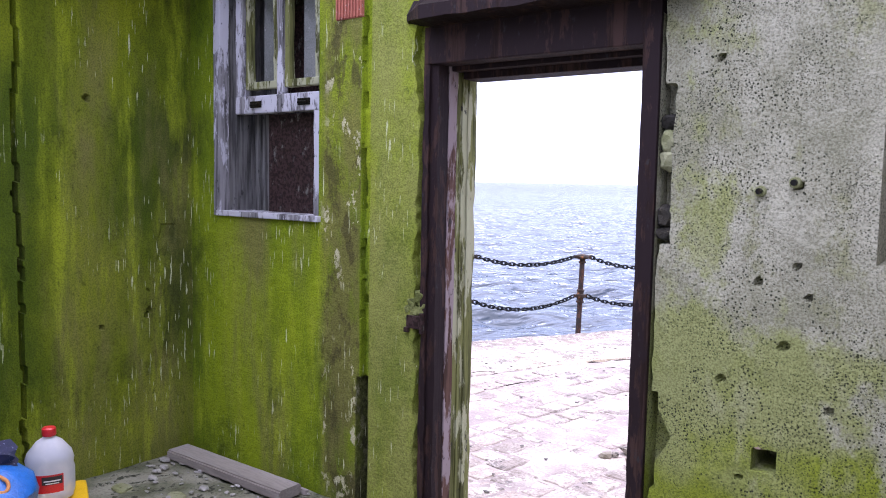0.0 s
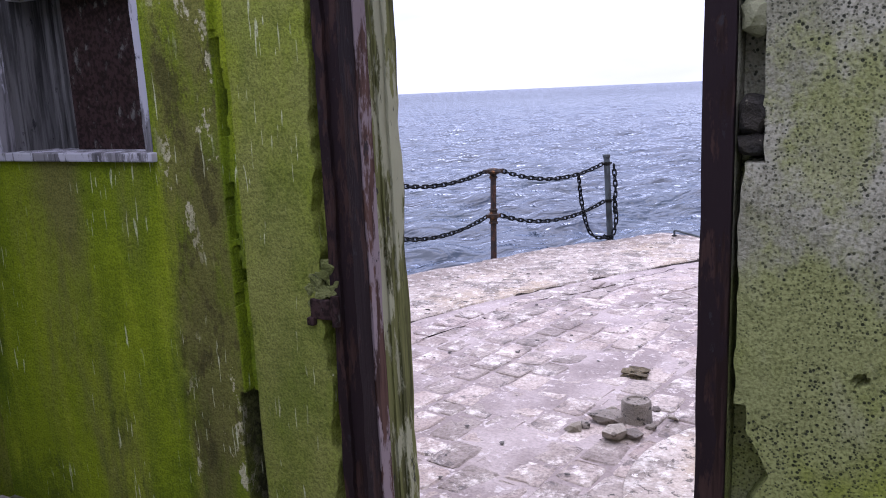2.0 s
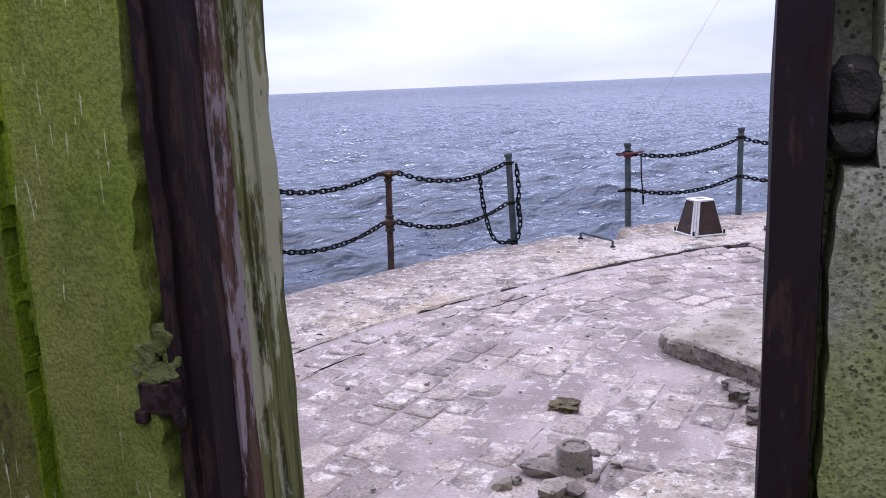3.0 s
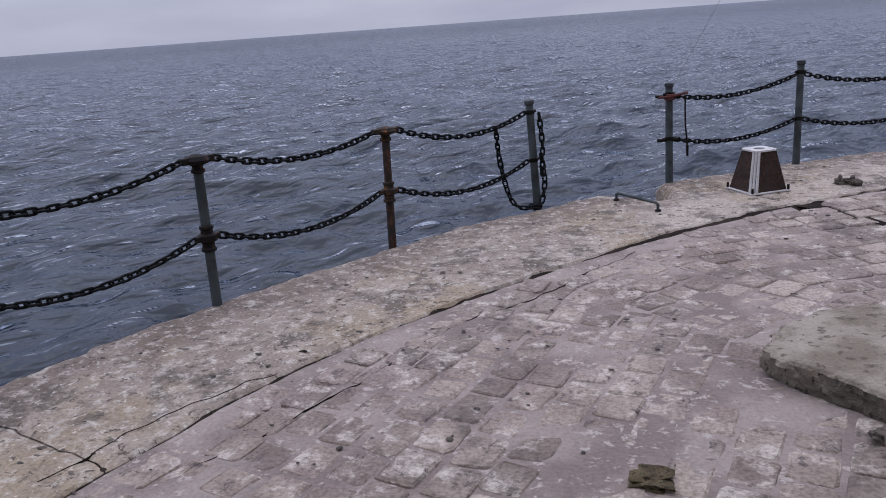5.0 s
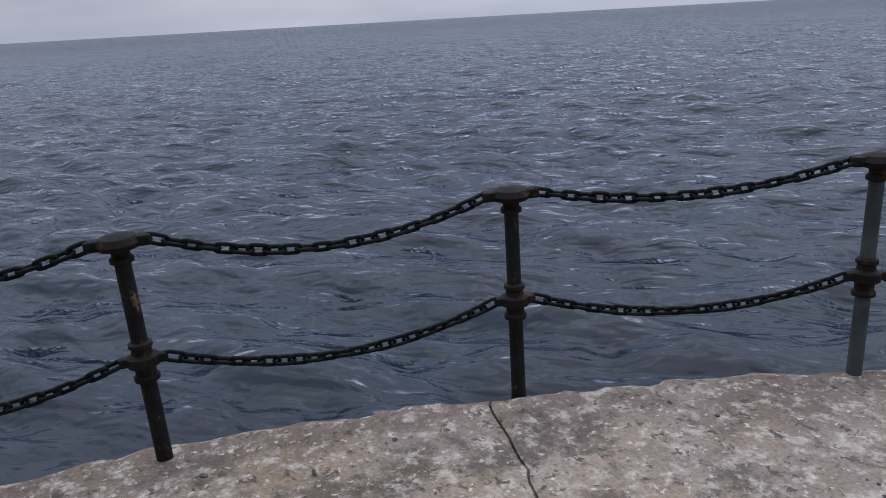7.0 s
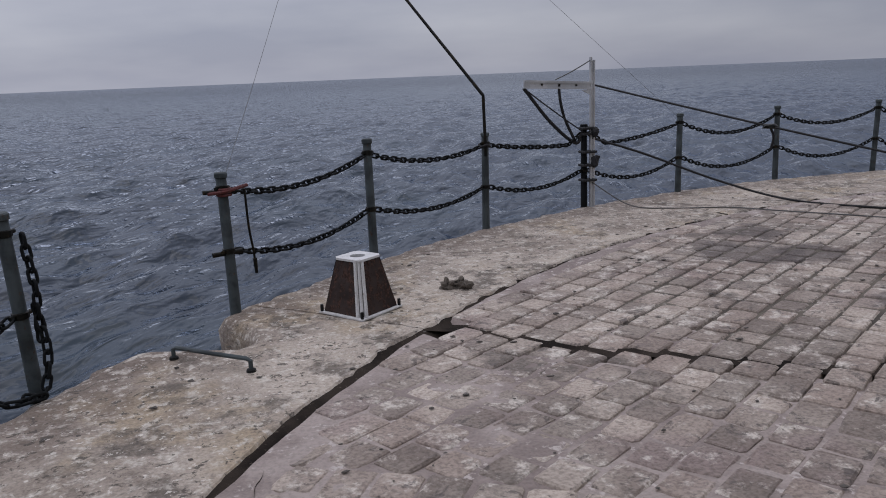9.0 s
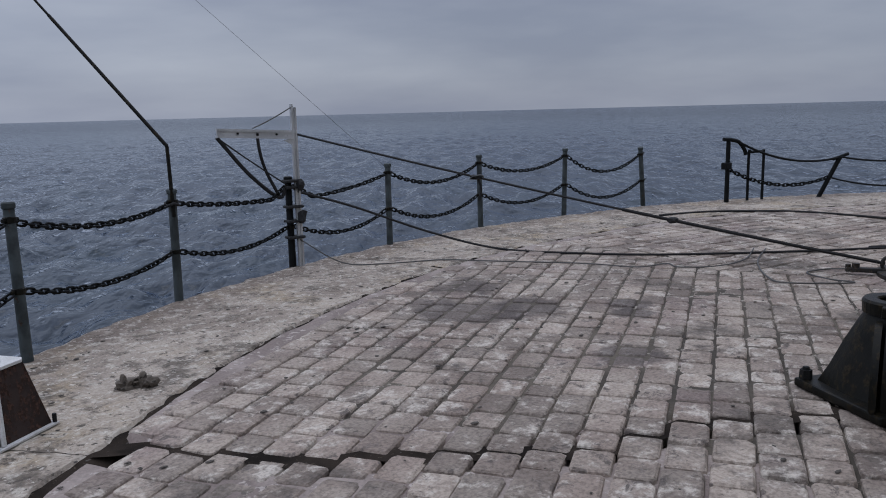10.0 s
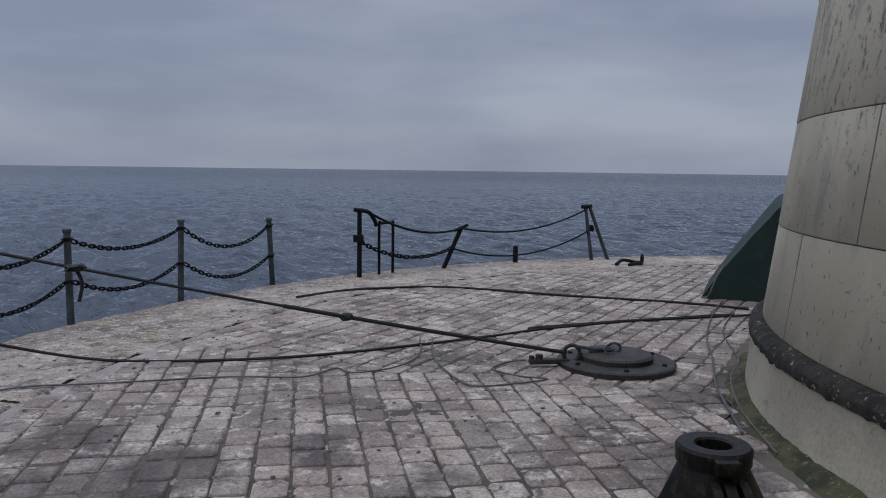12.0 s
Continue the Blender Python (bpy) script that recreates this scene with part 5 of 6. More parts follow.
# base places along the edge, with the lean of the top
POSTS = {
    "a": (-3.93, -0.30, 0.00, 0.00), "b": (-3.79, 1.11, 0.02, -0.03), "c": (-3.69, 2.55, 0.02, -0.02), "d": (-3.17, 3.87, 0.0, 0.02),
    "e": (-2.60, 5.29, 0.01, 0.03), "f": (-1.79, 6.59, -0.03, -0.03), "g": (-0.767, 7.607, -0.01, 0.01), "h": (0.372, 8.50, 0.0, 0.02),
    "i": (1.683, 9.416, 0.01, -0.01), "j": (3.05, 10.02, 0.0, 0.0), "k": (4.472, 10.381, 0.0, -0.01), "l": (6.085, 10.65, -0.01, 0.0),
    "m": (7.718, 10.71, -0.01, -0.03), "n": (9.10, 10.39, -0.22, -0.10),
}
RUSTY = "abcde"
TALL = {"d": 1.06, "f": 1.03, "h": 1.09}


def post_pose(key):
    x, y, dx, dy = POSTS[key]
    up = Vector((dx, dy, POST_H)).normalized()
    ang = math.degrees(math.atan2(y - CY, x - CX)) + 90
    q = Vector((0, 0, 1)).rotation_difference(up)
    return Matrix.Translation((x, y, GROUND)) @ q.to_matrix().to_4x4() @ pose(0, 0, 0, 0, 0, ang) @ Matrix.Diagonal((1, 1, TALL.get(key, 1.0), 1))


models = {"rusty": rusty_post(RUST_POST), "grey": rusty_post(GALV), "orange": rusty_post(FLAKY_RUST, ORANGE_RUST), "plain": plain_post(GALV, "grey-green galvanised steel post with chain eyes"),
          "black": plain_post(CHAIN, "black tarred steel post with an aluminium mast strapped to it")}
tagged(models["orange"], "post flaking with orange rust under a rusty mushroom cap")
tagged(models["grey"], "post with a grey shaft under a rusty mushroom cap")
used = set()
for key in POSTS:
    kind = "grey" if key == "d" else "orange" if key == "e" else "rusty" if key in RUSTY else "black" if key == "j" else "plain"
    if kind in used:
        copy_thing(models[kind], post_pose(key))
    else:
        models[kind].matrix_basis = post_pose(key)
        used.add(kind)


def on_post(key, h, side):
    """The place of a chain eye on a post: side is -1 towards the post before, 1 towards the next."""
    reach = (0.10 if h > 0.6 else 0.082) if key in RUSTY else 0.06
    return post_pose(key) @ Vector((-side * reach, 0, h))


def link_mesh():
    bm = bmesh.new()
    half, rad = 0.020, 0.0165
    path = []
    for i in range(7):
        a = -math.pi / 2 + math.pi * i / 6
        path.append((half + rad * math.cos(a), rad * math.sin(a)))
    for i in range(7):
        a = math.pi / 2 + math.pi * i / 6
        path.append((-half + rad * math.cos(a), rad * math.sin(a)))
    n, seg, r = len(path), 6, 0.0078
    rings = []
    for i, (x, y) in enumerate(path):
        cx = half if i < 7 else -half
        ox, oy = (x - cx) / rad, y / rad
        rings.append([bm.verts.new((x + r * math.cos(b) * ox, y + r * math.cos(b) * oy, r * math.sin(b))) for b in (2 * math.pi * k / seg for k in range(seg))])
    for i in range(n):
        a, b = rings[i], rings[(i + 1) % n]
        for k in range(seg):
            bm.faces.new((a[k], b[k], b[(k + 1) % seg], a[(k + 1) % seg]))
    bmesh.ops.recalc_face_normals(bm, faces=bm.faces)
    me = bpy.data.meshes.new("link")
    bm.to_mesh(me)
    bm.free()
    me.materials.append(CHAIN)
    me.polygons.foreach_set("use_smooth", [True] * len(me.polygons))
    return me


LINK = link_mesh()
PITCH = 0.057


def chain(points, label="slack black iron chain hanging between posts", scale=1.0, twist=0.0):
    """A chain of separate links laid along points."""
    t = thing("chain", label, "chain", group="chains of the fence", at=points[0])
    origin = Vector(points[0])
    pts = [Vector(p) for p in points]
    lens = [0.0]
    for a, b in zip(pts, pts[1:]):
        lens.append(lens[-1] + (b - a).length)
    count = max(2, round(lens[-1] / (PITCH * scale)))
    for i in range(count):
        s = lens[-1] * (i + 0.5) / count
        k = max(j for j in range(len(lens) - 1) if lens[j] <= s)
        d = (pts[k + 1] - pts[k]).normalized()
        p = pts[k].lerp(pts[k + 1], (s - lens[k]) / (lens[k + 1] - lens[k]))
        side = d.cross(Vector((0, 0, 1)))
        side = side.normalized() if side.length > 0.1 else Vector((0.6, 0.8, 0))
        m = Matrix((d, side, d.cross(side))).transposed().to_4x4()
        ob = new("link", LINK)
        ob.parent = t
        spin = (0 if i % 2 else 90) + 18 + 14 * math.sin(i * 2.3 + twist)
        ob.matrix_basis = Matrix.Translation(p - origin) @ m @ pose(0, 0, 0, spin) @ Matrix.Scale(scale * 1.06, 4)
    return t


SPANS = [("a", "b", 0.10, 0.12), ("b", "c", 0.115, 0.11), ("c", "d", 0.075, 0.10), ("d", "e", 0.095, 0.12), ("e", "f", 0.12, 0.13),
         ("g", "h", 0.085, 0.095), ("h", "i", 0.08, 0.09), ("i", "j", 0.02, 0.10), ("j", "k", 0.10, 0.14), ("k", "l", 0.15, 0.16), ("l", "m", 0.13, 0.16), ("m", "n", 0.21, 0.20)]
for p, q, s1, s2 in SPANS:
    top = lambda k: 0.862 if k in RUSTY else 0.795
    low = lambda k: 0.412 if k in RUSTY else 0.40
    a, b = on_post(p, top(p), 1), on_post(q, top(q), -1)
    if (p, q) == ("i", "j"):
        mid = a.lerp(b, 0.86) - Vector((0, 0, 0.10))
        chain(sag(a, mid, 0.02, 8) + sag(mid, b, 0.0, 4)[1:], twist=1.0)
    elif (p, q) == ("j", "k"):
        mid = a.lerp(b, 0.20) - Vector((0, 0, 0.13))
        chain(sag(a, mid, 0.0, 4) + sag(mid, b, 0.025, 10)[1:], twist=2.0)
    else:
        chain(sag(a, b, s1), twist=s1 * 30)
    chain(sag(on_post(p, low(p), 1), on_post(q, low(q), -1), s2), twist=s2 * 40)

# the loose ends hanging off the post beside the landing gap
fx, fy = POSTS["f"][0], POSTS["f"][1]
hang = sag(on_post("e", 0.862, 1), on_post("f", 0.795, -1), 0.12)[12]
chain(spline([hang, (fx - 0.26, fy - 0.20, 0.35), (fx - 0.19, fy - 0.20, 0.05), (fx - 0.10, fy - 0.18, GROUND + 0.03), (fx + 0.06, fy - 0.13, GROUND + 0.03)]), "loose chain end draped down to the deck")
chain(spline([(fx + 0.05, fy - 0.03, 0.72), (fx + 0.075, fy - 0.05, 0.45), (fx + 0.06, fy - 0.045, 0.20)]), "short chain end hanging down a post")
chain(spline([(fx + 0.06, fy - 0.05, 0.38), (fx + 0.09, fy - 0.07, 0.15), (fx + 0.05, fy - 0.10, GROUND + 0.03), (fx - 0.03, fy - 0.13, GROUND + 0.03)]), "chain end heaped at the foot of a post")


def build_red_lashing():
    gx, gy = POSTS["g"][0], POSTS["g"][1]
    t = thing("rope_lashing", "faded red lashing round a steel post with a hanging hook", "rope", at=(gx, gy, GROUND))
    bm = bmesh.new()
    for z in (0.775, 0.795, 0.812):
        tube(bm, [(0.042 * math.cos(a), 0.042 * math.sin(a), z) for a in [2 * math.pi * k / 12 for k in range(13)]], 0.009)
    tube(bm, spline([(-0.10, -0.02, 0.79), (0.0, -0.045, 0.80), (0.15, 0.06, 0.82)]), 0.012)
    part("lashing", bm, RED_ROPE, t)
    bm = bmesh.new()
    tube(bm, spline([(0.13, 0.04, 0.80), (0.135, 0.04, 0.55), (0.15, 0.04, 0.40), (0.155, 0.035, 0.30)]), 0.008)
    rod(bm, (0.155, 0.035, 0.34), (0.158, 0.033, 0.24), 0.014, 0.010)
    part("hook", bm, BLACK_IRON, t, "dark hook on a short lanyard")
    part("toggle", rod(bmesh.new(), (-0.13, -0.02, 0.80), (0.08, 0.0, 0.795), 0.014), BLACK_IRON, t)
    part("toggle", rod(bmesh.new(), (-0.11, -0.02, 0.395), (0.08, 0.01, 0.405), 0.016), BLACK_IRON, t)


build_red_lashing()


def build_grab_iron():
    t = thing("grab_iron", "bent steel grab iron let into the deck edge", "handrail", at=(-0.95, 6.64, GROUND))
    a, b = Vector((-0.195, 0.185, -0.03)), Vector((0.19, -0.185, -0.03))
    up = Vector((0, 0, 0.10))
    bm = tube(bmesh.new(), [a, a + up * 0.9, a + up + (b - a) * 0.05, a.lerp(b, 0.5) + up * 0.98, b + up + (a - b) * 0.05, b + up * 0.9, b], 0.012, 8)
    part("bar", bm, GALV, t, "", True)
    for p in (a, b):
        bm = bmesh.new()
        lathe(bm, [(0.028, 0.02), (0.024, 0.045), (0.013, 0.05)], 10, p)
        part("foot", bm, RUST_POST, t, "rusted foot")


build_grab_iron()


def build_pyramid():
    t = thing("steel_plinth", "brown steel pedestal with white corner beam and top plate", "pedestal", at=(0.0, 7.29, GROUND + 0.004))
    t.rotation_euler = (0, 0, radians(35))
    b, h, w = 0.165, 0.345, 0.098
    bm = bmesh.new()
    box(bm, (-0.19, -0.19, 0.0), (0.19, 0.19, 0.012), 0.003)
    part("base_plate", bm, WHITE_STEEL, t, "chipped pale base plate")
    for k in range(4):
        bm = bmesh.new()
        m = pose(0, 0, 0, 0, 0, 90 * k)
        cut0, cut1 = (0.050 if k == 0 else 0.0), (0.050 if k == 3 else 0.0)
        outer = [(-b + cut0, -b, 0.012), (b - cut1, -b, 0.012), (w - cut1 * 0.8, -w, h), (-w + cut0 * 0.8, -w, h)]
        vs = [bm.verts.new(m @ Vector(p)) for p in outer] + [bm.verts.new(m @ Vector((p[0], p[1] + 0.008, p[2]))) for p in outer]
        bm.faces.new(vs[:4])
        bm.faces.new(vs[4:][::-1])
        for i in range(4):
            bm.faces.new((vs[i], vs[(i + 1) % 4], vs[4 + (i + 1) % 4], vs[4 + i]))
        part("side_plate", bm, BROWN_STEEL, t, "dark brown side plate")
        bm = bmesh.new()
        rod(bm, m @ Vector((-0.175, -0.175, 0.0)), m @ Vector((-0.175, -0.175, 0.055)), 0.011, 0.011, 6)
        part("bolt", bm, RUST_POST, t, "rusty anchor bolt")
    for dx, dy, r in ((0.036, -0.002, 0.013), (-0.002, 0.036, 0.013), (0.016, 0.016, 0.012)):
        bm = bmesh.new()
        rod(bm, Vector((-b + dx, -b + dy, 0.012)), Vector((-w + dx * 0.8, -w + dy * 0.8, h)), r, r * 0.9, 6)
        part("corner_beam", bm, WHITE_STEEL, t, "white corner beam")
    bm = bmesh.new()
    seg = 24
    outer, inner, low, lowin = [], [], [], []
    for i in range(seg):
        a = 2 * math.pi * i / seg + math.pi / seg
        s = (w + 0.012) / max(abs(math.cos(a)), abs(math.sin(a)))
        for ring, r, z in ((outer, s, h + 0.014), (inner, 0.05, h + 0.014), (low, s, h), (lowin, 0.05, h - 0.02)):
            ring.append(bm.verts.new((r * math.cos(a), r * math.sin(a), z)))
    for i in range(seg):
        j = (i + 1) % seg
        bm.faces.new((outer[i], outer[j], inner[j], inner[i]))
        bm.faces.new((low[i], low[j], outer[j], outer[i]))
        bm.faces.new((inner[i], inner[j], lowin[j], lowin[i]))
        bm.faces.new((low[i], low[j], lowin[j], lowin[i]))
    part("top_plate", bm, WHITE_STEEL, t, "white top plate with a round hole")


build_pyramid()


def build_mooring_base():
    """The black cast fairlead standing on the setts."""
    t = thing("cast_iron_mount", "black cast iron mount with a flanged socket on top", "iron mount", at=(3.52, 4.70, GROUND + 0.004))
    t.rotation_euler = (0, 0, radians(-25))
    bm = bmesh.new()
    box(bm, (-0.31, -0.30, 0.0), (0.31, 0.30, 0.045), 0.012)
    part("base_plate", bm, BLACK_IRON, t)
    bm = bmesh.new()
    ring = []
    for k, (w, z) in enumerate(((0.255, 0.04), (0.225, 0.14), (0.185, 0.28), (0.140, 0.40), (0.118, 0.455))):
        row = []
        for i in range(24):
            a = 2 * math.pi * i / 24
            sq = w / max(abs(math.cos(a)), abs(math.sin(a)))
            f = 0.25 + 0.75 * k / 4
            r = sq * (1 - f) * 0.95 + w * f
            row.append(bm.verts.new((r * math.cos(a), r * math.sin(a), z)))
        ring.append(row)
    for a, b in zip(ring, ring[1:]):
        for i in range(24):
            bm.faces.new((a[i], a[(i + 1) % 24], b[(i + 1) % 24], b[i]))
    part("body", bm, BLACK_IRON, t, "", True)
    bm = bmesh.new()
    lathe(bm, [(0.115, 0.435), (0.138, 0.445), (0.141, 0.500), (0.132, 0.512), (0.074, 0.512), (0.066, 0.504), (0.064, 0.40), (0.0, 0.40)], 32)
    part("flange", bm, BLACK_IRON, t, "round flange with a deep socket")
    for y, half, reach in ((0.0, 0.020, 1.16), (-0.052, 0.016, 1.26), (0.052, 0.016, 1.26)):
        bm = bmesh.new()
        pts = spline([(-0.31, 0, 0.04), (-0.305, 0, 0.19), (-0.265, 0, 0.32), (-0.19, 0, 0.41), (-0.12, 0, 0.435)], 6)
        lo = [bm.verts.new((p.x, y - half, p.z)) for p in pts] + [bm.verts.new((-0.08, y - half, 0.04))]
        hi = [bm.verts.new((p.x, y + half, p.z)) for p in pts] + [bm.verts.new((-0.08, y + half, 0.04))]
        bm.faces.new(lo)
        bm.faces.new(hi[::-1])
        for i in range(len(lo)):
            k = (i + 1) % len(lo)
            bm.faces.new((lo[i], lo[k], hi[k], hi[i]))
        bmesh.ops.bevel(bm, geom=[e for e in bm.edges if abs(e.verts[0].co.y - e.verts[1].co.y) < 1e-6], offset=0.008, segments=2, affect="EDGES")
        bmesh.ops.transform(bm, matrix=pose(0, 0, 0, 0, 0, 45) @ Matrix.Diagonal((reach, 1, 1, 1)), verts=bm.verts)
        part("web", bm, BLACK_IRON, t, "curved stiffening web")
    bm = bmesh.new()
    rod(bm, (-0.13, 0, 0.47), (-0.165, 0, 0.47), 0.035, 0.03)
    box(bm, (-0.18, -0.045, 0.445), (-0.13, 0.045, 0.502), 0.008)
    bmesh.ops.transform(bm, matrix=pose(0, 0, 0, 0, 0, 45), verts=bm.verts)
    part("clamp", bm, BLACK_IRON, t)
    for x in (-0.27, 0.27):
        for y in (-0.26, 0.26):
            if x < 0 and y < 0:
                continue
            bm = bmesh.new()
            rod(bm, (x, y, 0.04), (x, y, 0.095), 0.034, 0.031, 6)
            rod(bm, (x, y, 0.095), (x, y, 0.11), 0.020, 0.016, 8)
            part("nut", bm, RUST_POST, t, "heavy corroded nut")


build_mooring_base()


def build_hatch():
    t = thing("deck_hatch", "round black iron hatch cover with lifting ring", "hatch", at=(6.66, 5.56, GROUND + 0.002))
    t.rotation_euler = (0, 0, radians(118))
    bm = bmesh.new()
    lathe(bm, [(0.46, 0.0), (0.465, 0.035), (0.45, 0.045), (0.30, 0.05), (0.29, 0.05)], 40)
    part("frame", bm, HATCH_IRON, t, "wide flat rim")
    bm = bmesh.new()
    lathe(bm, [(0.285, 0.05), (0.29, 0.085), (0.27, 0.10), (0.12, 0.11), (0.0, 0.112)], 36)
    part("cover", bm, HATCH_IRON, t, "raised round cover")
    bm = bmesh.new()
    tube(bm, [(0.36 + 0.065 * math.cos(a), 0, 0.10 + 0.065 * math.sin(a)) for a in [2 * math.pi * k / 16 for k in range(17)]], 0.016)
    part("lifting_ring", bm, HATCH_IRON, t)
    bm = bmesh.new()
    box(bm, (0.38, -0.035, 0.02), (0.70, 0.035, 0.06), 0.01)
    rod(bm, (0.62, 0, 0.03), (0.62, 0, 0.095), 0.03, 0.03, 8)
    rod(bm, (0.68, 0, 0.03), (0.68, 0, 0.085), 0.022, 0.022, 8)
    part("latch", bm, HATCH_IRON, t, "latch bar with wing nuts")
    bm = bmesh.new()
    box(bm, (0.10, -0.03, 0.105), (0.22, 0.01, 0.13), 0.008)
    tube(bm, spline([(0.36, 0, 0.165), (0.28, 0.01, 0.15), (0.20, 0.0, 0.135), (0.12, 0.02, 0.135)]), 0.012)
    tube(bm, [(0.02 + 0.055 * math.cos(a), 0.0, 0.140 + 0.036 * math.sin(a)) for a in [2 * math.pi * k / 14 for k in range(15)]], 0.011)
    tube(bm, [(0.08 + 0.04 * math.cos(a), 0.05 + 0.035 * math.sin(a), 0.14) for a in [2 * math.pi * k / 12 for k in range(13)]], 0.010)
    part("shackle", bm, GALV, t, "bright shackle")
    for k in range(6):
        a = 2 * math.pi * k / 6 + 0.4
        bm = bmesh.new()
        rod(bm, (0.385 * math.cos(a), 0.385 * math.sin(a), 0.045), (0.385 * math.cos(a), 0.385 * math.sin(a), 0.062), 0.02, 0.018, 8)
        part("bolt", bm, RUST_POST, t)


build_hatch()


def build_mast():
    mx, my = 3.12, 9.97
    t = thing("davit_mast", "slim aluminium mast with a cross arm strapped to a post", "mast", at=(mx, my, GROUND))
    bm = bmesh.new()
    for dx in (-0.018, 0.018):
        box(bm, (dx - 0.009, -0.016, 0.0), (dx + 0.009, 0.016, 1.58 if dx < 0 else 1.55), 0.002)
    box(bm, (-0.02, -0.006, 0.0), (0.02, 0.006, 1.55), 0.002)
    part("pole", bm, ALU, t)
    ax, ay = ARM_END[0] - mx, ARM_END[1] - my
    az0, az1 = 1.29, ARM_END[2] - GROUND
    bm = bmesh.new()
    reach = math.hypot(ax, ay)
    turn = pose(0, 0, az0, 0, math.degrees(math.atan2(az0 - az1, reach)), math.degrees(math.atan2(ay, ax)))
    for z0, z1, half in ((-0.040, -0.018, 0.016), (-0.018, 0.018, 0.007), (0.018, 0.040, 0.016)):
        vs = bmesh.ops.create_cube(bm, size=1.0)["verts"]
        bmesh.ops.transform(bm, matrix=turn @ Matrix.Translation((reach / 2, 0, (z0 + z1) / 2)) @ Matrix.Diagonal((reach, half * 2, z1 - z0, 1)), verts=vs)
    part("arm", bm, ALU, t, "aluminium cross arm")
    bm = bmesh.new()
    for v in ((0.02, 0, 1.17), (-0.13, -0.02, 1.245), (-0.02, -0.004, 1.255)):
        for y in (-0.006, 0.006):
            bm.verts.new((v[0], v[1] + y, v[2]))
    bmesh.ops.convex_hull(bm, input=bm.verts)
    part("gusset", bm, ALU, t, "small triangular bracket")
    for u in (0.25, 0.5, 0.75):
        bm = bmesh.new()
        q = Vector((0, 0, az0)).lerp(Vector((ax, ay, az1)), u)
        rod(bm, q + Vector((0, -0.012, 0)), q + Vector((0, -0.024, 0)), 0.011, 0.010, 8)
        part("bolt", bm, BLACK_IRON, t)
    bm = bmesh.new()
    tube(bm, sag((0, 0, 1.56), (ax * 0.55, ay * 0.55, az1 + 0.03), 0.01, 6), 0.006)
    part("stay", bm, GREY_WIRE, t, "thin stay wire")
    for z in (0.30, 0.46, 0.60, 0.79, 0.85):
        bm = bmesh.new()
        box(bm, (-0.125, -0.04, z - 0.014), (0.045, 0.085, z + 0.014), 0.012)
        part("strap", bm, ROPE, t, "black webbing strap round post and mast")
    part("ratchet", lump(bmesh.new(), (0.02, -0.02, 0.50), (0.05, 0.05, 0.07), 0.7, 3), ROPE, t, "black ratchet buckle")
    part("ratchet", lump(bmesh.new(), (0.02, -0.03, 0.81), (0.045, 0.05, 0.06), 0.7, 6), ROPE, t, "black ratchet buckle")
    return mx, my, ax, ay, az1


ARM_END = (2.30, 9.87, 1.25)
MX, MY, AX, AY, AZ = build_mast()


def rope(name, pts, r, material, label, category="rope", group=""):
    bm = tube(bmesh.new(), pts, r, 6)
    return tagged(ob_of(name, bm, material, None, label, True), category=category, group=group)


def deck_rope(points, lift=0.012):
    return [Vector((x, y, GROUND + lift + (z if len(rest) else 0))) for x, y, *rest in points for z in (rest[0] if rest else 0,)]


# slings hanging from the arm
arm_tip = Vector((MX + AX, MY + AY, AZ + GROUND - 0.04))
jx, jy = POSTS["j"][0], POSTS["j"][1]
rope("sling", spline([arm_tip, arm_tip.lerp(Vector((jx - 0.1, jy, 0.66)), 0.5) - Vector((0, 0, 0.08)), (jx - 0.13, jy - 0.05, 0.62), (jx - 0.04, jy - 0.02, 0.72)]), 0.018, ROPE, "black sling from the mast arm to the chain")
mid_arm = Vector((MX + AX * 0.5, MY + AY * 0.5, AZ + GROUND - 0.02))
rope("sling", spline([mid_arm, mid_arm + Vector((0.02, 0.0, -0.18)), mid_arm + Vector((0.10, 0.06, -0.36)), (jx - 0.12, jy - 0.04, 0.63)]), 0.016, ROPE, "black knotted sling hanging below the arm")
rope("cord", sag(arm_tip, (MX, MY, 0.66), 0.01, 6), 0.007, ROPE, "thin black cord from arm to post")

# the taut strap from mast to hatch, with its buckle
strap_a, strap_b = Vector((MX + 0.02, MY, 1.21)), Vector((6.48, 5.92, 0.02))
path = sag(strap_a, strap_b, 0.035, 24)
bm = bmesh.new()
tube(bm, path[:15], 0.011, 6)
tube(bm, path[14:], 0.016, 6)
strap = thing("ratchet_strap", "long black ratchet strap pulled tight across the deck", "strap")
part("webbing", bm, ROPE, strap, "", True)
bm = bmesh.new()
lump(bm, path[8] - Vector((0, 0, 0.0)), (0.09, 0.05, 0.03), 0.3, 2)
part("buckle", bm, BLACK_IRON, strap, "dark ratchet buckle")
bm = tube(bmesh.new(), spline([path[8], path[8] + Vector((0.03, -0.02, -0.10)), path[8] + Vector((0.02, 0.0, -0.22))]), 0.012)
part("tail", bm, ROPE, strap, "loose strap tail")
bm = bmesh.new()
lump(bm, path[16] + Vector((0, 0, 0.0)), (0.05, 0.05, 0.035), 0.3, 5)
part("keeper", bm, ROPE, strap)

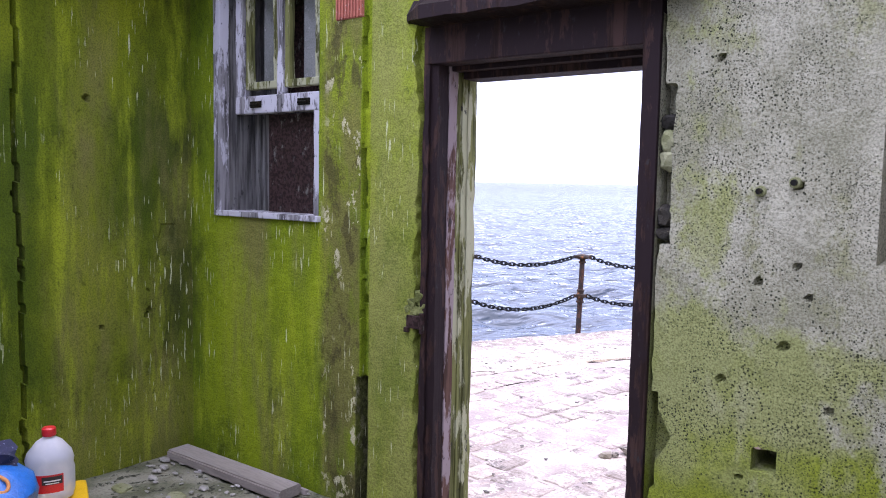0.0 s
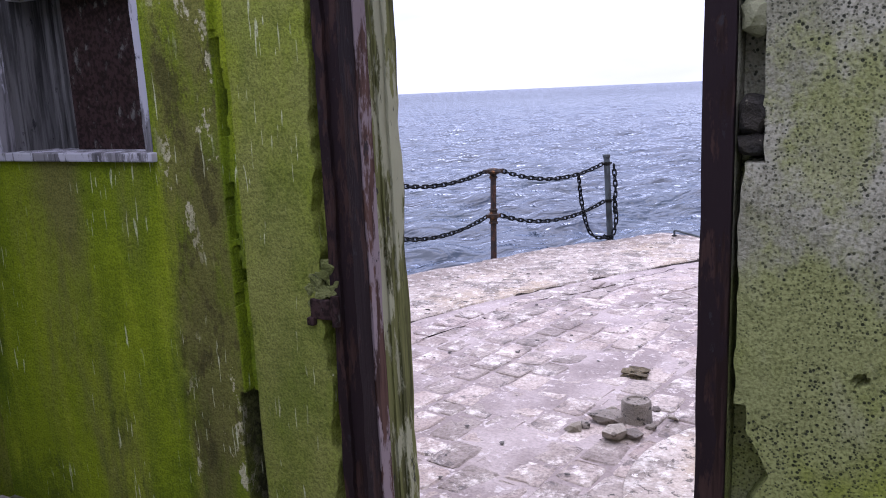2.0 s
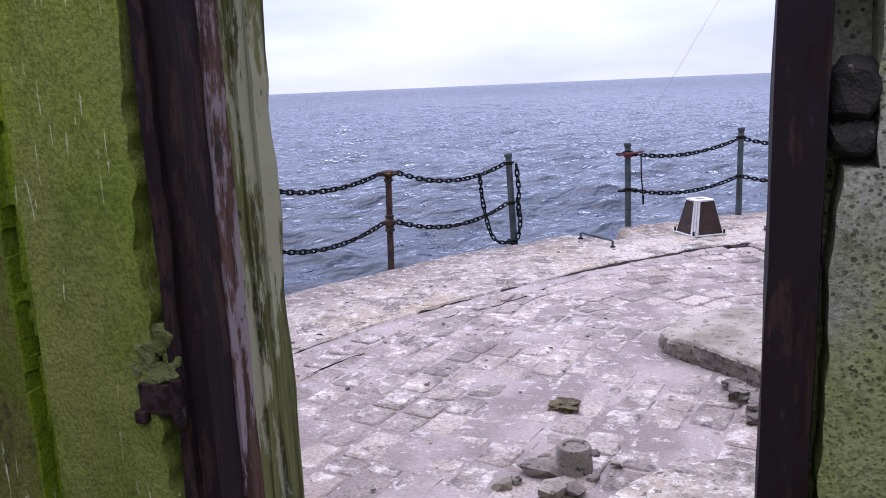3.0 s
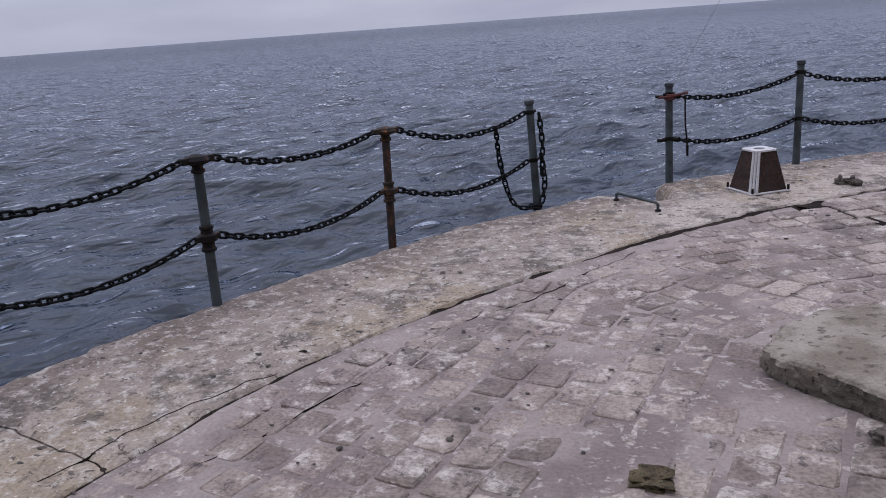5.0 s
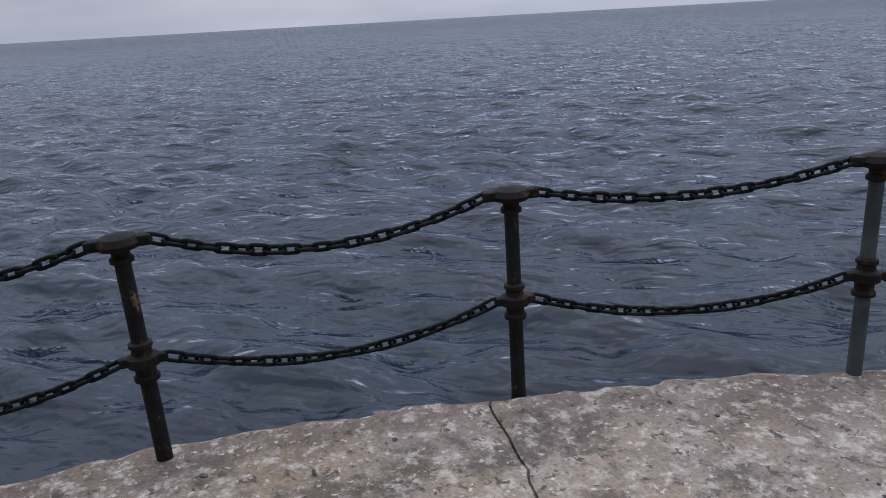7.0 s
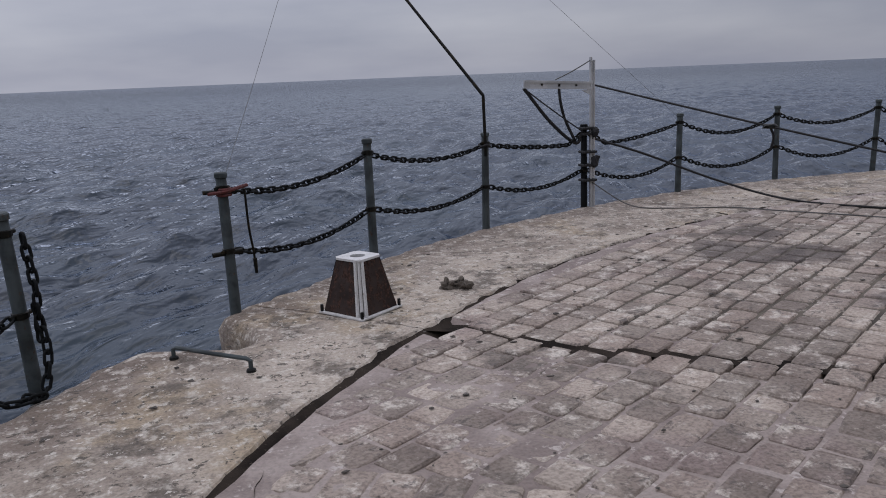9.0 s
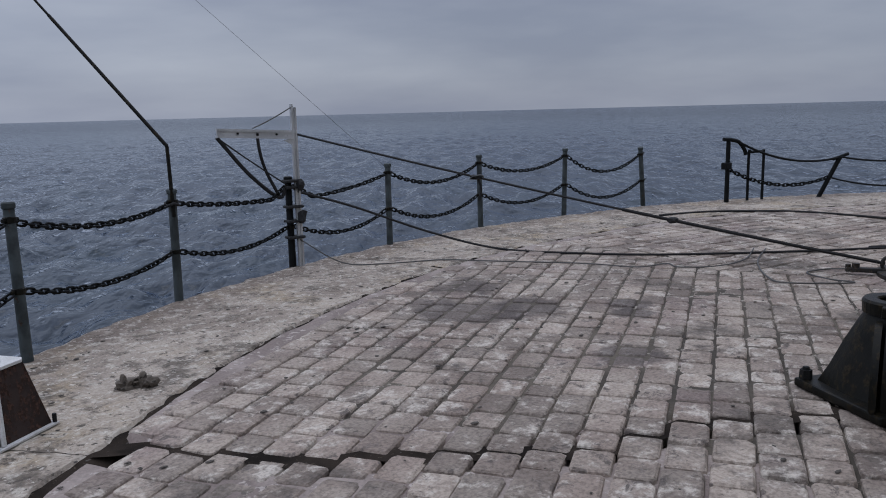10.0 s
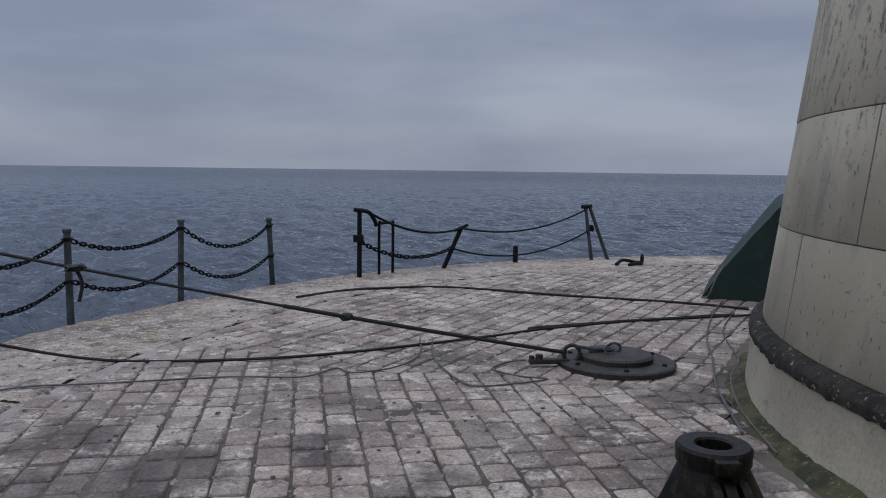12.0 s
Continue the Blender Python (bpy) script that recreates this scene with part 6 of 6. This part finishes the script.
rope("rope", spline([(MX, MY, 0.66), (3.75, 9.95, 0.45), (4.55, 9.75, 0.12), *deck_rope([(5.1, 9.25), (5.49, 8.41), (6.06, 7.72), (7.13, 6.86), (8.2, 6.1), (9.4, 4.75)])]), 0.013, ROPE, "black rope trailing from the mast over the deck", group="ropes on the deck")
rope("rope", spline(deck_rope([(8.33, 9.54), (9.0, 9.3), (9.45, 8.9), (9.87, 8.2), (9.87, 6.7), (9.95, 5.37), (9.85, 4.6)])), 0.016, ROPE, "black rope lying in a wide curve on the deck", group="ropes on the deck")
rope("rope", spline(deck_rope([(9.45, 4.57), (8.6, 5.65), (7.95, 6.36), (7.72, 6.56), (7.80, 6.40), (8.40, 5.86), (9.3, 4.9)])), 0.013, ROPE, "doubled black rope running to the tower", group="ropes on the deck")
rope("cable", spline([(jx + 0.05, jy - 0.05, 0.20), (jx + 0.35, jy - 0.35, -0.04), *deck_rope([(3.75, 9.45), (4.27, 9.20), (4.56, 8.80), (5.08, 8.09), (5.3, 7.6), (5.62, 7.5), (5.56, 7.32), (5.85, 7.1), (6.3, 7.1), (6.9, 7.35)])]), 0.007, GREY_WIRE, "thin grey cable snaking over the setts", "cable")
rope("cable", spline(deck_rope([(6.95, 7.25), (6.4, 7.02), (6.03, 6.80), (5.72, 6.55), (5.6, 6.35), (5.85, 6.05), (6.0, 5.95), (5.98, 6.15), (6.1, 6.40), (6.35, 6.36), (6.48, 6.25)])), 0.007, GREY_WIRE, "thin cable looped beside the hatch", "cable")
rope("cable", spline(deck_rope([(10.3, 4.9), (9.2, 4.96), (8.02, 4.95), (7.2, 4.86), (6.4, 4.80), (5.9, 4.72), (5.3, 4.6)])), 0.008, GREY_WIRE, "thin cable lying along the foot of the tower", "cable")
rope("cable", spline(deck_rope([(9.6, 4.75), (8.4, 4.82), (7.24, 4.66), (6.6, 4.70), (5.8, 4.62), (5.0, 4.42)])), 0.007, GREY_WIRE, "thin cable lying along the foot of the tower", "cable")


def build_whip():
    x, y = POSTS["i"][0], POSTS["i"][1]
    t = thing("whip_aerial", "thin black rod bent over and lashed to a post", "rod", at=(x, y, GROUND))
    bend = Vector((0.0, -0.02, 1.26))
    tip = Vector(WHIP_TIP) - Vector((x, y, GROUND))
    bm = bmesh.new()
    rod(bm, (0.0, -0.045, 0.70), bend, 0.017, 0.015, 8)
    part("sleeve", bm, BLACK_IRON, t, "", True)
    bm = bmesh.new()
    rod(bm, bend, bend.lerp(tip, 0.16), 0.016, 0.014, 8)
    rod(bm, bend.lerp(tip, 0.16), tip, 0.010, 0.007, 6)
    part("rod", bm, BLACK_IRON, t, "", True)
    bm = bmesh.new()
    tube(bm, [(0.05 * math.cos(a), 0.05 * math.sin(a) - 0.02, 0.80 + 0.01 * math.sin(3 * a)) for a in [2 * math.pi * k / 12 for k in range(13)]], 0.012)
    part("lashing", bm, ROPE, t)


WHIP_TIP = (-2.20, 13.13, 7.61)
build_whip()
whip_bend = Vector((POSTS["i"][0], POSTS["i"][1] - 0.02, GROUND + 1.26))
for key, along, h in (("k", 1.0, 0.87), ("g", 0.32, 0.80)):
    rope("guy_line", sag(whip_bend.lerp(Vector(WHIP_TIP), along), post_pose(key) @ Vector((0.02, 0, h)), 0.03, 12), 0.0018, GREY_WIRE, "hair-thin grey line from the leaning rod to a post", "line", "guy lines")


def build_far_fence():
    """The broken stretch past the second gap: leaning posts, a hooped rail and wire."""
    p = thing("fence_post", "black iron post with a bent hook top", "post", group="broken far posts", at=(10.25, 9.72, GROUND))
    bm = bmesh.new()
    rod(bm, (0, 0, -0.03), (0.02, 0.01, 0.93), 0.035, 0.032)
    part("shaft", bm, CHAIN, p, "", True)
    bm = bmesh.new()
    tube(bm, spline([(-0.08, 0.03, 0.95), (0.04, 0.0, 0.94), (0.20, -0.05, 0.90), (0.32, -0.08, 0.78), (0.34, -0.09, 0.70)]), 0.03)
    box(bm, (-0.10, -0.04, 0.50), (0.06, 0.05, 0.60), 0.012)
    part("hook", bm, CHAIN, p, "bent arm and bracket")
    r = thing("hoop_rail", "narrow upright steel hoop", "rail", at=(10.75, 9.55, GROUND))
    bm = tube(bmesh.new(), spline([(-0.12, 0.05, -0.02), (-0.12, 0.05, 0.70), (-0.08, 0.03, 0.74), (0.10, -0.04, 0.74), (0.13, -0.05, 0.70), (0.13, -0.05, -0.02)]), 0.022)
    part("hoop", bm, CHAIN, r, "", True)
    q = thing("fence_post", "iron post leaning far over", "post", group="broken far posts", at=(11.75, 9.05, GROUND))
    bm = bmesh.new()
    rod(bm, (0, 0, -0.03), (0.20, -0.22, 0.62), 0.035, 0.035)
    part("shaft", bm, CHAIN, q, "", True)
    bm = bmesh.new()
    rod(bm, (0.13, -0.14, 0.58), (0.33, -0.28, 0.66), 0.025)
    part("crossbar", bm, CHAIN, q)
    s = thing("post_stub", "short stub of a broken post", "post", group="broken far posts", at=(13.0, 8.25, GROUND))
    bm = bmesh.new()
    lathe(bm, [(0.05, -0.02), (0.045, 0.02), (0.042, 0.26), (0.03, 0.28)], 12)
    part("shaft", bm, CHAIN, s, "", True)
    w = thing("fence_post", "pair of leaning galvanised posts lashed together", "post", group="broken far posts", at=(14.0, 7.12, GROUND))
    for a, b in (((0, 0.05, -0.03), (-0.13, 0.16, 0.93)), ((0.20, -0.20, -0.03), (-0.08, 0.10, 0.93))):
        bm = bmesh.new()
        rod(bm, a, b, 0.032, 0.028)
        part("shaft", bm, GALV, w, "", True)
    bm = bmesh.new()
    rod(bm, (-0.20, 0.20, 0.92), (-0.04, 0.08, 0.93), 0.035)
    part("lashing", bm, CHAIN, w)
    part("knot", lump(bmesh.new(), (-0.03, 0.06, 0.55), (0.05, 0.05, 0.07), 0.8, 2), CHAIN, w)
    top = [(10.40, 9.60, 0.80), (11.96, 8.82, 0.53), (13.90, 7.25, 0.80)]
    low = [(10.25, 9.72, 0.42), (11.85, 8.95, 0.22), (13.95, 7.2, 0.44)]
    rope("wire_rope", sag(top[0], top[1], 0.15), 0.018, CHAIN, "sagging black wire rope between broken posts", "rope", "fence wire")
    rope("wire_rope", sag(top[1], top[2], 0.19), 0.015, CHAIN, "sagging black wire rope between broken posts", "rope", "fence wire")
    chain(sag(low[0], low[1], 0.18), scale=1.3)
    rope("wire_rope", sag(low[1], low[2], 0.26), 0.014, CHAIN, "slack wire rope touching the deck", "rope", "fence wire")
    j = thing("mooring_gear", "heap of dark mooring shackles and rope", "mooring gear", at=(13.6, 6.4, GROUND))
    j.scale = (0.8, 0.8, 0.8)
    bm = bmesh.new()
    tube(bm, spline([(-0.35, 0.30, 0.03), (-0.1, 0.2, 0.10), (0.1, 0.0, 0.05), (0.0, -0.15, 0.05), (-0.3, 0.05, 0.03)]), 0.035)
    part("rope", bm, CHAIN, j, "", True)
    bm = bmesh.new()
    tube(bm, [(0.12 + 0.09 * math.cos(a), -0.15, 0.11 + 0.09 * math.sin(a)) for a in [2 * math.pi * k / 14 for k in range(15)]], 0.028)
    part("ring", bm, CHAIN, j)


build_far_fence()


def build_tarp():
    t = thing("tarpaulin_stack", "dark green tarpaulin draped over stacked gear by the tower", "tarpaulin", at=(10.9, 4.35, GROUND))
    bm = bmesh.new()
    n = 22
    grid = []
    for i in range(n + 1):
        u = i / n
        row = []
        for j in range(n + 1):
            v = j / n
            x = 1.7 * (v - 0.25)
            y = 0.80 - 1.35 * u
            ridge = 1.28 * min(1, u / 0.62) ** 0.9
            z = ridge * (1 - 0.10 * abs(2 * v - 1)) + 0.03 * wob(u * 5, v * 5, 1) + 0.012 * wob(u * 14, v * 9, 2)
            row.append(bm.verts.new((x + 0.04 * wob(u * 4, v * 4, 5), y, max(0.0, z))))
        grid.append(row)
    for i in range(n):
        for j in range(n):
            bm.faces.new((grid[i][j], grid[i + 1][j], grid[i + 1][j + 1], grid[i][j + 1]))
    for j in (0, n):
        foot = [bm.verts.new((grid[i][j].co.x, grid[i][j].co.y, 0.0)) for i in range(n + 1)]
        for i in range(n):
            bm.faces.new((grid[i][j], grid[i + 1][j], foot[i + 1], foot[i]))
    part("sheet", bm, TARP, t, "", True)
    bm = tube(bmesh.new(), spline([(-0.50, 0.55, 0.42), (-0.70, 0.62, 0.30), (-0.72, 0.70, 0.08), (-0.50, 0.78, 0.02)]), 0.012)
    part("tie_cord", bm, GREY_WIRE, t, "loose tie cord", True)


build_tarp()


# ---- broken concrete and rubble near the hut ----
def build_slab():
    """A broken slab lying on the setts in front of the hut."""
    bm = bmesh.new()
    outline = [(-0.03, 3.55), (0.08, 3.82), (0.24, 4.03), (0.48, 4.15), (0.85, 4.14), (1.5, 3.95), (2.0, 3.3), (1.9, 2.4), (1.4, 2.2), (0.78, 2.50), (0.62, 2.80), (0.50, 3.04), (0.33, 3.20), (0.18, 3.31), (0.05, 3.40)]
    pts = spline([(x, y, 0) for x, y in outline + outline[:1]], 22)[:-1]
    n = len(pts)
    cx, cy = 0.95, 3.2
    rings = []
    for scale, z, amp in ((0.955, GROUND - 0.02, 0.03), (0.975, GROUND + 0.01, 0.05), (0.985, GROUND + 0.035, 0.05), (0.995, GROUND + 0.06, 0.05), (1.005, GROUND + 0.085, 0.045), (1.0, GROUND + 0.108, 0.035), (0.98, GROUND + 0.125, 0.022), (0.90, GROUND + 0.135, 0.0), (0.6, GROUND + 0.145, 0.0), (0.3, GROUND + 0.15, 0.0)):
        ring = []
        for i, p in enumerate(pts):
            k = 1 + amp * wob(p.x * 7, p.y * 7, z * 12) + 0.8 * amp * wob(p.x * 21, p.y * 21, z * 40) + 0.5 * amp * wob(p.x * 50, p.y * 50, z * 70)
            x, y = cx + (p.x - cx) * scale * k, cy + (p.y - cy) * scale * k
            ring.append(bm.verts.new((x, y, z + 0.012 * wob(x * 4, y * 4))))
        rings.append(ring)
    for a, b in zip(rings, rings[1:]):
        for i in range(n):
            bm.faces.new((a[i], a[(i + 1) % n], b[(i + 1) % n], b[i]))
    bm.faces.new(rings[-1])
    slab = tagged(ob_of("broken_slab", bm, SAND, None, "thick broken slab of sandy concrete on the setts"), category="slab")
    # the slab's sides take a darker colour than its top
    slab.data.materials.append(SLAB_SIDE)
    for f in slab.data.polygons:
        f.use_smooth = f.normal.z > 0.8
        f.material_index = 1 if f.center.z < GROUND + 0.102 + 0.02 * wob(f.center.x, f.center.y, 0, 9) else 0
    for i, (x, y, s) in enumerate(((0.55, 2.72, 0.10), (0.44, 2.88, 0.07), (0.66, 2.55, 0.09), (0.38, 3.02, 0.05), (0.50, 2.6, 0.05))):
        bm = bmesh.new()
        lump(bm, (x, y, GROUND + s * 0.3), (s * 1.2, s, s * 0.6), 1.1, 40 + i, 3)
        tagged(ob_of("rubble_lump", bm, SLAB_SIDE, None, "crumbled lump off the broken slab"), category="rubble", group="slab rubble")


build_slab()


def build_round_base():
    """The low round concrete base beside the doorstep, with its kerb of curved stones."""
    t = thing("round_base", "low round concrete base with a curved stone kerb", "concrete base", at=(0.74, 1.38, GROUND))
    bm = bmesh.new()
    lathe(bm, [(0.845, -0.03), (0.85, 0.026), (0.835, 0.034), (0.5, 0.040), (0.2, 0.042), (0.0, 0.042)], 64)
    for v in bm.verts:
        v.co.z += 0.006 * wob(v.co.x, v.co.y, 0, 5)
    part("slab", bm, COPING, t, "worn mottled slab", True)
    # the kerb is broken away on the seaward side
    for k in range(7):
        a0, a1 = radians(199 + 33 * k) + 0.012, radians(199 + 33 * (k + 1)) - 0.012
        bm = bmesh.new()
        rows = []
        for i in range(13):
            a = a0 + (a1 - a0) * i / 12
            n = 0.008 * wob(a * 6, k * 3.3)
            rows.append([bm.verts.new((r * math.cos(a), r * math.sin(a), z)) for r, z in ((0.862, -0.03), (0.864, 0.030 + n), (0.874, 0.044 + n), (1.075 + n, 0.040 + n), (1.098 + 2 * n, 0.028 + n), (1.108 + n, 0.0), (1.11, -0.03))])
        for p, q in zip(rows, rows[1:]):
            for i in range(6):
                bm.faces.new((p[i], p[i + 1], q[i + 1], q[i]))
        bm.faces.new(rows[0])
        bm.faces.new(rows[-1])
        part("kerb_stone", bm, COPING, t, "", True)


build_round_base()


def build_debris():
    t = thing("pipe_stub", "short stub of concrete pipe standing on the deck", "pipe", at=(-0.235, 1.93, GROUND))
    bm = bmesh.new()
    lathe(bm, [(0.088, -0.02), (0.080, 0.0), (0.073, 0.10), (0.066, 0.108), (0.052, 0.106), (0.048, 0.098), (0.0, 0.096)], 22)
    part("pipe", bm, SLAB_SIDE, t, "", True)
    bits = [(-0.36, 1.88, 0.10, 0.040), (-0.27, 1.68, 0.075, 0.060), (-0.20, 1.73, 0.060, 0.030), (-0.48, 1.70, 0.045, 0.035), (-0.44, 1.75, 0.030, 0.025), (-0.38, 1.98, 0.030, 0.025), (-0.17, 2.08, 0.03, 0.016),
            (-0.07, 2.01, 0.03, 0.02), (-0.14, 1.86, 0.03, 0.02), (-0.26, 0.95, 0.042, 0.030), (-0.23, 0.53, 0.060, 0.035)]
    for i, (x, y, s, h) in enumerate(bits):
        bm = bmesh.new()
        lump(bm, (x, y, GROUND + h * 0.45), (s * 1.15, s * 0.85, h * 0.85), 0.9, 60 + i, 1)
        bmesh.ops.rotate(bm, cent=(x, y, GROUND), matrix=Matrix.Rotation(i * 1.3, 3, "Z"), verts=bm.verts)
        tagged(ob_of("rubble_stone", bm, SAND if i % 2 else SLAB_SIDE, None, "broken piece of stone on the deck"), category="stone", group="rubble by the door")
    bm = bmesh.new()
    lump(bm, (-0.41, 2.56, GROUND + 0.004), (0.085, 0.070, 0.020), 1.2, 90, 4)
    tagged(ob_of("dirt_patch", bm, MOUND, None, "small mound of brown dirt"), category="dirt")
    for i, (x, y) in enumerate(((0.70, 7.55), (0.79, 7.50))):
        bm = bmesh.new()
        lump(bm, (x, y, GROUND + 0.012), (0.085 - 0.03 * i, 0.05, 0.045), 1.3, 91 + i, 3)
        lump(bm, (x - 0.03, y + 0.01, GROUND + 0.035), (0.022, 0.022, 0.055), 0.9, 81 + i)
        tagged(ob_of("rusty_stump", bm, SLAB_SIDE, None, "corroded fixing stump on the coping"), category="stump", group="fixing stumps")
    bm = bmesh.new()
    lump(bm, (-2.93, 1.52, GROUND + 0.012), (0.055, 0.045, 0.035), 1.0, 95, 3)
    tagged(ob_of("rusty_stump", bm, RUST_POST, None, "dark corroded stump on the coping"), category="stump", group="fixing stumps")
    # flakes of stone and shell strewn over the deck
    rnd = random.Random(21)
    bm = bmesh.new()
    for i in range(760):
        r = 4.7 + 5.7 * math.sqrt(rnd.random())
        p = polar(r, rnd.uniform(60, 182))
        if (p[0] < 2.3 and p[1] < 0.5) or (-0.2 < p[0] < 2.2 and 2.0 < p[1] < 4.3):
            continue
        s = rnd.choice((0.004, 0.005, 0.007, 0.009, 0.013))
        lump(bm, (p[0], p[1], GROUND + s * 0.4), (s * rnd.uniform(1, 2), s * rnd.uniform(0.7, 1.4), s * 0.35), 0.8, i, 1)
    tagged(ob_of("stone_chips", bm, CHIPS, None, "small dark stone chips strewn over the deck"), category="rubble", kind="stuff")


build_debris()
build_setts()
